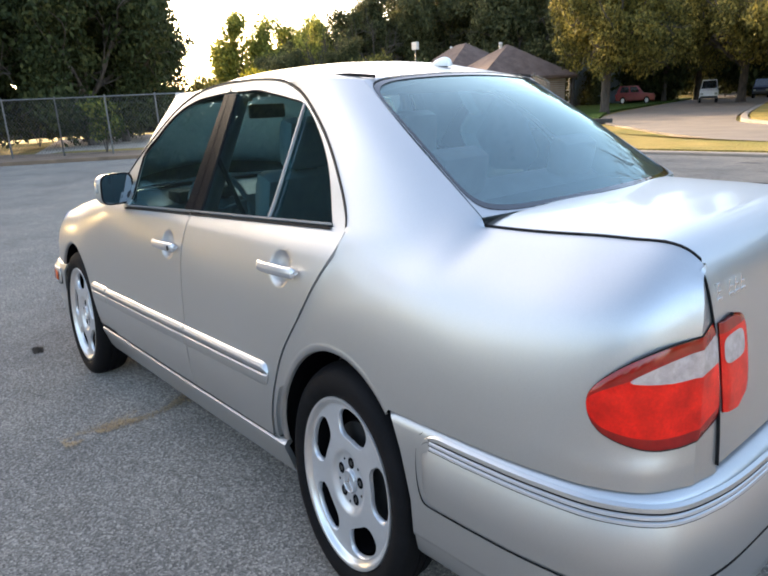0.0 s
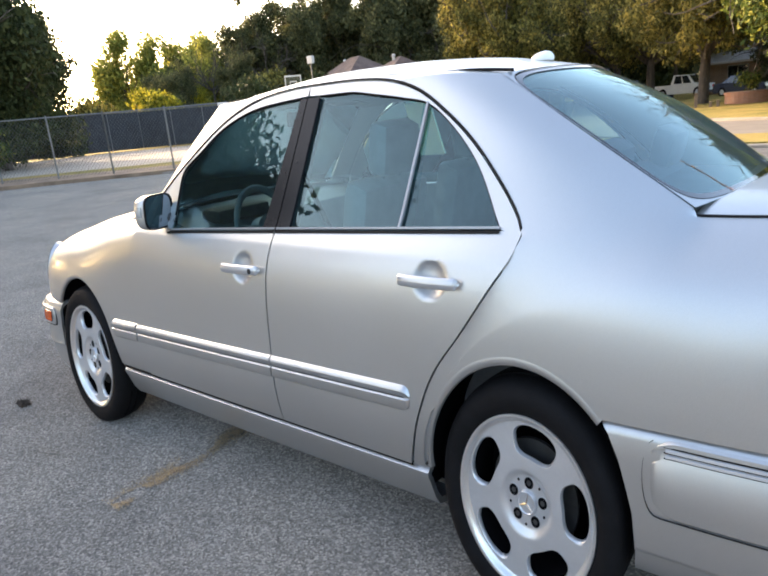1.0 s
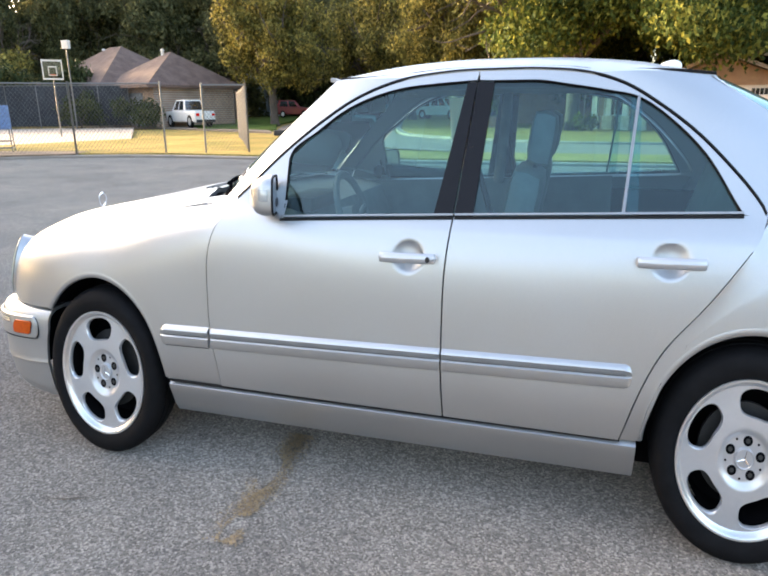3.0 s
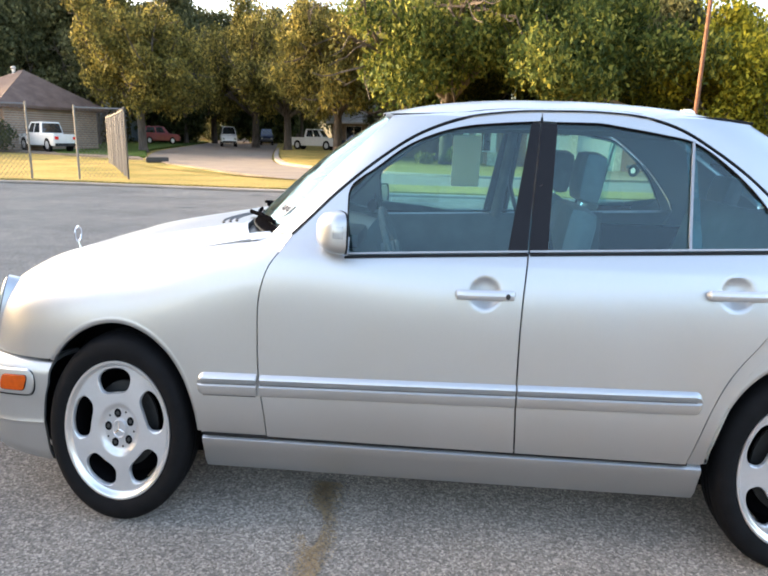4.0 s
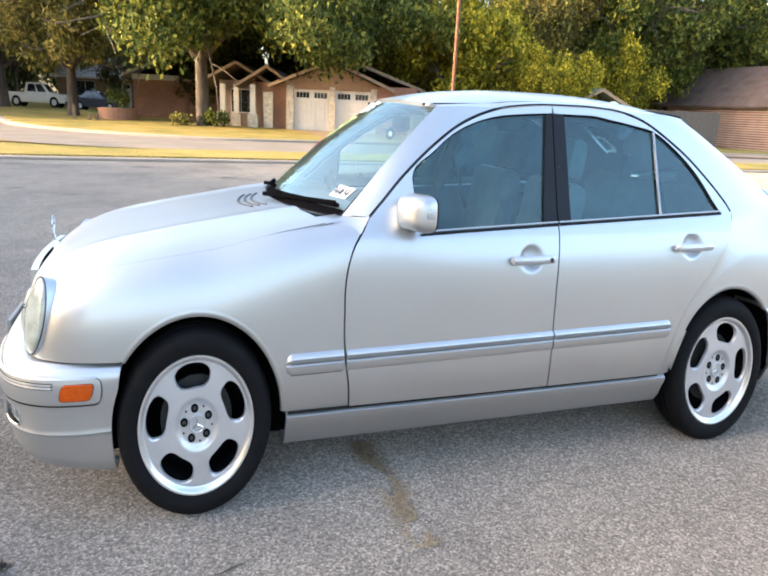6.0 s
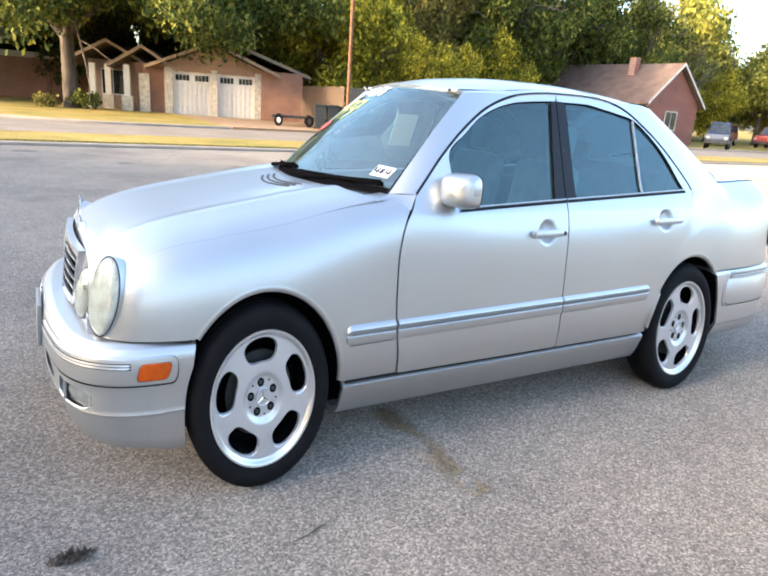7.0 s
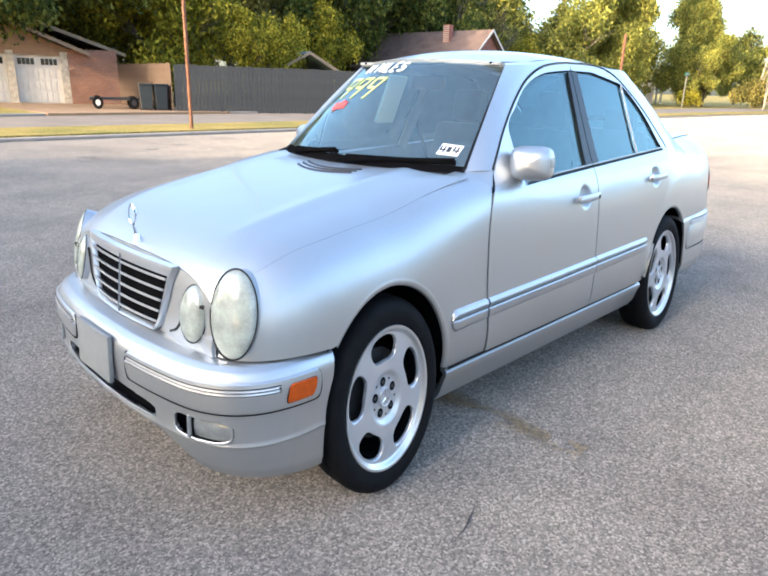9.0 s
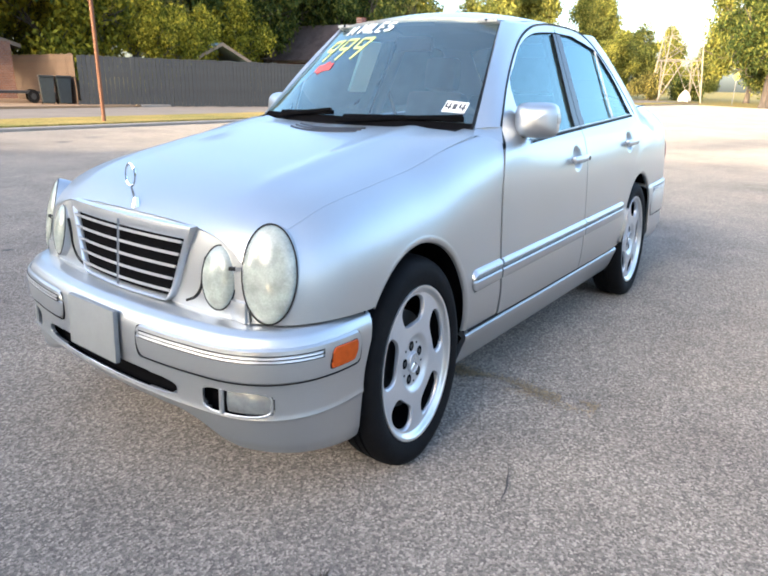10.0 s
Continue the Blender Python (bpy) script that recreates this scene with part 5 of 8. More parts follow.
        def upper_corner(u, w):
            s = np.array(shoulder(1.0, w))
            e = np.array([np.interp(-s[2], -edge[:, 2], edge[:, 0]) - 0.003, -np.interp(-s[2], -edge[:, 2], abs(edge[:, 1])) + 0.003 * w, s[2]])
            k = u * u * (3 - 2 * u) * 0.5 + u * 0.5
            return (s[0] + (e[0] - s[0]) * k, s[1] + (e[1] - s[1]) * u, s[2])
        v, f = grid(lambda u, w: corner(u, w * 0.8397), 12, 14)
        v2, f2 = grid(upper_corner, 12, 14)
        v, f = weld([(v, outward(v, f)), (v2, outward(v2, f2))])
        car_mesh("rear_corner", v * m, f, SILVER, car, lip=0.01)
        pts = [np.array(lid(0.0, w)) + np.array([0.0012, -0.0025, 0.0]) for w in np.linspace(0.52, 1, 40)]
        ease = [min(1, max(0, (w - 0.52) / 0.16)) for w in np.linspace(0.52, 1, 40)]
        v, f = ribbon(pts, [(k, -0.3 + 0.1 * k, 1 - 0.9 * k) for k in ease], 0.0035)
        car_mesh("boot_seam", v * m, f, SEAL, car)
    for i, (y0, wd) in enumerate(((-0.53, 0.028), (-0.465, 0.028), (-0.43, 0.028), (-0.395, 0.028))):
        bm = bmesh.new()
        for k in range(3 if i == 0 else 2):
            z = 0.928 + 0.013 * k
            box(bm, boot_x(y0, z) - 0.006, boot_x(y0, z) + 0.004, y0, y0 + wd, z - 0.0025, z + 0.0025)
        box(bm, boot_x(y0, 0.94) - 0.006, boot_x(y0, 0.94) + 0.004, y0, y0 + 0.006, 0.9255, 0.9565)
        car_bm("badge_bar", bm, CHROME, car, "small chrome badge bars", smooth=False)

    # tail lamps: rounded corner part and boot part
    for sg in (1, -1):
        m = np.array([1, sg, 1])
        lamp = part_empty("tail_lamp", car, "red tail lamp with a clear band")
        up = along([(2.313, 0.767), (2.3145, 0.779), (2.321, 0.791), (2.338, 0.808), (2.37, 0.83), (2.405, 0.85), (2.461, 0.874), (2.53, 0.888), (2.578, 0.894)])
        dn = along([(2.313, 0.767), (2.3155, 0.752), (2.323, 0.737), (2.342, 0.718), (2.365, 0.707), (2.39, 0.699), (2.44, 0.689), (2.474, 0.688), (2.50, 0.694), (2.54, 0.708), (2.578, 0.722)])

        def on_body(q, z, lift):
            if q <= 2.497:
                return (q + 0.4 * lift, -(half_width(q, z) + lift), z)
            k = min(1.0, (q - 2.497) / 0.085)
            c0 = corner(k * 0.99, (z - 0.607) / 0.355)
            return (c0[0] + lift, c0[1] - 0.5 * lift * (1 - k), z)

        def red(u, w, lift=0.008, a=lambda u: 0.0, b=lambda u: 1.0, u0=0.0):
            u = u0 + (1 - u0) * u
            w = a(u) + (b(u) - a(u)) * w
            lo, hi = dn(u), up(u)
            q, z = lo * (1 - w) + hi * w
            bulge = lift * (0.35 + 0.65 * (1 - (2 * w - 1) ** 6) * min(1, u * 6))
            return on_body(q, z, bulge if lift > 0.004 else lift)
        v, f = grid(lambda u, w: red(u, -0.018 + 1.036 * w, 0.0025), 40, 16)
        car_mesh("lamp_seal", v * m, f, SEAL, lamp)
        one, nil = (lambda u: 1.0), (lambda u: 0.0)
        ca = lambda u: 0.78 - 0.12 * min(1, max(0, (u - 0.40) / 0.22)) ** 0.7 - 0.08 * max(0, (u - 0.6) / 0.4)
        cb = lambda u: 0.80 + 0.085 * min(1, max(0, (u - 0.40) / 0.3)) ** 0.7
        for a, b, mat, u0 in ((nil, lambda u: 0.12, DEEP_RED, 0), (lambda u: 0.12, ca, RED_LENS, 0), (ca, cb, CLEAR_LENS, 0.40), (cb, one, DEEP_RED, 0)):
            v, f = grid(lambda u, w: red(u, w, 0.008, a, b, u0), 40, 8)
            car_mesh("lens", v * m, f, mat, lamp)
        v, f = grid(lambda u, w: red(u * 0.41, w, 0.008, ca, cb), 16, 4)
        car_mesh("lens", v * m, f, RED_LENS, lamp)

        def boot_part(u, w, lift=0.012, r=1.0):
            z = 0.725 + 0.165 * w
            a = -1 + 2 * w
            y1 = 0.392 + 0.02 * abs(a) ** 3 + 0.05 * abs(a) ** 12
            y = 0.545 + (y1 - 0.545) * u
            return (boot_x(y, z) + lift * (1 - 0.6 * (2 * u - 1) ** 6), -y, z - 0.012 * u * (a < 0) * abs(a) + 0.006 * u)
        for a, b, mat in ((0, 0.88, RED_LENS), (0.88, 1, DEEP_RED)):
            v, f = grid(lambda u, w: boot_part(u, a + (b - a) * w), 14, 8)
            if sg < 0:
                f = [q[::-1] for q in f]
            car_mesh("boot_lens", v * m, f, mat, lamp, lip=0.012)

        def clear_part(u, w):
            a, k = 2 * math.pi * u, w * 0.999 + 0.001
            q = (abs(math.cos(a)) ** 4 + abs(math.sin(a)) ** 4) ** -0.25 * k
            return boot_part(0.40 + 0.34 * q * math.cos(a), 0.68 + 0.16 * q * math.sin(a), 0.0135)
        v, f = grid(clear_part, 40, 5)
        car_mesh("reversing_lens", v * m, f, CLEAR_LENS, lamp, "small clear reversing lens")
        v, f = grid(lambda u, w: boot_part(-0.005 + 1.025 * u, -0.012 + 1.02 * w, 0.004), 20, 14)
        car_mesh("lamp_seal", v * m, f, SEAL, lamp)

    # roof aerial
    bm = bmesh.new()
    bmesh.ops.create_uvsphere(bm, u_segments=18, v_segments=10, radius=1)
    for q in bm.verts:
        q.co = Vector((1.15 + 0.05 * q.co.x, 0.0 + 0.032 * q.co.y, 1.424 + 0.021 * max(q.co.z, -0.3) * (1 + 0.3 * q.co.x)))
    car_bm("roof_aerial", bm, PAPER, car, "small white roof aerial")

    # silver corners between bonnet, fender and windscreen pillar
    for sg in (1, -1):
        v, f = grid(lambda u, w: (-0.905 + 0.255 * u, -sg * (0.672 + 0.084 * w), top_surface(-0.905 + 0.255 * u, 0.672 + 0.084 * w) - 0.004), 12, 6)
        car_mesh("cowl_corner", v, f, SILVER, car)
        foot = (np.array(on_side(-0.672, 0.99)), screen_edge(0.0))
        front = (np.array([-0.715, 0.003 - half_width(-0.715, 0.938), 0.938]), np.array([-0.84, -0.748, top_surface(-0.84, 0.748) - 0.003]))
        v, f = grid(lambda u, w: ((front[0] * (1 - w) + front[1] * w) * (1 - u) + (foot[0] * (1 - w) + foot[1] * w) * u) * np.array([1, sg, 1]), 8, 8)
        car_mesh("pillar_foot", v, f, SILVER, car)
    # scuttle and wipers
    v, f = grid(lambda u, w: (-1.02 + 0.175 * abs(-1 + 2 * u) ** 2.2 - 0.03 + 0.12 * w, (-1 + 2 * u) * 0.70, 0.962 + 0.004 * w), 24, 4)
    car_mesh("scuttle", v, f, BLACK, car)
    for y0, y1 in ((-0.10, -0.66), (0.40, -0.02)):
        arm = part_empty("wiper", car, "black windscreen wiper")
        bm = bmesh.new()
        p0, p1 = screen(0.5 + y0 / 1.4, 0.02), screen(0.5 + y1 / 1.4, 0.055)
        q0, q1 = Vector(p0) + Vector((-0.05, 0, 0.012)), Vector(p1) + Vector((-0.012, 0, 0.03))
        rod(bm, q0, q0.lerp(q1, 0.55), 0.009, 0.007, 8)
        rod(bm, q0.lerp(q1, 0.55), q1, 0.008, 0.006, 8)
        car_bm("wiper_arm", bm, DARK, arm)
        bm = bmesh.new()
        tube(bm, [Vector(screen(0.5 + (y0 + (y1 - y0) * t) / 1.4, 0.045 + 0.025 * t)) + Vector((-0.006, 0, 0.012)) for t in np.linspace(0, 1, 9)], 0.009)
        car_bm("wiper_blade", bm, DARK, arm)
    # vents at the bonnet's back corner
    for sg in (1,):
        for k in range(3):
            bm = bmesh.new()
            pt = lambda t: (-1.185 + 0.034 * k + 0.05 * (2 * t - 1) ** 2, -0.30 + 0.42 * t, top_surface(-1.185 + 0.034 * k + 0.05 * (2 * t - 1) ** 2, -0.30 + 0.42 * t) - 0.003)
            tube(bm, [pt(t) for t in np.linspace(0, 1, 9)], 0.0085)
            car_bm("bonnet_vent", bm, BLACK, car)
    return screen


def build_wheel(car, hx, sg):
    wheel = part_empty("wheel", car, "five-hole silver alloy wheel")
    out = np.array([1, sg, 1])
    c = np.array([hx, 0, HUB_Z])

    def spin(profile, n=72):
        k = len(profile) - 1
        return weld([grid(lambda u, w: (lambda p, a: (c[0] + p[0] * math.cos(a), p[1], c[2] + p[0] * math.sin(a)))(profile[round(w * k)], 2 * math.pi * u), n, k)])

    def orient(v, f):
        s = 0
        for q in f[:: max(1, len(f) // 200)]:
            p = v[list(q)]
            nr = np.cross(p[2] - p[0], p[-1] - p[1])
            g = p.mean(axis=0)
            s += nr @ (g - np.array([c[0], -0.77, c[2]]))
        f = f if s > 0 else [q[::-1] for q in f]
        return f if sg > 0 else [q[::-1] for q in f]

    def put(name, v, f, mat, label="", angle=40):
        me = mesh_of(name, car_form(v * out), orient(v, f), mat, True, angle)
        return child(new(name, me), wheel, label)
    R = WHEEL_R
    v, f = spin([(0.226, -0.835), (0.238, -0.856), (0.250, -0.864), (0.272, -0.870), (0.292, -0.866), (0.306, -0.856), (0.314, -0.842), (0.3195, -0.822), (R, -0.80), (R, -0.795), (R - 0.008, -0.793), (R - 0.008, -0.785), (R, -0.783), (R, -0.757), (R - 0.008, -0.755), (R - 0.008, -0.747), (R, -0.745), (0.3195, -0.70), (0.31, -0.672), (0.29, -0.655), (0.24, -0.66)])
    put("tyre", v, f, RUBBER, "black tyre", 30)
    v, f = spin([(0.226, -0.83), (0.234, -0.846), (0.239, -0.856), (0.2375, -0.8615), (0.233, -0.862), (0.228, -0.859), (0.2245, -0.853), (0.221, -0.846), (0.2155, -0.8425)])
    put("rim_lip", v, f, ALLOY_LIP)
    nr, nt = 40, 200
    ease = lambda k: k * k * (3 - 2 * k)
    face = lambda r: -0.8300 - 0.0165 * ease(min(max((r - 0.068) / 0.026, 0), 1)) + 0.004 * ease(min(max((r - 0.12) / 0.095, 0), 1))
    phase = math.radians(90 + 6) if hx < 0 else math.radians(90 - 12)
    rs = np.linspace(0.028, 0.2162, nr + 1)
    verts = np.array([(r, 2 * math.pi * t / nt) for r in rs for t in range(nt)])

    def local(r, a):
        k = round((a - phase) / (2 * math.pi / 5))
        da = a - phase - k * 2 * math.pi / 5
        return (r - 0.168) / 0.0432, 0.157 * da / (0.069 + 0.05 * (0.157 - r)), k
    faces, hole = [], []
    for i in range(nr):
        for t in range(nt):
            q = (i * nt + t, i * nt + (t + 1) % nt, (i + 1) * nt + (t + 1) % nt, (i + 1) * nt + t)
            r, a = (rs[i] + rs[i + 1]) / 2, 2 * math.pi * (t + 0.5) / nt
            p, s, _ = local(r, a)
            (hole if abs(p) ** 2.8 + abs(s) ** 2.8 < 1 else faces).append(q)
    edge = {k for q in faces for k in q} & {k for q in hole for k in q}
    for k in edge:
        r, a = verts[k]
        p, s, n5 = local(r, a)
        g = (abs(p) ** 2.8 + abs(s) ** 2.8) ** (1 / 2.8)
        p, s = p / g, s / g
        r2 = 0.168 + p * 0.0432
        verts[k] = (r2, phase + n5 * 2 * math.pi / 5 + s * (0.069 + 0.05 * (0.157 - r2)) / 0.157)
    v = np.array([(c[0] + r * math.cos(a), face(r), c[2] + r * math.sin(a)) for r, a in verts])
    ring = {}
    extra = []
    fh = []
    he = {}
    for q in faces:
        for a, b in zip(q, q[1:] + q[:1]):
            he[(a, b)] = 1
    for a, b in list(he):
        if (b, a) not in he and a in edge and b in edge:
            for k in (a, b):
                if k not in ring:
                    ring[k] = [len(v) + len(extra), len(v) + len(extra) + 1]
                    p, s, n5 = local(*verts[k])
                    h = np.array([c[0] + 0.157 * math.cos(phase + n5 * 2 * math.pi / 5), 0, c[2] + 0.157 * math.sin(phase + n5 * 2 * math.pi / 5)])
                    d = h - v[k]
                    d[1] = 0
                    extra.append(v[k] + d * 0.055 + np.array([0, 0.006, 0]))
                    extra.append(v[k] + d * 0.06 + np.array([0, 0.016, 0]))
            fh.append((b, a, ring[a][0], ring[b][0]))
            fh.append((ring[b][0], ring[a][0], ring[a][1], ring[b][1]))
    v = np.vstack([v, extra])
    put("rim_face", v, faces + fh, ALLOY, angle=50)
    v, f = spin([(0.034, -0.825), (0.0335, -0.838), (0.031, -0.842), (0.028, -0.842), (0.026, -0.839), (0.001, -0.839)], 40)
    put("hub_cap", v, f, TRIM_SILVER)
    bm = bmesh.new()
    for k in range(3):
        a = phase + 2 * math.pi * k / 3
        rod(bm, (c[0], -0.8395, c[2]), (c[0] + 0.027 * math.cos(a), -0.8395, c[2] + 0.027 * math.sin(a)), 0.0042, 0.0012, 6)
    w = np.array([q.co[:] for q in bm.verts])
    bm.verts.index_update()
    ff = [tuple(q.index for q in g.verts) for g in bm.faces]
    bm.free()
    put("cap_emblem", w, ff, CHROME, "plain three-armed emblem")
    for k in range(5):
        a = phase + 2 * math.pi * k / 5 + 0.08
        # Wells and pin holes are raised black discs; their shade is only colour.
        for nm, r0, mat, d, rc, da in (("lug_rim", 0.0185, ALLOY, 0.0012, 0.0535, 0), ("lug_well_shade", 0.0160, DARK, 0.0020, 0.0535, 0), ("lug_bolt", 0.0075, plain_steel, 0.0026, 0.0535, 0), ("pin_hole_shade", 0.0040, DARK, 0.0012, 0.0625, math.pi / 5)):
            bm = bmesh.new()
            p = Vector((c[0] + rc * math.cos(a + da), face(rc) - d, c[2] + rc * math.sin(a + da)))
            rod(bm, p + Vector((0, 0.01, 0)), p, r0, r0, 12)
            w = np.array([q.co[:] for q in bm.verts])
            bm.verts.index_update()
            ff = [tuple(q.index for q in g.verts) for g in bm.faces]
            bm.free()
            put(nm, w, ff, mat)
    # Barrel and brake disc are coloured near-black, painting the shade behind the holes.
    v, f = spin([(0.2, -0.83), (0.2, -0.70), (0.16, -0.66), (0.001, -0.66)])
    me = mesh_of("shaded_rim_barrel", car_form(v * out), f, DARK, True, 30)
    child(new("shaded_rim_barrel", me), wheel)
    v, f = spin([(0.15, -0.765), (0.15, -0.78), (0.09, -0.78), (0.001, -0.785)], 40)
    put("brake_disc", v, f, DISC)


plain_steel = plain("dull_steel", (0.05, 0.05, 0.05), 0.6, 0.3, 0.2, 30)
DISC = plain("shaded_brake_steel", (0.03, 0.03, 0.03), 0.6, 0.3, 0.2, 30)


def soft_box(bm, c, size, bevel, lean=0.0):
    vs = box(bm, -size[0] / 2, size[0] / 2, -size[1] / 2, size[1] / 2, -size[2] / 2, size[2] / 2, bevel)
    vs = [v for v in vs if v.is_valid]
    bmesh.ops.transform(bm, matrix=Matrix.Translation(c) @ Matrix.Rotation(radians(lean), 4, "Y"), verts=vs)


def build_cabin(car, screen):
    for y in (-0.36, 0.36):
        seat = part_empty("front_seat", car, "grey leather front seat with a headrest")
        for nm, c, s, b, lean in (("seat_cushion", (0.20, y, 0.52), (0.52, 0.50, 0.16), 0.05, -8), ("seat_back", (0.50, y, 0.80), (0.14, 0.48, 0.60), 0.055, 14), ("headrest", (0.615, y, 1.185), (0.11, 0.27, 0.18), 0.045, 10)):
            bm = bmesh.new()
            soft_box(bm, c, s, b, lean)
            car_bm(nm, bm, LEATHER, seat)
        bm = bmesh.new()
        for d in (-0.06, 0.06):
            rod(bm, (0.575, y + d, 1.07), (0.60, y + d, 1.13), 0.007)
        car_bm("headrest_post", bm, CHROME, seat)
    bench = part_empty("rear_bench", car, "grey leather rear bench with headrests")
    bm = bmesh.new()
    soft_box(bm, (1.12, 0, 0.52), (0.50, 1.24, 0.18), 0.05, -8)
    car_bm("seat_cushion", bm, LEATHER, bench)
    bm = bmesh.new()
    soft_box(bm, (1.42, 0, 0.80), (0.16, 1.22, 0.56), 0.05, 22)
    car_bm("seat_back", bm, LEATHER, bench)
    for y in (-0.38, 0.38):
        bm = bmesh.new()
        soft_box(bm, (1.545, y, 1.115), (0.09, 0.26, 0.13), 0.035, 20)
        car_bm("headrest", bm, LEATHER, bench)
    bm = bmesh.new()
    box(bm, 1.53, 1.88, -0.60, 0.60, 1.0, 1.03, 0.01)
    car_bm("parcel_shelf", bm, CABIN, car, "grey parcel shelf")
    dash = part_empty("dashboard", car, "dark grey dashboard")
    bm = bmesh.new()
    prism(bm, [(-0.98, 0.60), (-0.42, 0.55), (-0.40, 0.80), (-0.46, 0.915), (-0.60, 0.945), (-0.90, 0.955), (-0.98, 0.93)], -0.70, 0.70)
    car_bm("dash_body", bm, CABIN, dash, angle=50)
    bm = bmesh.new()
    soft_box(bm, (-0.50, -0.37, 0.945), (0.16, 0.36, 0.06), 0.025, 0)
    car_bm("gauge_hood", bm, BLACK, dash)
    wheel = part_empty("steering_wheel", car, "dark grey steering wheel")
    o, ax = Vector((-0.26, -0.37, 0.875)), Vector((0.90, 0, 0.42)).normalized()
    e1, e2 = Vector((0, 1, 0)), ax.cross(Vector((0, 1, 0)))
    bm = bmesh.new()
    pts = [o + (e1 * math.cos(a) + e2 * math.sin(a)) * 0.185 for a in np.linspace(0, 2 * math.pi, 33)]
    for a, b in zip(pts, pts[1:]):
        rod(bm, a, b, 0.016, 0.016, 8, False)
    car_bm("wheel_rim", bm, CABIN, wheel)
    bm = bmesh.new()
    rod(bm, o - ax * 0.05, o + ax * 0.01, 0.075, 0.06, 16)
    for a in (0.2, 2.94, -1.57):
        rod(bm, o, o + (e1 * math.cos(a) + e2 * math.sin(a)) * 0.18, 0.02, 0.014, 8)
    car_bm("wheel_hub", bm, CABIN, wheel)
    mirror = part_empty("rear_view_mirror", car, "dark rear-view mirror behind the windscreen")
    bm = bmesh.new()
    soft_box(bm, (-0.27, 0, 1.30), (0.03, 0.25, 0.065), 0.012, 0)
    car_bm("mirror_body", bm, BLACK, mirror)
    for y in (-0.36, 0.36):
        bm = bmesh.new()
        soft_box(bm, (-0.24, y, 1.365), (0.16, 0.40, 0.015), 0.006, 12)
        car_bm("sun_visor", bm, HEADLINER, car, "pale folded sun visor")
    for sg in (1, -1):
        # door linings and the inner side of the middle pillar
        v, f = grid(lambda u, w: (-0.75 + 1.72 * u, -sg * (0.79 - 0.05 * (w > 0.6)), 0.35 + 0.585 * w + 0.035 * (-0.4 + 1.72 * u) * w), 20, 6)
        car_mesh("door_lining", v, f, CABIN, car, keep=True)
        bm = bmesh.new()
        for x, z0, x2, z1 in ((0.30, 0.95, 0.365, 1.36),):
            rod(bm, (x, -sg * 0.735, z0), (x2, -sg * 0.535, z1), 0.035, 0.03, 10)
        car_bm("pillar_trim", bm, CABIN, car)
        bm = bmesh.new()
        rod(bm, (0.35, -sg * 0.70, 1.17), (0.53, -sg * 0.52, 0.66), 0.012, 0.012, 6)
        car_bm("seat_belt", bm, BLACK, car)
    v, f = grid(lambda u, w: (-0.28 + 1.56 * u, (-1 + 2 * w) * 0.55, 1.345 + 0.05 * (1 - (2 * w - 1) ** 2) * 1.0 - 0.02 * (2 * u - 1) ** 2), 20, 12)
    car_mesh("headliner", v, [q[::-1] for q in f], HEADLINER, car, keep=True)
    # Black underbody; some boxes are added low to block light beneath the car.
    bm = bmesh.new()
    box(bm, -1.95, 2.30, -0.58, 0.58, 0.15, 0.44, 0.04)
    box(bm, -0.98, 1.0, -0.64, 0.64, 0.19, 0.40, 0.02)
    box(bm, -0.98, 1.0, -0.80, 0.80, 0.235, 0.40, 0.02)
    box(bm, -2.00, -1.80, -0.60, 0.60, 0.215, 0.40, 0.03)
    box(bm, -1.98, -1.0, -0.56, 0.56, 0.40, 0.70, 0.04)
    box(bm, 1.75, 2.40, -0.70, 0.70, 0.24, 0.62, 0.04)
    car_bm("underbody", bm, DARK, car, "dark underbody with low boxes added to shade the ground")
    # Arch liners take a glossless near-black that paints in the arch's shade.
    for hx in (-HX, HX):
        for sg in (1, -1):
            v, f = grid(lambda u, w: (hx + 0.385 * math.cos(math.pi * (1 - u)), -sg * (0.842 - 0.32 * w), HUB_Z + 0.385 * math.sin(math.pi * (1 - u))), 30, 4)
            car_mesh("shaded_wheel_well", v, f, DARK, car, keep=True)
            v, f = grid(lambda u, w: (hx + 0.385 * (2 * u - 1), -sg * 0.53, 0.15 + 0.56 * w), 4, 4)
            car_mesh("shaded_wheel_well", v, f, DARK, car, keep=True)

    # inspection sticker, and dealer's marks painted on the windscreen
    def on_screen(y, h, lift=0.004):
        """A place on the windscreen: y across, h up its slope in metres."""
        w = h / 0.66
        w = min(max(w, 0), 1)
        lo, hi = 0.712, 0.562
        return Vector(screen(0.5 + y / 2 / (lo * (1 - w) + hi * w), w)) + Vector((-0.5, 0, 0.85)) * lift

    def decal(name, outlines, mat, lift, label):
        v, f = [], []
        for o in outlines:
            n = len(v)
            v += [on_screen(y, h, lift) for y, h in o] + [on_screen(y, h, lift - 0.0015) for y, h in o]
            k = len(o)
            f.append(tuple(range(n, n + k)))
            f += [(n + i, n + k + i, n + k + (i + 1) % k, n + (i + 1) % k) for i in range(k)]
        me = mesh_of(name, car_form(np.array([p[:] for p in v])), f, mat)
        return child(new(name, me), car, label)

    def bar(y, h, w, t, lean=0.0):
        """A stroke from (y, h), w across and t up, leaning."""
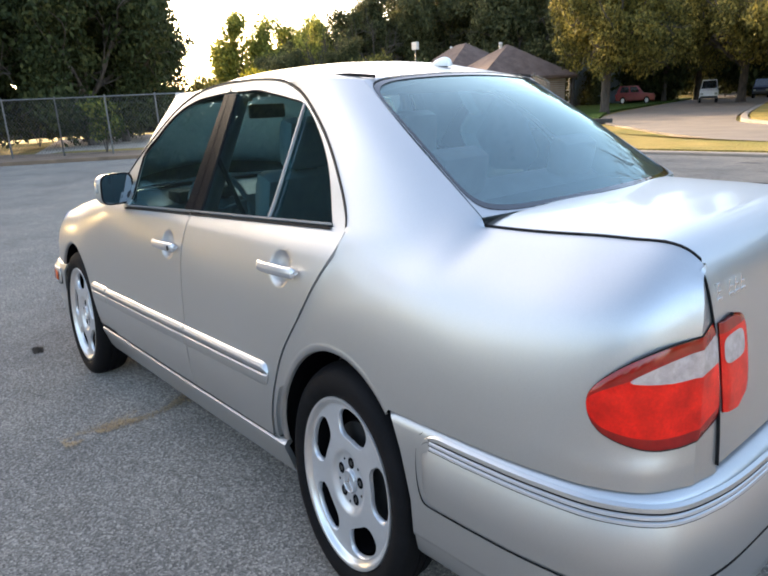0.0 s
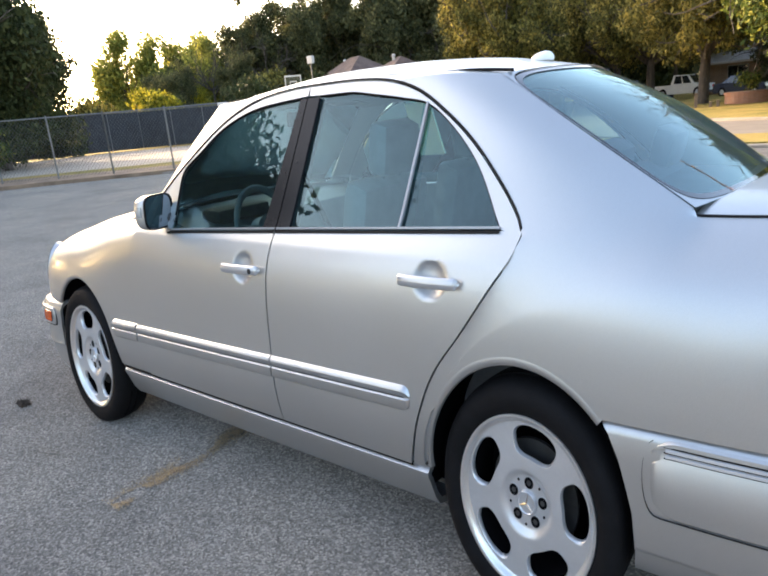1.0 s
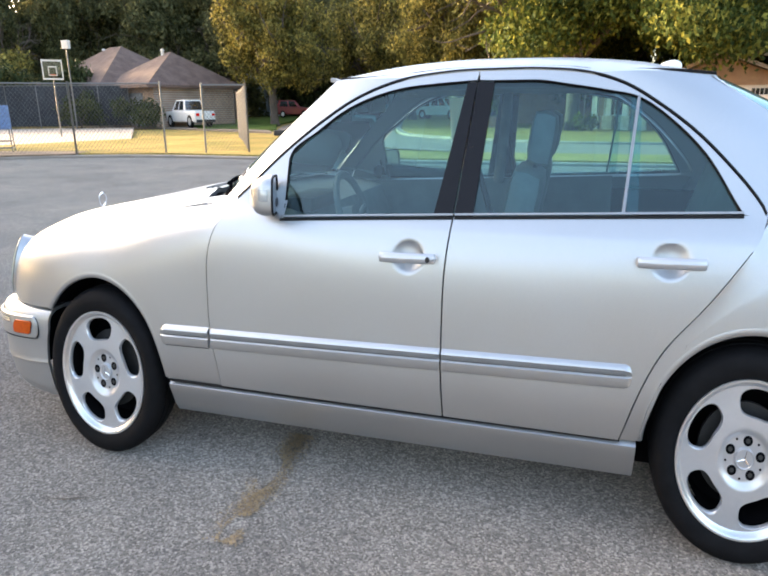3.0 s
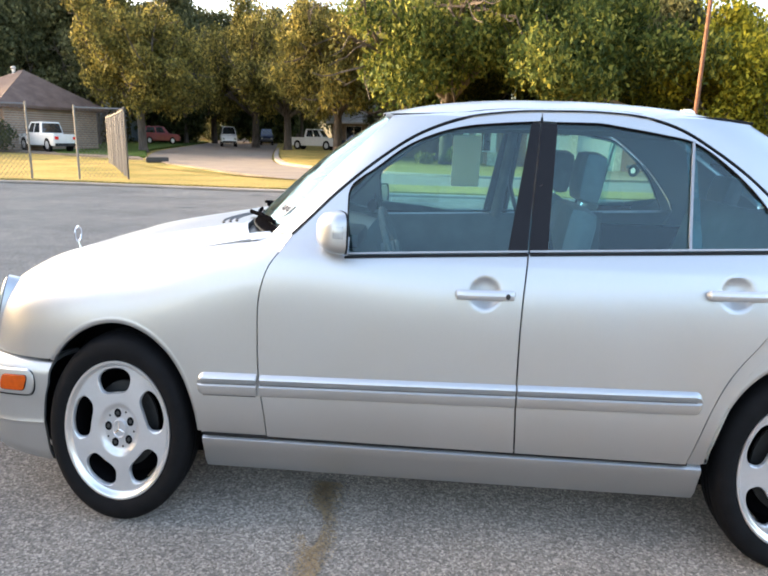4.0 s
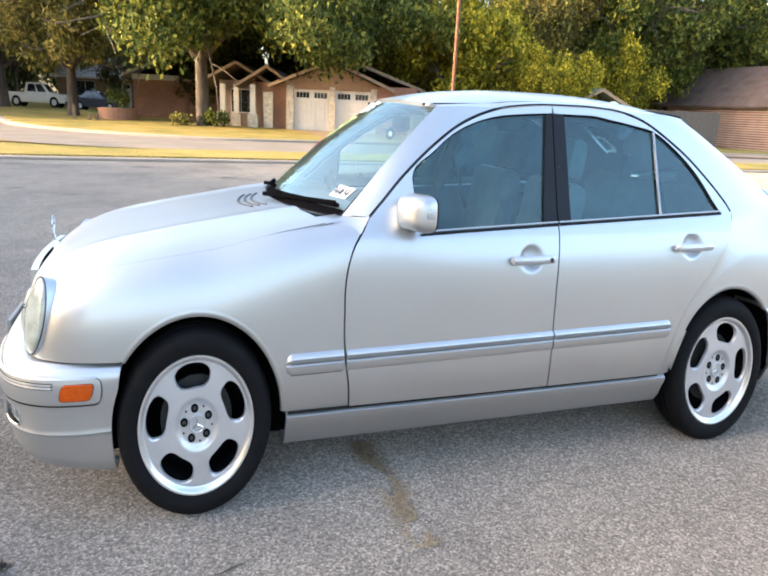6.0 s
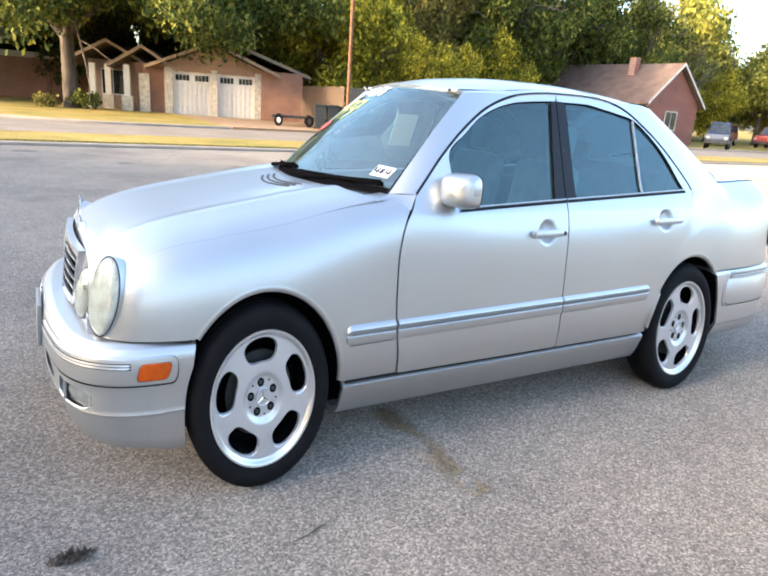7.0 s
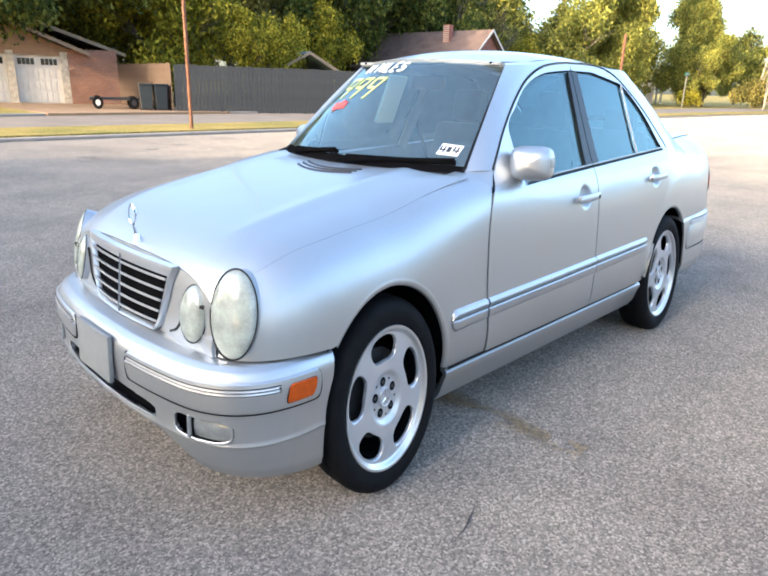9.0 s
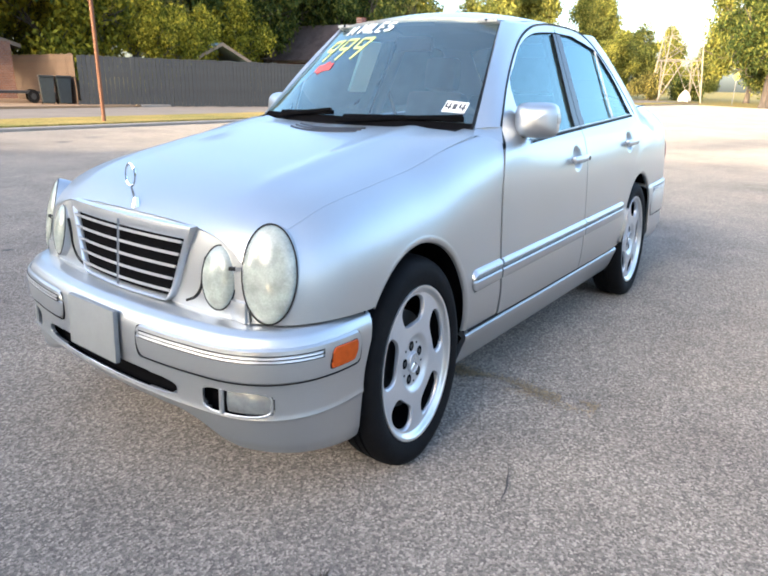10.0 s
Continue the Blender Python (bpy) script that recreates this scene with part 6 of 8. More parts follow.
        return [(y, h), (y - w, h), (y - w - lean, h + t), (y - lean, h + t)]
    decal("inspection_sticker", [bar(-0.545, 0.092, 0.095, 0.058)], PAPER, 0.004, "white inspection sticker with dark figures")
    for y, t in ((-0.548, "4"), (-0.606, "4")):
        decal("sticker_figure", [bar(y - 0.018, 0.104, 0.006, 0.034), bar(y - 0.002, 0.114, 0.027, 0.006), bar(y - 0.002, 0.114, 0.006, 0.024)], INK, 0.0055, "dark figure 4")
    decal("sticker_emblem", [bar(-0.582, 0.108, 0.016, 0.026)], INK, 0.0055, "dark emblem")
    return on_screen, decal


def build_sheet(car):
    """A sheet of paper fixed inside the far front window."""
    def fn(u, w, d=0.024):
        x, z = 0.005 + 0.175 * u, 1.085 + 0.245 * w
        return (x, side(x, z) - d - 0.003 * math.sin(5 * u), z)
    a, fa = grid(fn, 6, 6)
    b, fb = grid(lambda u, w: fn(u, w, 0.026), 6, 6)
    v, f = weld([(a, fa), (b, [q[::-1] for q in fb])])
    car_mesh("window_sheet", v, f, THIN_PAPER, car, "pale paper sheet fixed inside a window", keep=True)


build_sheet(car)
build_front(car)
build_bumpers(car)
build_arch_lips(car)
build_sides(car)
windscreen_at = build_shell(car)
for hx_ in (-HX, HX):
    for sg_ in (1, -1):
        build_wheel(car, hx_, sg_)
on_screen, decal = build_cabin(car, windscreen_at)


# ---- trees ----
LEAVES = {
    "dark": leaf_material("dark_oak_leaves", (0.028, 0.038, 0.016), (0.055, 0.070, 0.028), (0.100, 0.108, 0.042), 0.15),
    # dusk and haze are paled for far trees, with haze put into the colour
    "dusk": leaf_material("haze_paled_olive_leaves", (0.055, 0.062, 0.032), (0.105, 0.112, 0.055), (0.19, 0.18, 0.08), 0.3),
    "green": leaf_material("green_leaves", (0.030, 0.050, 0.014), (0.090, 0.120, 0.030), (0.30, 0.29, 0.060), 0.32),
    # gold and yellow: dark and bright ends paint crown shadow and sunlit leaf
    "gold": leaf_material("olive_brown_leaves", (0.060, 0.060, 0.022), (0.17, 0.155, 0.046), (0.40, 0.33, 0.09), 0.3),
    "haze": leaf_material("haze_paled_yellow_green_leaves", (0.11, 0.13, 0.036), (0.25, 0.26, 0.06), (0.45, 0.42, 0.09), 0.36),
    "yellow": leaf_material("yellow_green_leaves", (0.075, 0.090, 0.014), (0.30, 0.28, 0.032), (0.66, 0.54, 0.055), 0.36),
}


def leaf_cloud(rng, clumps, per, size, droop=0.0):
    """Leaves as small bent cards, thick in the clumps and thinning to their edges."""
    v, f = [], []
    for c, r in clumps:
        n = max(8, int(per * (r / 1.2) ** 1.6))
        d = rng.normal(size=(n, 3))
        d /= np.linalg.norm(d, axis=1)[:, None]
        rad = r * rng.random(n)[:, None] ** 0.42 * (0.75 + 0.4 * rng.random((n, 1)))
        p = np.array(c) + d * rad * np.array([1, 1, 0.78])
        p[:, 2] -= droop * rng.random(n) * r
        e1 = rng.normal(size=(n, 3))
        e1 /= np.linalg.norm(e1, axis=1)[:, None]
        e2 = np.cross(e1, rng.normal(size=(n, 3)))
        e2 /= np.linalg.norm(e2, axis=1)[:, None]
        s = size * (0.6 + 0.8 * rng.random((n, 1)))
        k = len(v)
        quad = np.stack([p - e1 * s, p + e2 * s * 0.5 + d * s * 0.2, p + e1 * s, p - e2 * s * 0.5], 1).reshape(-1, 3)
        v.extend(quad)
        f.extend([(k + 4 * i, k + 4 * i + 1, k + 4 * i + 2, k + 4 * i + 3) for i in range(n)])
    return np.array(v), f


def make_tree(kind, seed, height, spread, trunk_h, label, per=120, size=0.2, n_limb=9, stem=0.28, narrow=False, bare=False, clump=1.3, most=90, droop=0.0, lean=(0, 0)):
    rng = np.random.default_rng(seed)
    tree = thing("tree", label, "tree")
    bm = bmesh.new()
    tips = []

    def limb(a, direction, length, r, depth):
        a, d = Vector(a), Vector(direction).normalized()
        steps = 4
        for i in range(steps):
            d = (d + Vector(rng.normal(size=3)) * 0.16 + Vector((0, 0, 0.05))).normalized()
            b = a + d * length / steps
            rod(bm, a, b, r * (1 - 0.5 * i / steps), r * (1 - 0.5 * (i + 1) / steps), 7 if depth < 2 else 5, False)
            a = b
            if depth < 2 and i >= 1:
                for _ in range(2 if depth == 0 else 1):
                    q = (d + Vector(rng.normal(size=3)) * 0.75).normalized()
                    limb(a, q, length * 0.55, r * 0.42, depth + 1)
            if depth >= 1 or i == steps - 1:
                tips.append(np.array(a[:]))
    rod(bm, (0, 0, -0.3), (0.05, 0, 0.25), stem * 1.5, stem * 1.1, 10, False)
    rod(bm, (0.05, 0, 0.25), (0.1, 0.05, trunk_h), stem * 1.1, stem * 0.85, 10, False)
    if narrow:
        rod(bm, (0.1, 0.05, trunk_h), (0, 0, height * 0.92), stem * 0.85, 0.05, 8, False)
        for i in range(n_limb * 2):
            z = trunk_h + (height * 0.9 - trunk_h) * i / (n_limb * 2)
            a = rng.random() * 6.28
            k = spread * (1.0 - 0.75 * i / (n_limb * 2))
            limb((0, 0, z), (math.cos(a), math.sin(a), 0.25), k, stem * 0.25, 1)
    else:
        for i in range(n_limb):
            a = 2 * math.pi * (i + 0.6 * rng.random()) / n_limb
            up = 0.35 + 1.1 * rng.random()
            limb((0.1, 0.05, trunk_h * (0.85 + 0.2 * rng.random())), (math.cos(a), math.sin(a), up), spread * (0.75 + 0.3 * rng.random()), stem * 0.5, 0)
    part("trunk", bm, BARK, tree, "rough grey-brown trunk and limbs", smooth=True, angle=60)
    if bare:
        return tree
    tips = np.array(tips)
    top = tips[:, 2].max()
    tips[:, 2] = trunk_h + (tips[:, 2] - trunk_h) * (height - 0.8 - trunk_h) / max(top - trunk_h, 0.1)
    tips[:, 0] += lean[0]
    tips[:, 1] += lean[1]
    if droop:
        reach = np.hypot(tips[:, 0], tips[:, 1])
        tips[:, 2] = np.maximum(tips[:, 2] - droop * np.maximum(0, reach - 5.0), trunk_h + 1.1 - 0.07 * reach + rng.random(len(tips)))
    keep = rng.permutation(len(tips))[:most]
    clumps = [(tips[i] + rng.normal(size=3) * 0.3, clump * (0.55 + 0.7 * rng.random())) for i in keep]
    v, f = leaf_cloud(rng, clumps, per * 1.8, size * 0.72, 0.35)
    me = mesh_of("crown", tall(v), f, LEAVES[kind])
    child(new("crown", me), tree, "leafy crown with gaps")
    return tree


def plant(src, spots, label=None, group="trees round the lot"):
    """The first spot takes the tree itself, the others take copies, turned and sized."""
    for i, (x, y, s, turn) in enumerate(spots):
        m = pose(x, y, gz(y) * K, 0, 0, turn) @ Matrix.Diagonal((s, s, s, 1))
        if i == 0:
            src.matrix_basis = m
            tagged(src, group=group)
        else:
            copy_thing(src, m)


# Copies at negative y are out of view, added to shade the lot.
plant(make_tree("dark", 11, 12.5, 5.0, 2.6, "tall dark oak tree against the light", 210, 0.21, 10, clump=1.5), [(-40.5, 5.0, 1.0, 0), (-47, 13.5, 0.95, 70), (-41, -16, 1.0, 140), (-45, -34, 1.0, 200), (-49, 7, 1.0, 300)])
# Here too copies at negative y are unseen, added for shade and window reflections.
plant(make_tree("dark", 12, 11.5, 4.6, 2.2, "dense dark tree beside the court", 210, 0.20, 9, clump=1.5), [(-39.5, 11.5, 1.0, 0), (-9, 112, 1.1, 50), (-19, 122, 1.2, 120), (-29, 124, 1.2, 190), (-40, -6, 1.05, 90), (-43, -25, 1.05, 180), (-43, -44, 1.0, 260), (-49, -3, 1.05, 20), (-49, -18, 1.05, 50), (-21, -13, 1.15, 0), (-46, 16.0, 0.9, 120), (-53, 19, 0.9, 200), (-42, 14.5, 0.8, 30)])
plant(make_tree("dusk", 13, 16, 5.6, 3.0, "tall olive tree behind the houses, haze in its leaf colour", 190, 0.27, 10, clump=1.8), [(-60, 66, 1.0, 0), (-52, 74, 1.08, 60), (-44, 80, 1.1, 130), (-66, 60, 0.74, 200), (-48, 66, 1.0, 250), (-36, 84, 1.1, 300), (-40, 68, 0.95, 10), (11, 58, 0.85, 90), (20, 62, 0.9, 160), (-6, 74, 0.85, 30), (-22, 96, 1.0, 220), (-56, 88, 1.2, 40), (-30, 104, 1.1, 80), (-44, 118, 1.2, 120), (-62, 63, 0.9, 200), (-66, 57, 0.85, 20), (-78, 84, 1.1, 70), (-84, 98, 1.2, 150), (-82, 114, 1.2, 250), (-64, 42.5, 0.45, 70), (-61, 50, 0.5, 10), (-70, 47, 0.5, 150)])
plant(make_tree("green", 14, 11, 5.4, 2.6, "broad green tree on the corner lawn", 230, 0.20, 10, 0.42, clump=1.45), [(6.5, 54, 1.02, 120), (31, 50, 1.15, 40), (60, 62, 0.9, 200), (74, 7, 1.05, 310), (45, 50, 1.3, 10), (54, 48, 1.2, 80), (38, 47, 1.2, 150)])
plant(make_tree("green", 31, 13.0, 9.4, 3.5, "huge spreading oak on the corner lawn", 190, 0.21, 16, 0.45, clump=1.7, most=230, droop=0.22, lean=(-3.9, 0.6)), [(0.3, 43.2, 1.0, 200)])
plant(make_tree("gold", 15, 12.5, 5.6, 2.8, "large olive-brown live oak beside the street", 200, 0.22, 10, 0.40, clump=1.5), [(-9.2, 52, 0.98, 0), (-17, 66, 1.08, 80), (-27.3, 53, 0.95, 160), (27, 46, 0.95, 240), (-23, 74, 1.1, 300), (40, 61, 1.2, 20), (57, 62, 1.2, 200), (67, 53, 0.95, 60), (-14, 84, 1.1, 100), (-34, 90, 1.05, 210)])
plant(make_tree("yellow", 16, 8.5, 3.6, 1.6, "yellow-green tree with low sunlight put into its leaf colour", 210, 0.18, 9, 0.22, clump=1.25), [(15.5, 46, 0.95, 0), (23.5, 36, 0.72, 60), (19.5, 41, 1.2, 110), (37, 52, 1.25, 170), (88, 50, 1.25, 280), (97, 44, 1.25, 30), (52, 60, 1.3, 140), (33, 44, 1.0, 10), (-66, 46.5, 0.75, 70), (71, 47, 0.9, 250), (52, 65, 1.6, 100), (62, 57, 1.55, 10)])
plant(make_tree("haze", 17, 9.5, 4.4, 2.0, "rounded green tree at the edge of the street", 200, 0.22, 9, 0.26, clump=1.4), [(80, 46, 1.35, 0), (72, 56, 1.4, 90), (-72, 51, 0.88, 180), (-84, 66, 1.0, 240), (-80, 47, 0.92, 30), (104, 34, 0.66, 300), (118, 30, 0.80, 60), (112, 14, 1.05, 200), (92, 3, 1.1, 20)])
plant(make_tree("haze", 18, 15, 4.6, 3.0, "tall pine with a ragged crown, haze in its leaf colour", 200, 0.24, 9, 0.26, True, clump=1.9), [(106, 37.6, 0.9, 0), (88, 41, 1.15, 70), (118, 58, 0.9, 140), (132, 46, 1.0, 30), (100, 66, 0.75, 200), (126, 70, 1.0, 260), (146, 42, 0.75, 310), (140, 26, 0.62, 90)])
plant(make_tree("dark", 19, 11, 3.2, 4.5, "leafless slender tree against the sky", n_limb=7, stem=0.16, bare=True), [(-31.5, 61, 1.15, 0), (-62, 56, 1.0, 90), (-66, 50, 0.9, 140), (66, 47, 0.85, 50), (12, -30, 1.0, 20), (6, -34, 1.1, 100)])
# Out of view: added to be mirrored and to darken the car's flank.
plant(make_tree("dark", 20, 10, 5.0, 2.2, "dark tree added out of view behind the lot", 150, 0.24, 9, clump=1.6), [(-20, -46, 0.5, 0), (20, -30, 1.25, 40), (11, -34, 1.2, 110), (29, -26, 1.25, 190), (37, -21, 1.2, 250), (-6, -52, 0.5, 70), (9, -50, 0.6, 150), (24, -54, 1.1, 220), (40, -56, 1.0, 280), (58, -54, 1.1, 320), (-32, -52, 0.6, 30)], group="trees behind the lot")


def shrub(name, label, x, y, r, h, kind, seed, z=None):
    rng = np.random.default_rng(seed)
    ob = thing(name, label, "shrub", x, y, gz(y) if z is None else z)
    clumps = [(np.array([(rng.random() - 0.5) * r * 1.3, (rng.random() - 0.5) * r * 1.3, h * (0.25 + 0.55 * rng.random())]), 0.42 * r) for _ in range(12)]
    v, f = leaf_cloud(rng, clumps, 300, 0.10 * max(1.0, r / 1.6) ** 0.75)
    v[:, 2] = np.maximum(v[:, 2], 0.0)
    child(new("foliage", mesh_of("foliage", tall(v), f, LEAVES[kind])), ob)
    bm = bmesh.new()
    for k in range(5):
        a = k * 1.256
        rod(bm, (0, 0, -0.05), (0.3 * r * math.cos(a), 0.3 * r * math.sin(a), h * 0.6), 0.025, 0.01, 5)
    part("stem", bm, BARK, ob)
    return ob


shrub("shrub", "green shrub at the foot of the corner tree", 1.0, 42.2, 1.0, 0.8, "green", 1)
shrub("shrub", "dry pale shrub beside the tree", -1.2, 42.4, 0.9, 0.6, "gold", 2)
shrub("planter_bush", "green bush growing in the brick planter", -5.6, 48.2, 0.9, 1.0, "green", 3, 0.8)
shrub("shrub", "dark evergreen beside the brick house", -0.6, 53.6, 1.2, 3.6, "dark", 4)
shrub("shrub", "clipped round bush before the court fence", -41.5, 43.5, 2.0, 2.6, "dark", 5)
shrub("shrub", "long clipped hedge before the brown-roofed house", -36.5, 45.5, 2.4, 1.8, "dark", 6)
shrub("shrub", "low yellow bush under the street sign", 97, 33, 2.2, 1.6, "yellow", 7)
shrub("shrub", "wild bush between the tower legs", 99, 25.5, 3.0, 3.0, "gold", 8)
shrub("shrub", "wild bush beside the tower", 104, 21, 3.0, 2.2, "green", 9)
shrub("shrub", "tangled vine on the fence", -28.6, 8.6, 1.1, 2.2, "green", 10)
for i, (x, y, h, k) in enumerate(((-57, 24, 3.4, "dark"), (-60, 38, 4.5, "yellow"), (-63, 31, 4.0, "gold"), (-52, 44, 5.0, "dark"), (-47, 49, 5.0, "dark"), (-68, 46, 6, "dark"), (-56.5, 49.5, 6, "gold"))):
    shrub("thicket", "overgrown thicket behind the court", x, y, 3.6, h, k, 20 + i)


for i, (x, y) in enumerate(((-41, 90), (-33, 97), (-80, 138), (-66, 146), (-52, 142), (-38, 152), (-22, 146), (-8, 140), (-95, 120), (-48, 128), (-34, 134))):
    shrub("thicket", "far thicket closing the street's end", x, y, 9.0, 9.0, "dark", 40 + i)


for i, (x, y) in enumerate(((-43, 3), (-44, 9.5), (-48, 15), (-43, -4))):
    shrub("thicket", "dark underwood beneath the oaks", x, y, 4.0, 4.0, "dark", 60 + i)


weed = thing("leaf_clump", "small flat clump of dry leaves on the asphalt", "leaf litter", -2.24, -1.05, 0.0)
rng = np.random.default_rng(77)
wv, wf = [], []
for i in range(260):
    a, d = rng.random() * 6.283, rng.random() ** 0.7 * 0.055
    p = np.array([d * math.cos(a) * 1.5, d * math.sin(a) * 0.7, 0.002])
    t = p + np.array([rng.normal() * 0.014, rng.normal() * 0.014, 0.008 + 0.016 * rng.random()])
    w = np.array([rng.normal(), rng.normal(), 0]) * 0.0035
    k = len(wv)
    wv += [p - w, p + w, t]
    wf.append((k, k + 1, k + 2))
child(new("foliage", mesh_of("foliage", tall(np.array(wv)), wf, BARK)), weed)


# ---- fences ----
GALV = plain("galvanised_steel", (0.20, 0.195, 0.185), 0.45, 0.6, 0.15, 20)
WIRE = plain("wire_mesh", (0.13, 0.125, 0.12), 0.5, 0.6, 0.1, 20)
SCREEN = plain("dark_wind_screen", (0.030, 0.033, 0.038), 0.85, 0, 0.3, 1.5)
BOARD = plain("weathered_boards", (0.085, 0.055, 0.037), 0.85, 0, 0.25, 3, bump=0.3)
GREY_BOARD = plain("grey_painted_boards", (0.032, 0.036, 0.041), 0.85, 0, 0.2, 2, bump=0.2)


def chain_fence(label, line, height, gap=3.0, screen=False, z=None):
    fence = thing("chain_link_fence", label, "fence")
    pts = [np.array(p) for p in line]
    bm_r, bm_w = bmesh.new(), bmesh.new()
    for a, b in zip(pts, pts[1:]):
        n = max(1, round(np.linalg.norm(b - a) / gap))
        for i in range(n + 1):
            p = a + (b - a) * i / n
            z0 = gz(p[1]) if z is None else z
            bm = bmesh.new()
            rod(bm, (*p, z0 - 0.2), (*p, z0 + height + 0.06), 0.038, 0.038, 8)
            part("post", bm, GALV, fence)
        za, zb = (gz(a[1]), gz(b[1])) if z is None else (z, z)
        rod(bm_r, (*a, za + height), (*b, zb + height), 0.024, 0.024, 6)
        L = np.linalg.norm(b - a)
        if screen:
            d = (b - a) / L
            w = np.array([-d[1], d[0]]) * 0.012
            for s in (1, -1):
                q = [(*(a + w * s), za + 0.08), (*(b + w * s), zb + 0.08), (*(b + w * s), zb + height - 0.04), (*(a + w * s), za + height - 0.04)]
                bm_w.faces.new([bm_w.verts.new(v) for v in (q if s > 0 else q[::-1])])
        else:
            step = 0.14
            k = int(L / step)
            for s in (1, -1):
                for i in range(-int(height / step), k + int(height / step)):
                    x0, x1 = i * step, i * step + height * s
                    lo, hi = sorted((x0, x1))
                    t0, t1 = 0.0, 1.0
                    if lo < 0 or hi > L:
                        cl = [min(max(v, 0), L) for v in (x0, x1)]
                        if cl[0] == cl[1]:
                            continue
                        t0, t1 = (cl[0] - x0) / (x1 - x0), (cl[1] - x0) / (x1 - x0)
                        x0, x1 = cl
                    p0, p1 = a + (b - a) * x0 / L, a + (b - a) * x1 / L
                    rod(bm_w, (*p0, za + 0.03 + t0 * (height - 0.05)), (*p1, za + 0.03 + t1 * (height - 0.05)), 0.004, 0.004, 3, False)
    part("top_rail", bm_r, GALV, fence)
    w = part("wind_screen" if screen else "wire_mesh", bm_w, SCREEN if screen else WIRE, fence)
    tagged(w, "dark cloth wind screen" if screen else "diamond wire mesh", kind="stuff")
    return fence


chain_fence("grey chain-link fence along the lot", [(-34.5, -8), (-31.5, 1.0), (-28.0, 6.5), (-23.6, 11.5), (-19.6, 14.8), (-17.3, 16.3), (-14.3, 17.6)], 1.9, 2.6)
chain_fence("chain-link fence returning from the gate corner", [(-12.8, 18.0), (-11.3, 18.6), (-13.6, 22.5), (-15.8, 26.2), (-18.4, 30.4)], 1.85, 1.9)
chain_fence("tall court fence hung with dark wind screen", [(-58.5, -4), (-58, 14), (-56.5, 33), (-48.5, 42.5), (-39, 47)], 2.75, 3.0, True)


def board_fence(label, a, b, height, mat, width=0.14, z=0.1):
    fence = thing("board_fence", label, "fence")
    a, b = np.array(a), np.array(b)
    L = np.linalg.norm(b - a)
    d = (b - a) / L
    ang = math.degrees(math.atan2(d[1], d[0]))
    r = random.Random(int(L * 100))
    n = int(L / (width + 0.012))
    bm = bmesh.new()
    box(bm, -width / 2, width / 2, -0.011, 0.011, -0.05, height)
    first = part("board", bm, mat, fence)
    for i in range(n):
        p = a + d * (i + 0.5) * L / n
        ob = first if i == 0 else new("board", first.data)
        ob.parent = fence
        ob.matrix_basis = pose(p[0], p[1], (z + r.uniform(-0.02, 0.015)) * K, 0, 0, ang + r.uniform(-1.5, 1.5))
    bm = bmesh.new()
    for h in (0.35, height - 0.3):
        q = np.array([-d[1], d[0]]) * 0.04
        rod(bm, (*(a + q), z + h), (*(b + q), z + h), 0.03, 0.03, 4)
    part("fence_rail", bm, mat, fence)
    return fence


board_fence("weathered brown board fence beside the brick house", (14.3, 38.6), (13.5, 30.1), 1.85, BOARD)
board_fence("dark grey board fence along the yard", (13.6, 30.0), (27.4, 25.1), 1.8, GREY_BOARD, 0.2)


# ---- houses ----
BRICK = brick_material("red_brown_brick", (0.32, 0.13, 0.065), (0.24, 0.095, 0.05))
BRICK_TAN = brick_material("tan_brick", (0.33, 0.21, 0.135), (0.26, 0.165, 0.11))
BRICK_RED = brick_material("red_brick", (0.27, 0.065, 0.035), (0.21, 0.05, 0.03))
STONE = plain("pale_rubble_stone", (0.50, 0.44, 0.35), 0.9, 0, 0.3, 4, bump=0.6)
WHITE_PAINT = plain("white_painted_door", (0.60, 0.56, 0.50), 0.55, 0, 0.06, 3)
FASCIA = plain("painted_fascia", (0.28, 0.195, 0.125), 0.7, 0, 0.12, 4)
SIDING = plain("tan_gable_siding", (0.27, 0.165, 0.095), 0.85, 0, 0.12, 3, bump=0.2)
PALE_WALL = plain("cream_wall", (0.55, 0.47, 0.38), 0.85, 0, 0.1, 2)
BLUE_WALL = plain("blue_grey_siding", (0.28, 0.33, 0.38), 0.8, 0, 0.1, 3)
ROOF_BROWN = shingle_material("brown_shingles", (0.115, 0.075, 0.06), (0.19, 0.13, 0.105))
ROOF_TAN = shingle_material("tan_shingles", (0.17, 0.125, 0.09), (0.28, 0.205, 0.145))
ROOF_BLUE = shingle_material("blue_grey_shingles", (0.14, 0.165, 0.19), (0.22, 0.25, 0.28))
ROOF_WHITE = shingle_material("pale_shingles", (0.45, 0.42, 0.38), (0.6, 0.56, 0.5))
PANE = plain("dark_window_pane", (0.02, 0.024, 0.028), 0.06, 0, 0.2, 3, coat=0.6)


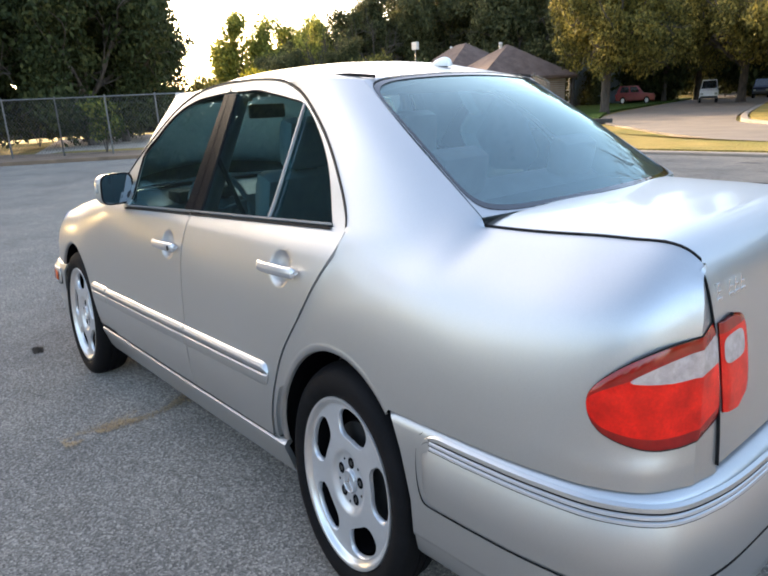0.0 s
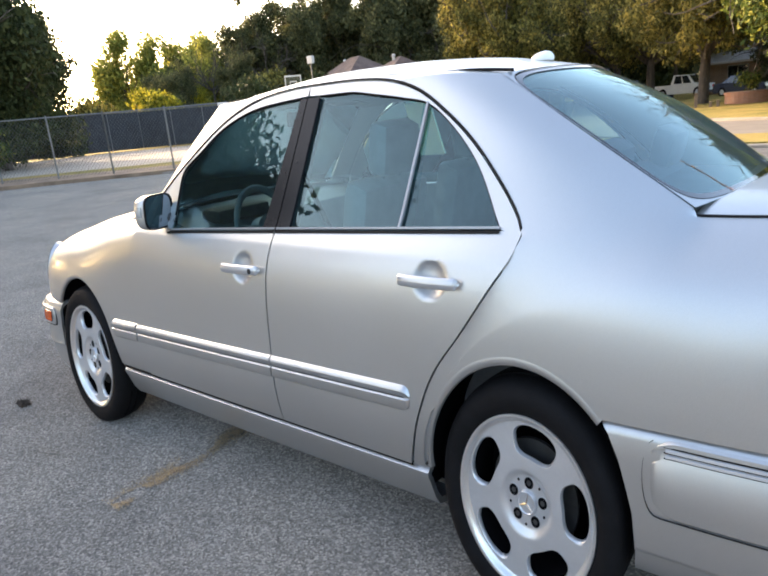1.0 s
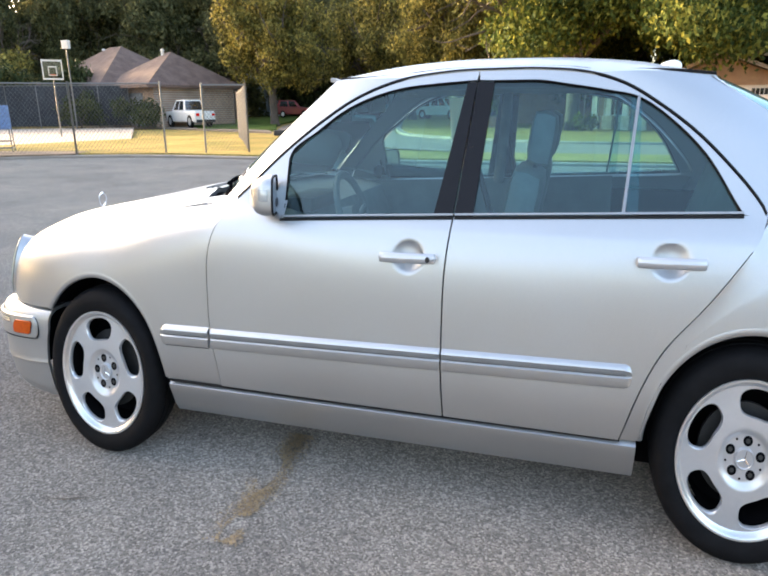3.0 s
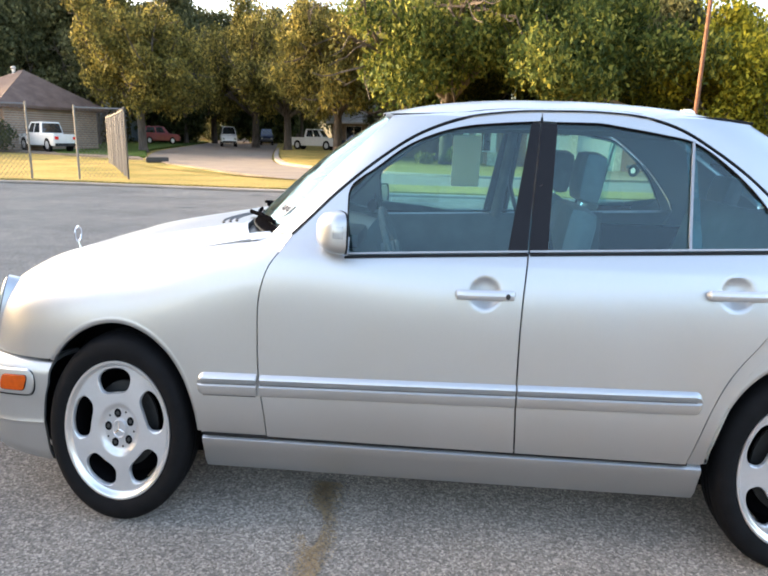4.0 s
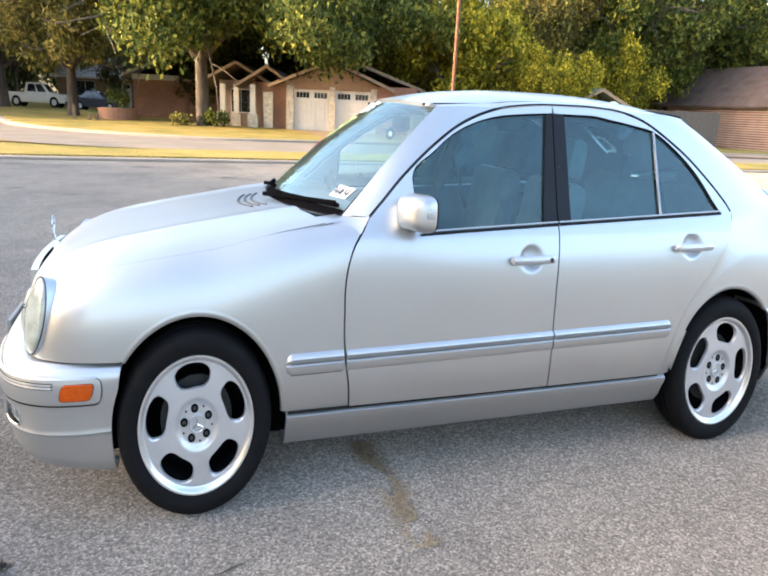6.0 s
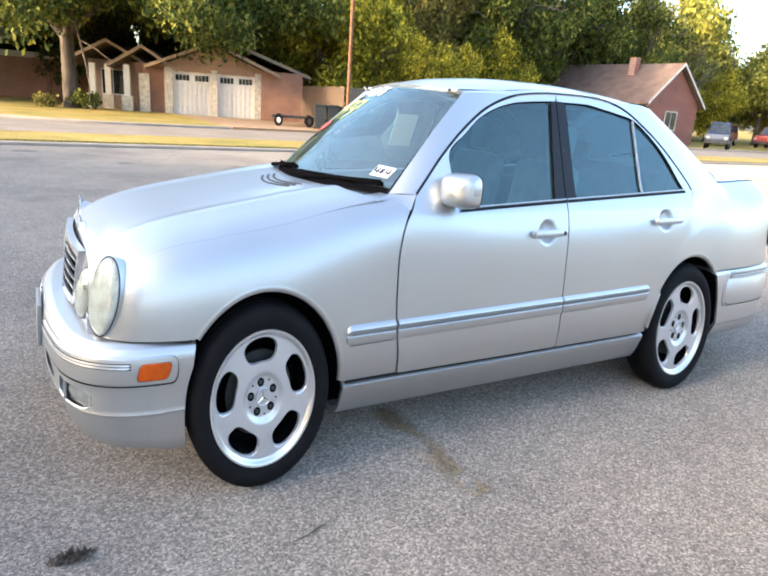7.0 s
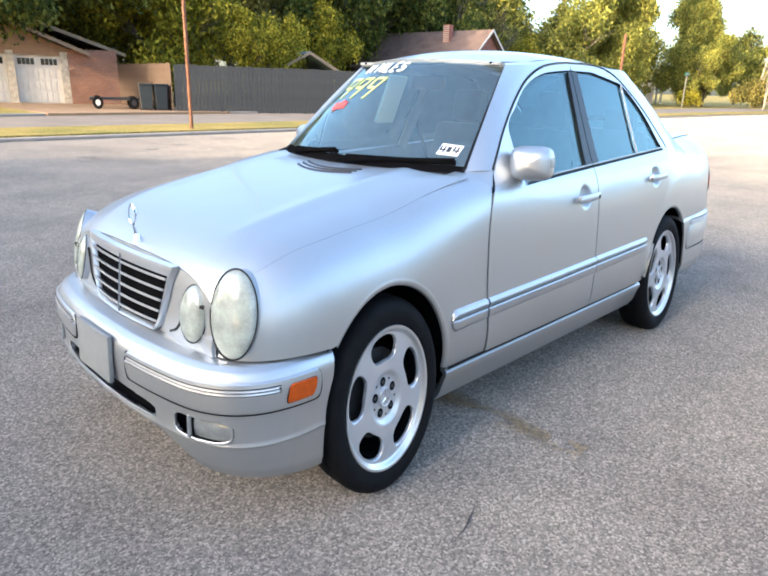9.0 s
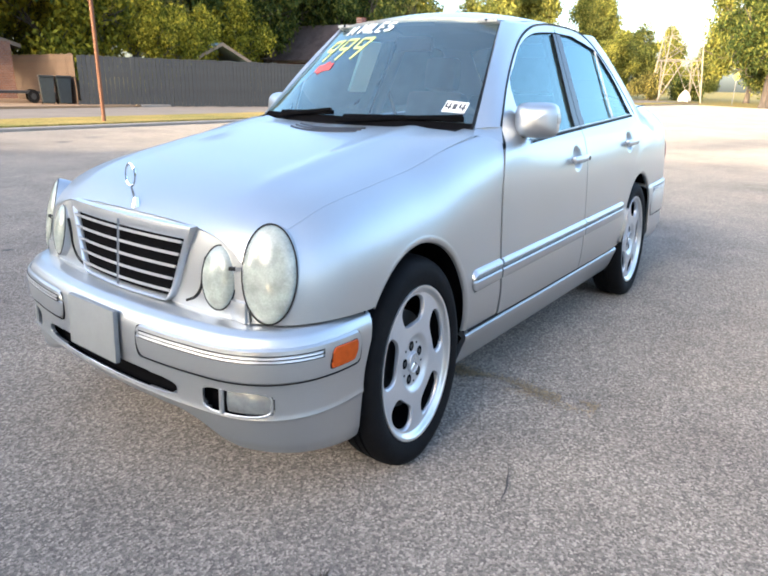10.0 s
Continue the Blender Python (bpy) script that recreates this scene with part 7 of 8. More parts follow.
def roof_slab(bm, corners, t=0.14):
    """A flat roof plane given by its four upper corners, with thickness."""
    up = [bm.verts.new(c) for c in corners]
    dn = [bm.verts.new((c[0], c[1], c[2] - t)) for c in corners]
    n = len(up)
    bm.faces.new(up)
    bm.faces.new(dn[::-1])
    for i in range(n):
        j = (i + 1) % n
        bm.faces.new((up[j], up[i], dn[i], dn[j]))
    bmesh.ops.recalc_face_normals(bm, faces=bm.faces)


def wall_box(house, x0, x1, y0, y1, h, mat, name="wall", z0=-0.3):
    bm = bmesh.new()
    box(bm, x0, x1, y0, y1, z0, h)
    return part(name, bm, mat, house)


def gable_roof(house, x0, x1, y0, y1, eave, peak, mat, across=True, over=0.45, xp=None, fascia=FASCIA):
    """Two slopes; across: the ridge runs along y, and the gable faces the street."""
    sl = []
    if across:
        xp = (x0 + x1) / 2 if xp is None else xp
        for xa, s in ((x0 - over, -1), (x1 + over, 1)):
            k = (peak - eave) / (xp - x0 if s < 0 else x1 - xp)
            ze = eave - k * over
            sl.append([(xa, y0 - over, ze), (xp, y0 - over, peak), (xp, y1 + over, peak), (xa, y1 + over, ze)])
    else:
        yp = (y0 + y1) / 2
        k = (peak - eave) / (yp - y0)
        for ya, s in ((y0 - over, -1), (y1 + over, 1)):
            sl.append([(x0 - over, ya, eave - k * over), (x1 + over, ya, eave - k * over), (x1 + over, yp, peak), (x0 - over, yp, peak)])
    for c in sl:
        bm = bmesh.new()
        roof_slab(bm, [(p[0], p[1], p[2] + 0.16) for p in c])
        part("roof", bm, mat, house, "shingled roof slope")
        bm = bmesh.new()
        if across:
            a, b = Vector(c[0]), Vector(c[1])
        else:
            a, b = Vector(c[0]), Vector(c[1])
        o = Vector((0, -0.025, 0))
        q = [a + o, b + o, b + o + Vector((0, 0, 0.17)), a + o + Vector((0, 0, 0.17))]
        vs = [bm.verts.new(p) for p in q] + [bm.verts.new(p + Vector((0, 0.05, 0))) for p in q]
        for ix in ((0, 1, 2, 3), (7, 6, 5, 4), (0, 4, 5, 1), (1, 5, 6, 2), (2, 6, 7, 3), (3, 7, 4, 0)):
            bm.faces.new([vs[i] for i in ix])
        part("fascia", bm, fascia, house)


def gable_wall(house, x0, x1, y, eave, peak, mat, xp=None, name="gable"):
    xp = (x0 + x1) / 2 if xp is None else xp
    bm = bmesh.new()
    prism(bm, [(x0, eave - 0.05), (x1, eave - 0.05), (xp, peak)], y, y + 0.2)
    bmesh.ops.recalc_face_normals(bm, faces=bm.faces)
    return part(name, bm, mat, house)


def window(house, x0, x1, z0, z1, y, bars=1):
    win = new("window")
    win.parent = house
    bm = bmesh.new()
    for a, b, c, d in ((x0 - 0.06, x1 + 0.06, z0 - 0.06, z0), (x0 - 0.06, x1 + 0.06, z1, z1 + 0.06), (x0 - 0.06, x0, z0, z1), (x1, x1 + 0.06, z0, z1)):
        box(bm, a, b, y - 0.05, y + 0.02, c, d)
    for k in range(bars):
        xm = x0 + (x1 - x0) * (k + 1) / (bars + 1)
        box(bm, xm - 0.02, xm + 0.02, y - 0.04, y + 0.01, z0, z1)
    part("window_frame", bm, WHITE_PAINT, win)
    bm = bmesh.new()
    box(bm, x0, x1, y - 0.015, y + 0.01, z0, z1)
    part("pane", bm, PANE, win)


def garage_door(house, x0, x1, h, y):
    door = new("garage_door")
    door.parent = house
    tagged(door, "white panelled garage door with small top panes")
    bm = bmesh.new()
    box(bm, x0, x1, y, y + 0.05, -0.02, h)
    cols, rows = 8, 4
    for i in range(cols):
        for j in range(rows - 1):
            a = x0 + (x1 - x0) * (i + 0.14) / cols
            b = x0 + (x1 - x0) * (i + 0.86) / cols
            c, d = h * (j + 0.10) / rows, h * (j + 0.90) / rows
            box(bm, a, b, y - 0.03, y + 0.01, c, d, 0.012)
    part("door_leaf", bm, WHITE_PAINT, door)
    for s in (0.07, 0.57):
        for k in range(4):
            bm = bmesh.new()
            a = x0 + (x1 - x0) * (s + 0.092 * k)
            box(bm, a, a + (x1 - x0) * 0.078, y - 0.012, y + 0.01, h * 0.80, h * 0.93)
            part("door_pane", bm, PANE, door)


# brick house with the double garage
hb = thing("brick_house", "brown brick house with a tan roof and two white garage doors", "house", 6.0, 42.2, 0.1, -16.5)
wall_box(hb, -0.1, 0.42, 0, 0.6, 2.3, STONE, "stone_pier")
wall_box(hb, 2.92, 3.33, 0, 0.6, 2.3, STONE, "stone_pier")
wall_box(hb, 5.83, 6.25, 0, 0.6, 2.3, STONE, "stone_pier")
wall_box(hb, 0.42, 5.83, 0.02, 0.6, 2.5, SIDING, "lintel", 2.14)
garage_door(hb, 0.42, 2.92, 2.14, 0.18)
garage_door(hb, 3.33, 5.83, 2.14, 0.18)
wall_box(hb, 0.0, 6.2, 0.62, 7, 2.4, DARK, "garage_inside")
wall_box(hb, 6.26, 9.1, -0.05, 8, 2.45, BRICK, "wall")
gable_wall(hb, -0.6, 6.8, 0.03, 2.35, 3.45, SIDING, 3.1)
gable_roof(hb, -0.8, 7.0, 0, 8, 2.3, 3.5, ROOF_TAN, True, 0.5, 3.1)
gable_roof(hb, 2.2, 9.2, 1.2, 9, 2.35, 3.55, ROOF_TAN, True, 0.55, 4.6)
wall_box(hb, -5.5, -0.1, 3.2, 9, 2.5, BRICK_TAN, "wall")
wall_box(hb, -2.0, -0.15, 0.6, 3.3, 2.4, BRICK, "wall")
gable_roof(hb, -3.2, 0.2, 0.5, 8, 2.3, 3.1, ROOF_TAN, True, 0.5)
gable_roof(hb, -6.2, -1.6, 1.8, 9.5, 2.35, 3.3, ROOF_TAN, True, 0.5)
for x, y in ((-2.5, 0.3), (-3.9, 1.5), (-4.9, 1.6)):
    wall_box(hb, x - 0.18, x + 0.18, y - 0.18, y + 0.18, 2.25, WHITE_PAINT, "porch_post")
    wall_box(hb, x - 0.34, x + 0.34, y - 0.34, y + 0.34, 0.75, STONE, "stone_base")
wall_box(hb, -1.75, -1.1, 0.2, 0.6, 1.9, STONE, "stone_pier")
window(hb, -4.6, -3.2, 0.8, 2.0, 3.17)
bm = bmesh.new()
box(bm, 7.0, 7.75, 8.6, 9.4, 2.5, 4.9)
box(bm, 6.95, 7.8, 8.55, 9.45, 4.7, 4.85)
part("chimney", bm, BRICK_RED, hb, "red brick chimney")
bm = bmesh.new()
rod(bm, (7.38, 9, 4.9), (7.38, 9, 5.3), 0.18, 0.14, 10)
part("flue", bm, WHITE_PAINT, hb)

ha = thing("brick_house", "brown brick house with a blue-grey roof", "house", -4.9, 55.3, 0.25, -4)
wall_box(ha, 0, 5.2, 0, 12, 2.5, BRICK, "wall")
gable_wall(ha, -0.2, 9.2, 0.05, 2.5, 4.1, DARK)
wall_box(ha, 5.2, 9.0, 0.3, 12, 2.5, BRICK, "wall")
bm = bmesh.new()
box(bm, -0.05, 5.3, -0.08, 0.02, 2.3, 2.62)
part("white_band", bm, WHITE_PAINT, ha)
gable_roof(ha, -0.2, 9.2, 0, 12, 2.6, 4.2, ROOF_BLUE, True, 0.6, fascia=WHITE_PAINT)
hc = thing("brick_house", "low brick house with a pale roof behind the driveway", "house", -14.5, 80, 0.5, -6)
wall_box(hc, 0, 12, 0, 9, 2.6, BRICK_TAN, "wall")
gable_roof(hc, 0, 12, 0, 9, 2.6, 4.6, ROOF_WHITE, False, 0.6, fascia=WHITE_PAINT)
window(hc, 2, 4, 0.9, 2.1, -0.02)
garage_door(hc, 6, 10.5, 2.1, -0.06)

# low house with a brown hipped roof behind the court
hd = thing("hip_roof_house", "low cream house with a brown hipped roof", "house", -53.7, 52.1, 0.2, -22)
wall_box(hd, 0, 11.5, 0, 10, 2.7, PALE_WALL, "wall")
wall_box(hd, 11.5, 19, 1.2, 10, 2.7, BRICK_TAN, "wall")
bm = bmesh.new()
box(bm, 12.2, 17.2, 1.12, 1.3, 0, 2.2)
part("garage_door", bm, plain("grey_door", (0.16, 0.17, 0.18), 0.6), hd)


def hip(house, x0, x1, y0, y1, eave, peak, mat, over=0.6):
    x0, x1, y0, y1 = x0 - over, x1 + over, y0 - over, y1 + over
    d = min((y1 - y0) / 2, (x1 - x0) / 2 - 0.3)
    ym = (y0 + y1) / 2
    a, b = (x0 + d, ym, peak), (x1 - d, ym, peak)
    for c in ([(x0, y0, eave), (x1, y0, eave), b, a], [(x1, y1, eave), (x0, y1, eave), a, b], [(x1, y0, eave), (x1, y1, eave), b], [(x0, y1, eave), (x0, y0, eave), a]):
        bm = bmesh.new()
        roof_slab(bm, c, 0.18)
        part("roof", bm, mat, house, "brown shingled roof slope")


hip(hd, 0, 13.2, -0.4, 10.4, 2.75, 5.8, ROOF_BROWN)
hip(hd, 11.4, 19, 0.9, 10.4, 2.7, 5.1, ROOF_BROWN)
for x, y, z in ((5.0, 4.6, 5.3), (14.8, 5.2, 4.9)):
    bm = bmesh.new()
    rod(bm, (x, y, z - 0.3), (x, y, z + 0.3), 0.16, 0.16, 10)
    rod(bm, (x, y, z + 0.3), (x, y, z + 0.42), 0.24, 0.1, 10)
    part("roof_vent", bm, WHITE_PAINT, hd)

he = thing("grey_house", "blue-grey sided house with a pale garage front", "house", -64.3, 88.7, 0.5, -30)
wall_box(he, 0, 14, 0, 9, 3.0, BLUE_WALL, "wall")
wall_box(he, 14, 22, -1, 9, 5.4, BLUE_WALL, "wall")
gable_roof(he, 0, 14, 0, 9, 3.0, 5.4, ROOF_BLUE, False, 0.6)
gable_roof(he, 14, 22, -1, 9, 5.4, 7.0, ROOF_BLUE, True, 0.5)
bm = bmesh.new()
box(bm, 15.4, 19.6, -1.1, -0.9, 2.4, 5.0)
part("pale_panel", bm, plain("pale_blue_panel", (0.50, 0.58, 0.68), 0.6), he, "pale blue wall panel")
window(he, 20.4, 21.4, 3.4, 4.8, -1.02, 0)

hr = thing("brick_gable_house", "red brick house whose gable has white fascia boards", "house", 46.0, 36.0, 0.1, 6)
wall_box(hr, 0, 8.4, 0, 13, 2.7, BRICK_RED, "wall")
gable_wall(hr, 0, 8.4, 0.0, 2.7, 5.1, BRICK_RED)
gable_roof(hr, 0, 8.4, 0, 13, 2.75, 5.2, ROOF_BROWN, True, 0.5, fascia=WHITE_PAINT)
wall_box(hr, 2.6, 3.3, 3.6, 4.3, 5.7, BRICK_RED, "chimney", 4.0)
window(hr, 3.2, 5.0, 0.9, 2.1, -0.02)
hw = thing("white_house", "small white house with a pale roof far off", "house", 82, 60, 0.2, 20)
wall_box(hw, 0, 11, 0, 8, 2.7, WHITE_PAINT, "wall")
gable_roof(hw, 0, 11, 0, 8, 2.7, 4.4, ROOF_WHITE, False, 0.5, fascia=WHITE_PAINT)
gable_roof(hw, 6, 10, -1.5, 4, 2.7, 4.2, ROOF_WHITE, True, 0.4, fascia=WHITE_PAINT)
hx2 = thing("brown_house", "low house with a brown roof and white gable far off", "house", 112, 45, 0.1, 35)
wall_box(hx2, 0, 12, 0, 8, 2.6, PALE_WALL, "wall")
gable_roof(hx2, 0, 12, 0, 8, 2.6, 4.4, ROOF_TAN, False, 0.5)
gable_wall(hx2, 1, 5, -1.8, 2.5, 3.8, WHITE_PAINT)
gable_roof(hx2, 1, 5, -1.7, 4, 2.5, 3.8, ROOF_TAN, True, 0.4, fascia=WHITE_PAINT)
for x in (1.2, 4.8):
    wall_box(hx2, x - 0.15, x + 0.15, -1.7, -1.4, 2.5, WHITE_PAINT, "porch_post")
shed = thing("garden_shed", "low shed with a pale green roof behind the fence", "shed", 24.2, 35.0, 0.1, -10)
wall_box(shed, 0, 4.2, 0, 3, 1.9, BOARD, "wall")
gable_roof(shed, 0, 4.2, 0, 3, 1.9, 2.7, plain("pale_green_roof", (0.30, 0.36, 0.34), 0.7), True, 0.4)


# ---- parked vehicles ----
GLASS_DARK = plain("dark_vehicle_glass", (0.02, 0.025, 0.03), 0.05, 0, 0.2, 3, coat=0.6)


def vehicle(name, label, category, paint, profile, cabin, length, width, x, y, turn, wheel_x, r=0.36, side_panes=((0.1, 0.46), (0.52, 0.9)), group="parked vehicles"):
    """profile, cabin: side outlines as (x, z); the cabin leans in towards its roof."""
    ob = thing(name, label, category, x, y, gz(y) - 0.05, turn, group)
    bm = bmesh.new()
    prism(bm, profile, -width / 2, width / 2)
    bmesh.ops.recalc_face_normals(bm, faces=bm.faces)
    bmesh.ops.bevel(bm, geom=[e for e in bm.edges if abs(abs(e.verts[0].co.y) - width / 2) < 1e-4 and abs(e.verts[0].co.y - e.verts[1].co.y) < 1e-4], offset=0.07, segments=3, affect="EDGES")
    part("body", bm, paint, ob, smooth=True, angle=50)
    zlo, zhi = min(z for _, z in cabin), max(z for _, z in cabin)
    lean = lambda z: width / 2 - 0.05 - 0.17 * (z - zlo) / (zhi - zlo)
    bm = bmesh.new()
    a = [bm.verts.new((px, -lean(pz), pz)) for px, pz in cabin]
    b = [bm.verts.new((px, lean(pz), pz)) for px, pz in cabin]
    bm.faces.new(a)
    bm.faces.new(b[::-1])
    for i in range(len(a)):
        j = (i + 1) % len(a)
        bm.faces.new((a[j], a[i], b[i], b[j]))
    bmesh.ops.recalc_face_normals(bm, faces=bm.faces)
    part("cabin", bm, paint, ob)
    x_at = lambda z, s: (cabin[0][0] + (cabin[1][0] - cabin[0][0]) * (z - zlo) / (zhi - zlo)) if s == 0 else (cabin[-1][0] + (cabin[-2][0] - cabin[-1][0]) * (z - zlo) / (zhi - zlo))
    z0, z1 = zlo + 0.1, zhi - 0.09
    for sg in (1, -1):
        for f0, f1 in side_panes:
            bm = bmesh.new()
            q = []
            for z, f in ((z0, f0), (z0, f1), (z1, f1), (z1, f0)):
                xa, xb = x_at(z, 0) + 0.06, x_at(z, 1) - 0.06
                q.append(Vector((xa + (xb - xa) * f, sg * (lean(z) + 0.012), z)))
            vs = [bm.verts.new(p) for p in q] + [bm.verts.new(p - Vector((0, sg * 0.03, 0))) for p in q]
            for ix in ((0, 1, 2, 3), (7, 6, 5, 4), (0, 4, 5, 1), (1, 5, 6, 2), (2, 6, 7, 3), (3, 7, 4, 0)):
                bm.faces.new([vs[i] for i in ix])
            bmesh.ops.recalc_face_normals(bm, faces=bm.faces)
            part("side_window", bm, GLASS_DARK, ob)
    for s in (0, 1):
        bm = bmesh.new()
        o = -0.02 if s == 0 else 0.02
        q = [Vector((x_at(z, s) + o, sg * (lean(z) - 0.07), z)) for z, sg in ((z0, -1), (z0, 1), (z1, 1), (z1, -1))]
        vs = [bm.verts.new(p) for p in q] + [bm.verts.new(p - Vector((o * 1.5, 0, 0))) for p in q]
        for ix in ((0, 1, 2, 3), (7, 6, 5, 4), (0, 4, 5, 1), (1, 5, 6, 2), (2, 6, 7, 3), (3, 7, 4, 0)):
            bm.faces.new([vs[i] for i in ix])
        bmesh.ops.recalc_face_normals(bm, faces=bm.faces)
        part("windscreen" if s == 0 else "rear_window", bm, GLASS_DARK, ob)
    for wx in wheel_x:
        for sg in (1, -1):
            wheel = new("wheel")
            wheel.parent = ob
            bm = bmesh.new()
            rod(bm, (wx, sg * (width / 2 - 0.2), r), (wx, sg * (width / 2 + 0.02), r), r, r, 20)
            part("tyre", bm, RUBBER, wheel)
            bm = bmesh.new()
            rod(bm, (wx, sg * (width / 2 - 0.1), r), (wx, sg * (width / 2 + 0.035), r), r * 0.62, r * 0.55, 16)
            part("rim", bm, ALLOY, wheel)
    xf, xb = min(p[0] for p in profile), max(p[0] for p in profile)
    for sg in (1, -1):
        for px, mat, nm, h in ((xf - 0.015, LENS, "headlamp", 0.72), (xb + 0.015, RED_LENS, "tail_lamp", 0.85)):
            bm = bmesh.new()
            box(bm, px - 0.03, px + 0.03, sg * (width / 2 - 0.36), sg * (width / 2 - 0.1), h - 0.08, h + 0.08, 0.01)
            part(nm, bm, mat, ob)
    bm = bmesh.new()
    box(bm, xf - 0.06, xf + 0.02, -width / 2 + 0.08, width / 2 - 0.08, 0.36, 0.54, 0.02)
    part("front_bumper", bm, BLACK, ob)
    bm = bmesh.new()
    box(bm, xb - 0.02, xb + 0.06, -width / 2 + 0.08, width / 2 - 0.08, 0.36, 0.54, 0.02)
    part("rear_bumper", bm, BLACK, ob)
    return ob


WHITE_CAR = plain("white_car_paint", (0.74, 0.74, 0.73), 0.3, 0, 0.05, 3, coat=0.6)
RED_CAR = plain("dark_red_car_paint", (0.22, 0.02, 0.022), 0.3, 0.2, 0.1, 3, coat=0.6)
BLUE_CAR = plain("dark_blue_car_paint", (0.025, 0.035, 0.07), 0.28, 0.2, 0.1, 3, coat=0.6)
PICKUP = [(-2.75, 0.38), (-2.78, 0.75), (-2.70, 1.02), (-1.35, 1.10), (2.75, 1.08), (2.78, 0.55), (2.7, 0.38)]
PICKUP_CAB = [(-1.45, 1.05), (-0.75, 1.78), (0.75, 1.80), (0.98, 1.05)]
SEDAN = [(-2.25, 0.28), (-2.3, 0.55), (-2.2, 0.74), (-1.0, 0.92), (1.35, 0.96), (2.2, 0.94), (2.28, 0.6), (2.2, 0.28)]
SEDAN_CAB = [(-0.95, 0.88), (-0.2, 1.40), (0.75, 1.41), (1.55, 0.92)]
SUV = [(-2.3, 0.35), (-2.35, 0.65), (-2.25, 0.95), (-1.0, 1.05), (2.2, 1.06), (2.28, 0.7), (2.2, 0.35)]
SUV_CAB = [(-1.0, 1.0), (-0.35, 1.70), (1.85, 1.72), (2.2, 1.0)]
VAN = [(-2.3, 0.35), (-2.35, 0.7), (-2.2, 1.0), (-1.4, 1.1), (2.3, 1.1), (2.35, 0.6), (2.3, 0.35)]
VAN_CAB = [(-1.75, 1.05), (-0.9, 1.85), (2.2, 1.88), (2.33, 1.05)]
vehicle("pickup_truck", "white pickup truck parked under the trees", "truck", WHITE_CAR, PICKUP, PICKUP_CAB, 5.6, 1.95, -14.8, 70, 172, (-1.75, 1.75), 0.42)
vehicle("pickup_truck", "white pickup truck beside the brown-roofed house", "truck", WHITE_CAR, PICKUP, PICKUP_CAB, 5.6, 1.95, -32.6, 46.8, -28, (-1.75, 1.75), 0.42)
vehicle("sedan", "dark blue sedan in the driveway", "car", BLUE_CAR, SEDAN, SEDAN_CAB, 4.6, 1.8, -9.0, 67, 170, (-1.4, 1.4), 0.33)
vehicle("van", "white van parked at the kerb", "van", WHITE_CAR, VAN, VAN_CAB, 4.7, 1.85, -26.8, 75, 112, (-1.45, 1.45), 0.36)
vehicle("sedan", "dark red car in front of the grey house", "car", RED_CAR, SUV, SUV_CAB, 4.6, 1.8, -36.5, 77, 206, (-1.4, 1.4), 0.36)
vehicle("sedan", "pale car far up the street", "car", WHITE_CAR, SEDAN, SEDAN_CAB, 4.6, 1.8, -40, 124, 108, (-1.4, 1.4), 0.33)
vehicle("sedan", "dark car far up the street", "car", BLUE_CAR, SUV, SUV_CAB, 4.6, 1.8, -25.5, 88, 106, (-1.4, 1.4), 0.36)
vehicle("sedan", "dark blue sedan parked by the far street", "car", BLUE_CAR, SEDAN, SEDAN_CAB, 4.6, 1.8, 54.5, 26.4, 40, (-1.4, 1.4), 0.33)
vehicle("suv", "dark red sport utility vehicle parked far off", "car", RED_CAR, SUV, SUV_CAB, 4.6, 1.85, 68, 37, 10, (-1.4, 1.4), 0.37)
vehicle("suv", "dark red sport utility vehicle beside another", "car", RED_CAR, SUV, SUV_CAB, 4.6, 1.85, 65, 40.5, 20, (-1.4, 1.4), 0.37)
vehicle("suv", "dark blue sport utility vehicle beside the red brick house", "car", BLUE_CAR, SUV, SUV_CAB, 4.6, 1.85, 50.5, 31.5, 30, (-1.4, 1.4), 0.37)

# ---- street furniture and yard things ----
WOOD_POLE = plain("weathered_pole", (0.16, 0.07, 0.035), 0.85, 0, 0.2, 6, bump=0.3)
BLUE_CLOTH = plain("faded_blue_cloth", (0.16, 0.24, 0.40), 0.8, 0, 0.15, 8)
GREEN_SIGN = plain("green_street_sign", (0.02, 0.22, 0.13), 0.4, 0, 0.08, 8)
STEEL_TOWER = plain("galvanised_tower_steel", (0.30, 0.265, 0.215), 0.6, 0.3, 0.1, 5)


def post(name, label, category, x, y, h, r, mat, r1=None):
    ob = thing(name, label, category, x, y, gz(y))
    bm = bmesh.new()
    rod(bm, (0, 0, -0.3), (0, 0, h), r, r1 or r, 12)
    part("shaft", bm, mat, ob, smooth=True)
    return ob


post("utility_pole", "slim brown pole standing in the grass verge", "pole", 7.9, 17.9, 11, 0.062, WOOD_POLE, 0.055)
post("utility_pole", "wooden utility pole by the far street", "pole", 57.5, 26.0, 5.2, 0.13, WOOD_POLE)
post("utility_pole", "pale utility pole behind the houses", "pole", 104, 71, 8.4, 0.18, WOOD_POLE)
pp = post("utility_pole", "utility pole with a crossarm far behind the court", "pole", -88, 52, 8.0, 0.14, WOOD_POLE)
bm = bmesh.new()
box(bm, -1.0, 1.0, -0.06, 0.06, 7.3, 7.45)
part("crossarm", bm, WOOD_POLE, pp)

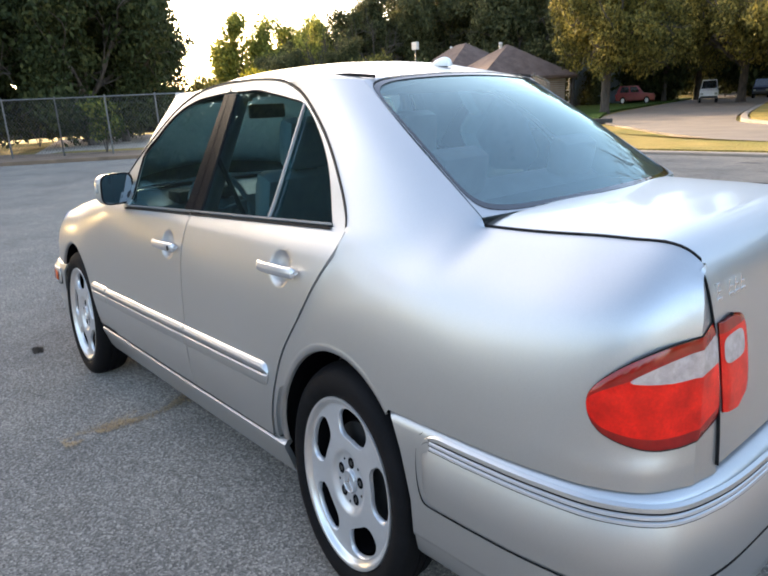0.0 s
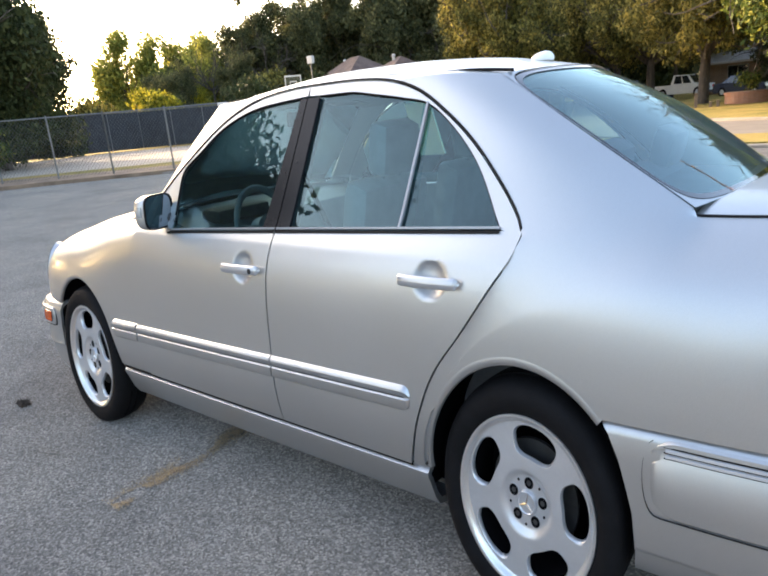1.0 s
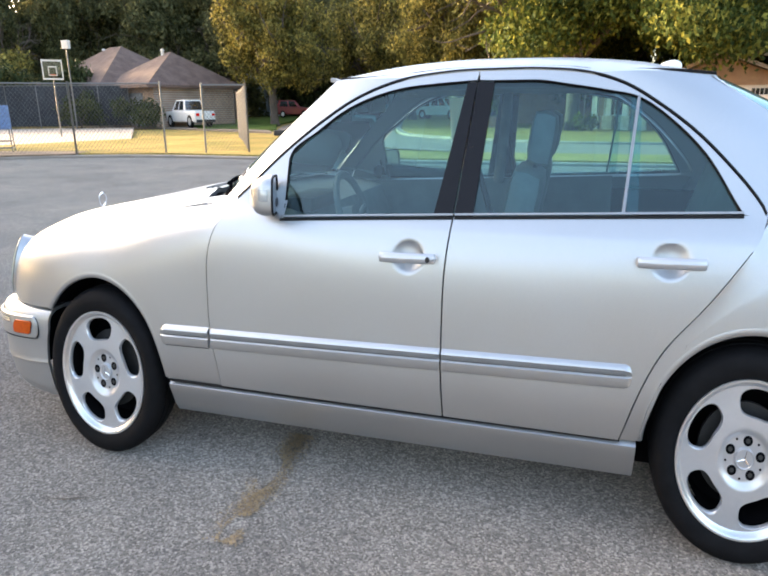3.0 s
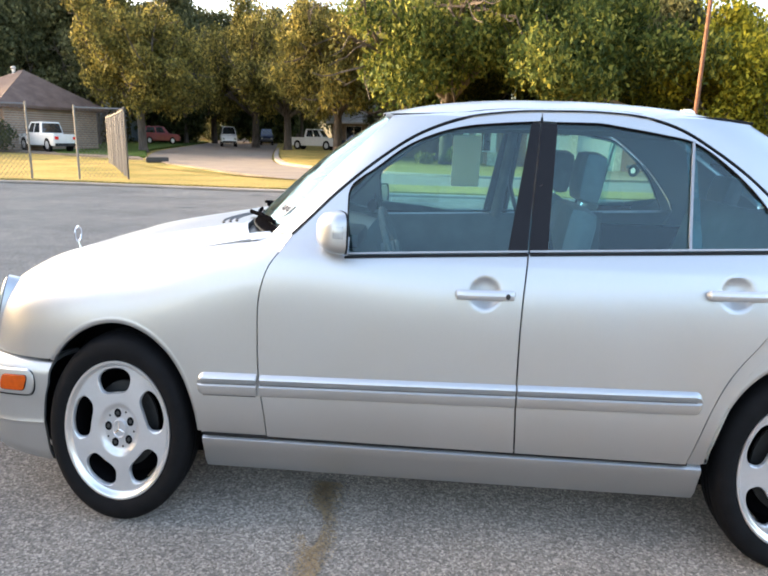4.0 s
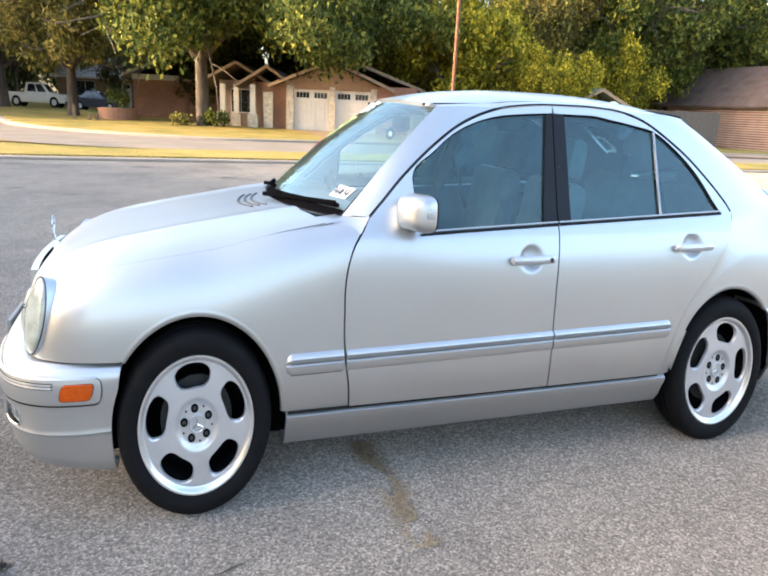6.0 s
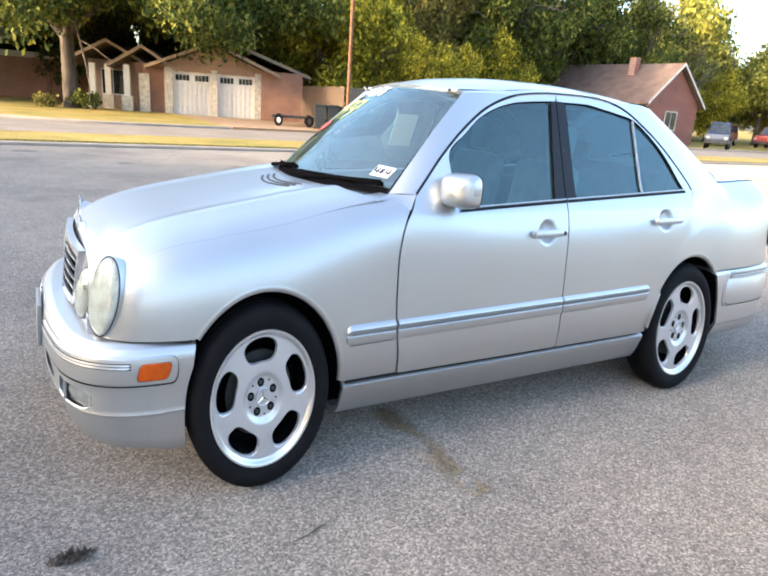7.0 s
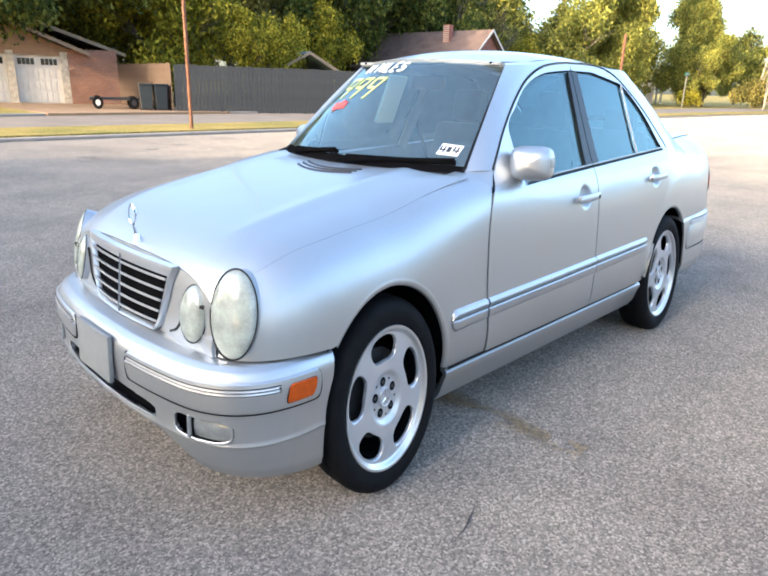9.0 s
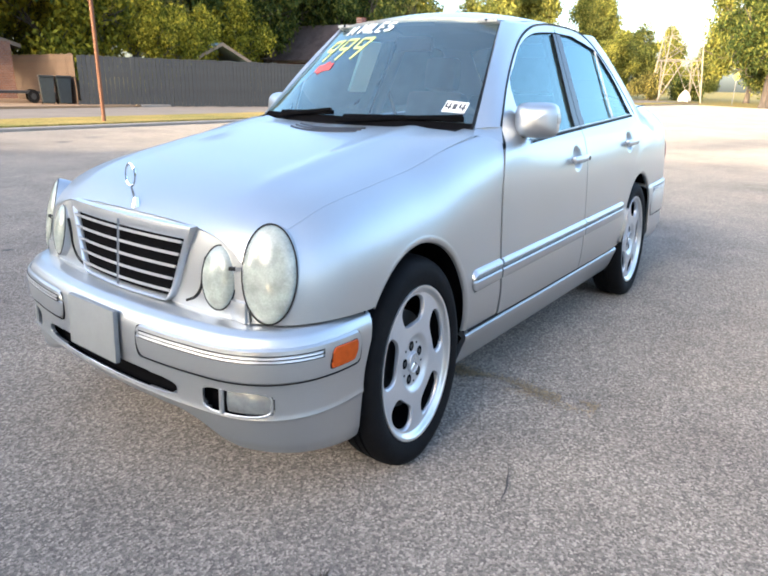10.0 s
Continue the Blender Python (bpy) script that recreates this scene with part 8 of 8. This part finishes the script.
# basketball goal behind the fence
goal = thing("basketball_goal", "basketball goal with a white-lined clear backboard", "basketball goal", -30.0, 29.0, 0.1, 45)
bm = bmesh.new()
rod(bm, (0, 0.6, -0.2), (0, 0.6, 2.6), 0.06, 0.06, 10)
rod(bm, (0, 0.6, 2.5), (0, 0.05, 3.0), 0.05, 0.05, 8)
part("goal_post", bm, GALV, goal)
bm = bmesh.new()
for x0, x1, z0, z1 in ((-0.72, 0.72, 2.72, 2.8), (-0.72, 0.72, 3.58, 3.66), (-0.72, -0.64, 2.8, 3.58), (0.64, 0.72, 2.8, 3.58), (-0.3, 0.3, 2.9, 2.95), (-0.3, 0.3, 3.3, 3.35), (-0.3, -0.25, 2.95, 3.3), (0.25, 0.3, 2.95, 3.3)):
    box(bm, x0, x1, -0.02, 0.02, z0, z1)
part("board_lines", bm, WHITE_PAINT, goal)
bm = bmesh.new()
box(bm, -0.64, 0.64, -0.008, 0.008, 2.8, 3.58)
pane = part("backboard", bm, clear_glass("clear_board", (0.6, 0.62, 0.62)), goal)
bm = bmesh.new()
for i in range(16):
    a, b = 2 * math.pi * i / 16, 2 * math.pi * (i + 1) / 16
    rod(bm, (0.23 * math.cos(a), -0.27 + 0.23 * math.sin(a), 2.95), (0.23 * math.cos(b), -0.27 + 0.23 * math.sin(b), 2.95), 0.012, 0.012, 5, False)
part("hoop", bm, plain("orange_hoop", (0.5, 0.12, 0.03), 0.5), goal)
goal.matrix_basis = goal.matrix_basis @ Matrix.Diagonal((0.78, 0.78, 0.93, 1))
lamp = post("court_lamp", "court floodlight on a slim pole", "lamp", -40.3, 41.6, 4.9, 0.06, GALV)
bm = bmesh.new()
box(bm, -0.32, 0.32, -0.16, 0.16, 4.85, 5.35, 0.03)
part("lamp_head", bm, WHITE_PAINT, lamp, "pale square lamp head")

# umpire's seat beside the court
seat = thing("umpire_seat", "faded blue seat on tall steel legs behind the fence", "chair", -20.9, 16.4, 0.1, 38)
for x, y in ((-0.36, -0.28), (0.36, -0.28), (-0.36, 0.28), (0.36, 0.28)):
    bm = bmesh.new()
    rod(bm, (x, y, -0.1), (x * 0.9, y * 0.8, 1.32 if y > 0 else 0.7), 0.022, 0.022, 8)
    part("leg", bm, GALV, seat)
for z in (0.12, 0.32):
    bm = bmesh.new()
    for x0, y0, x1, y1 in ((-0.36, -0.27, 0.36, -0.27), (-0.36, 0.27, 0.36, 0.27), (-0.36, -0.27, -0.36, 0.27), (0.36, -0.27, 0.36, 0.27)):
        rod(bm, (x0, y0, z), (x1, y1, z), 0.015, 0.015, 6)
    part("stretcher", bm, GALV, seat)
bm = bmesh.new()
soft = box(bm, -0.36, 0.36, 0.16, 0.20, 0.72, 1.34, 0.015)
part("backrest", bm, BLUE_CLOTH, seat)
bm = bmesh.new()
box(bm, -0.36, 0.36, -0.28, 0.20, 0.66, 0.72, 0.015)
part("seat", bm, BLUE_CLOTH, seat)

# brick planter on the lawn
planter = thing("brick_planter", "round tan brick planter on the lawn", "planter", -5.6, 48.2, 0.17)
bm = bmesh.new()
for z0, z1, r0, r1 in ((-0.1, 0.5, 1.35, 1.35), (0.5, 0.62, 1.42, 1.42)):
    rod(bm, (0, 0, z0), (0, 0, z1), r0, r1, 28)
part("planter_wall", bm, BRICK, planter)
bm = bmesh.new()
rod(bm, (0, 0, 0.60), (0, 0, 0.64), 1.2, 1.2, 24)
part("soil", bm, DIRT, planter)

# two wheeled bins and a small trailer
BIN = plain("dark_green_bin_plastic", (0.02, 0.026, 0.028), 0.5, 0, 0.2, 6)
for x, y, t in ((12.4, 30.9, -20), (13.05, 30.6, -12)):
    b = thing("wheeled_bin", "dark wheeled rubbish bin beside the fence", "bin", x, y, 0.1, t, "bins by the fence")
    bm = bmesh.new()
    r = bmesh.ops.create_cube(bm, size=1)
    for v in r["verts"]:
        k = 0.27 if v.co.z < 0 else 0.33
        v.co = Vector((v.co.x * 2 * k, v.co.y * 2 * k, 0.04 if v.co.z < 0 else 0.98))
    bmesh.ops.bevel(bm, geom=bm.edges[:], offset=0.03, segments=2, affect="EDGES")
    part("bin_body", bm, BIN, b)
    bm = bmesh.new()
    box(bm, -0.35, 0.35, -0.38, 0.36, 0.98, 1.05, 0.025)
    part("bin_lid", bm, BIN, b)
    for sx in (-0.26, 0.26):
        bm = bmesh.new()
        rod(bm, (sx - 0.03, 0.26, 0.1), (sx + 0.03, 0.26, 0.1), 0.1, 0.1, 14)
        part("bin_wheel", bm, RUBBER, b)
trailer = thing("flat_trailer", "small dark flat trailer with white-walled wheels", "trailer", 11.7, 33.2, 0.1, -20)
bm = bmesh.new()
box(bm, -1.3, 1.2, -0.7, 0.7, 0.36, 0.46, 0.02)
rod(bm, (1.2, 0.4, 0.4), (2.3, 0, 0.34), 0.04, 0.04, 6)
rod(bm, (1.2, -0.4, 0.4), (2.3, 0, 0.34), 0.04, 0.04, 6)
part("trailer_frame", bm, BLACK, trailer)
for wx, wy in ((-0.9, -0.8), (-0.9, 0.8), (0.9, -0.8), (0.9, 0.8)):
    w = new("wheel")
    w.parent = trailer
    bm = bmesh.new()
    rod(bm, (wx, wy - 0.08, 0.26), (wx, wy + 0.08, 0.26), 0.26, 0.26, 18)
    part("tyre", bm, RUBBER, w)
    bm = bmesh.new()
    rod(bm, (wx, wy - 0.09, 0.26), (wx, wy + 0.09, 0.26), 0.12, 0.12, 14)
    part("hub", bm, WHITE_PAINT if wx < 0 and wy < 0 else BLACK, w)

# stones and stakes on the corner lawn
for x, y, h in ((-8.2, 45.4, 0.75), (-7.2, 45.0, 0.3), (-6.8, 45.2, 0.35)):
    s = thing("yard_stake", "short pale stake in the lawn", "stake", x, y, gz(y), 10, "stakes in the lawn")
    bm = bmesh.new()
    box(bm, -0.09, 0.09, -0.09, 0.09, -0.1, h, 0.02)
    part("stake_body", bm, DIRT, s)
culvert = thing("drain_grate", "dark drain opening beside the street", "drain", -18.6, 36.8, 0.08, 30)
bm = bmesh.new()
box(bm, -0.7, 0.7, -0.3, 0.3, -0.1, 0.16, 0.06)
part("drain_body", bm, OIL, culvert)

# lattice tower foot beyond the lot
tower = thing("lattice_tower", "pale steel lattice foot of a power line tower", "tower", 98.5, 21.6, 0.1, 28)
at_h = lambda z: 2.9 - 0.1155 * z if z < 9 else 1.86 - 1.46 * (z - 9) / 17
for sx in (-1, 1):
    for sy in (-1, 1):
        bm = bmesh.new()
        rod(bm, (2.92 * sx, 2.92 * sy, -0.2), (at_h(6.4) * sx, at_h(6.4) * sy, 6.4), 0.10, 0.08, 6)
        rod(bm, (at_h(6.4) * sx, at_h(6.4) * sy, 6.4), (1.86 * sx, 1.86 * sy, 9.0), 0.05, 0.03, 6)
        rod(bm, (1.86 * sx, 1.86 * sy, 9.0), (0.4 * sx, 0.4 * sy, 26.0), 0.03, 0.02, 6)
        part("leg", bm, STEEL_TOWER, tower)
for z0, z1, r in ((0.2, 4.2, 0.055), (4.2, 6.6, 0.035), (6.6, 9.0, 0.014), (9.0, 12.5, 0.012), (12.5, 16, 0.012), (16, 20, 0.012), (20, 26, 0.012)):
    for ax in (0, 1):
        for s in (-1, 1):
            k0, k1 = at_h(z0), at_h(z1)
            turned = lambda x, z, k: (x, s * k, z) if ax == 0 else (s * k, x, z)
            for a in (-1, 1):
                bm = bmesh.new()
                rod(bm, turned(a * k0, z0, k0), turned(0 if z0 < 1 else -a * k1, z1, k1), r, r, 4)
                part("brace", bm, STEEL_TOWER, tower)
                if z0 < 1:
                    # short struts between each leg and its brace
                    for z, zb in ((2.7, 2.7), (2.7, 4.2), (1.4, 2.0)):
                        bm = bmesh.new()
                        t = (z - z0) / (z1 - z0)
                        inner = turned(a * (1 - t) * k0, z, at_h(z))
                        rod(bm, inner, turned(a * at_h(zb), zb, at_h(zb)), 0.032, 0.032, 4)
                        part("strut", bm, STEEL_TOWER, tower)
            bm = bmesh.new()
            rod(bm, turned(-k1, z1, k1), turned(k1, z1, k1), r, r, 4)
            part("cross_beam", bm, STEEL_TOWER, tower)
for z, w in ((21, 6.0), (24.5, 4.5)):
    bm = bmesh.new()
    rod(bm, (-w, 0, z), (w, 0, z + 0.2), 0.03, 0.03, 5)
    rod(bm, (-w, 0, z), (0, 0, z + 1.6), 0.02, 0.02, 4)
    rod(bm, (w, 0, z), (0, 0, z + 1.6), 0.02, 0.02, 4)
    part("tower_arm", bm, STEEL_TOWER, tower)
heap = thing("covered_heap", "low heap under a white sheet in the grass", "heap", 97.0, 19.8, 0.1, 10)
rng = random.Random(77)
bm = bmesh.new()
n_a, bumps = 28, [rng.uniform(0.75, 1.15) for _ in range(28)]
rings = []
for h, r in ((0.0, 1.25), (0.25, 1.2), (0.5, 1.0), (0.72, 0.7), (0.85, 0.35)):
    rings.append([bm.verts.new((1.2 * r * q * math.cos(2 * math.pi * i / n_a), 0.7 * r * q * math.sin(2 * math.pi * i / n_a), h * (0.85 + 0.3 * bumps[(i * 3) % n_a]) + 0.25 * h * math.cos(2 * math.pi * i / n_a))) for i, q in enumerate(bumps)])
for lo, hi in zip(rings, rings[1:]):
    for i in range(n_a):
        bm.faces.new((lo[i], lo[(i + 1) % n_a], hi[(i + 1) % n_a], hi[i]))
bm.faces.new(rings[-1])
part("white_sheet", bm, WHITE_PAINT, heap)
sign = post("street_sign", "green street name sign on a pale post", "sign", 88, 31, 3.3, 0.07, GALV)
bm = bmesh.new()
box(bm, -0.75, 0.75, -0.02, 0.02, 3.05, 3.35, 0.01)
part("sign_plate", bm, GREEN_SIGN, sign, "green sign plate with a pale bar")
bm = bmesh.new()
box(bm, -0.5, 0.5, -0.03, 0.03, 3.16, 3.24)
part("sign_bar", bm, WHITE_PAINT, sign)
sign = post("warning_sign", "small yellow warning sign on a post", "sign", 92, 12.8, 2.6, 0.05, GALV)
bm = bmesh.new()
rod(bm, (-0.03, 0, 2.5), (0.03, 0, 2.5), 0.45, 0.45, 4)
part("sign_plate", bm, plain("yellow_sign", (0.6, 0.42, 0.03), 0.5), sign)

# dealer's marks on the windscreen
def stroke(a, b, w):
    """A painted stroke between two places on the screen, as an outline."""
    a, b = np.array(a, float), np.array(b, float)
    d = (b - a) / np.linalg.norm(b - a)
    n = np.array([-d[1], d[0]]) * w / 2
    return [tuple(a - n), tuple(b - n), tuple(b + n), tuple(a + n)]


def letters(text, y, h, size, w):
    """Block capitals in strokes, written from y towards smaller y as read from outside."""
    forms = {"M": ((0, 0, 0, 1), (0, 1, 0.5, 0.3), (0.5, 0.3, 1, 1), (1, 1, 1, 0)), "I": ((0.5, 0, 0.5, 1),), "L": ((0, 1, 0, 0), (0, 0, 0.8, 0)), "E": ((0, 0, 0, 1), (0, 1, 0.8, 1), (0, 0.5, 0.7, 0.5), (0, 0, 0.8, 0)), "S": ((0.9, 0.9, 0.1, 0.9), (0.1, 0.9, 0.1, 0.5), (0.1, 0.5, 0.9, 0.5), (0.9, 0.5, 0.9, 0.1), (0.9, 0.1, 0, 0.1)), "9": ((0.9, 0.5, 0.1, 0.5), (0.1, 0.5, 0.1, 0.95), (0.1, 0.95, 0.9, 0.95), (0.95, 1.0, 0.6, 0))}
    out = []
    for ch in text:
        adv = size * (0.45 if ch == "I" else 0.8)
        for x0, z0, x1, z1 in forms.get(ch, ()):
            q = 0.62 * size * (0.4 if ch == "I" else 1)
            out.append(stroke((y - x0 * q - z0 * 0.12 * size, h + z0 * size), (y - x1 * q - z1 * 0.12 * size, h + z1 * size), w))
        y -= adv
    return out


decal("painted_word", letters("M", 0.40, 0.565, 0.07, 0.016) + letters("MILES", 0.30, 0.565, 0.075, 0.016), WHITE_MARK, 0.004, "white painted word MILES")
for k in range(3):
    decal("painted_figure", letters("9", 0.47 - 0.128 * k, 0.36, 0.16, 0.018), YELLOW_MARK, 0.004, "yellow painted figure 9")
decal("painted_blot", [stroke((0.40, 0.305), (0.26, 0.315), 0.045), stroke((0.37, 0.285), (0.30, 0.335), 0.045)], RED_MARK, 0.004, "red painted blot")
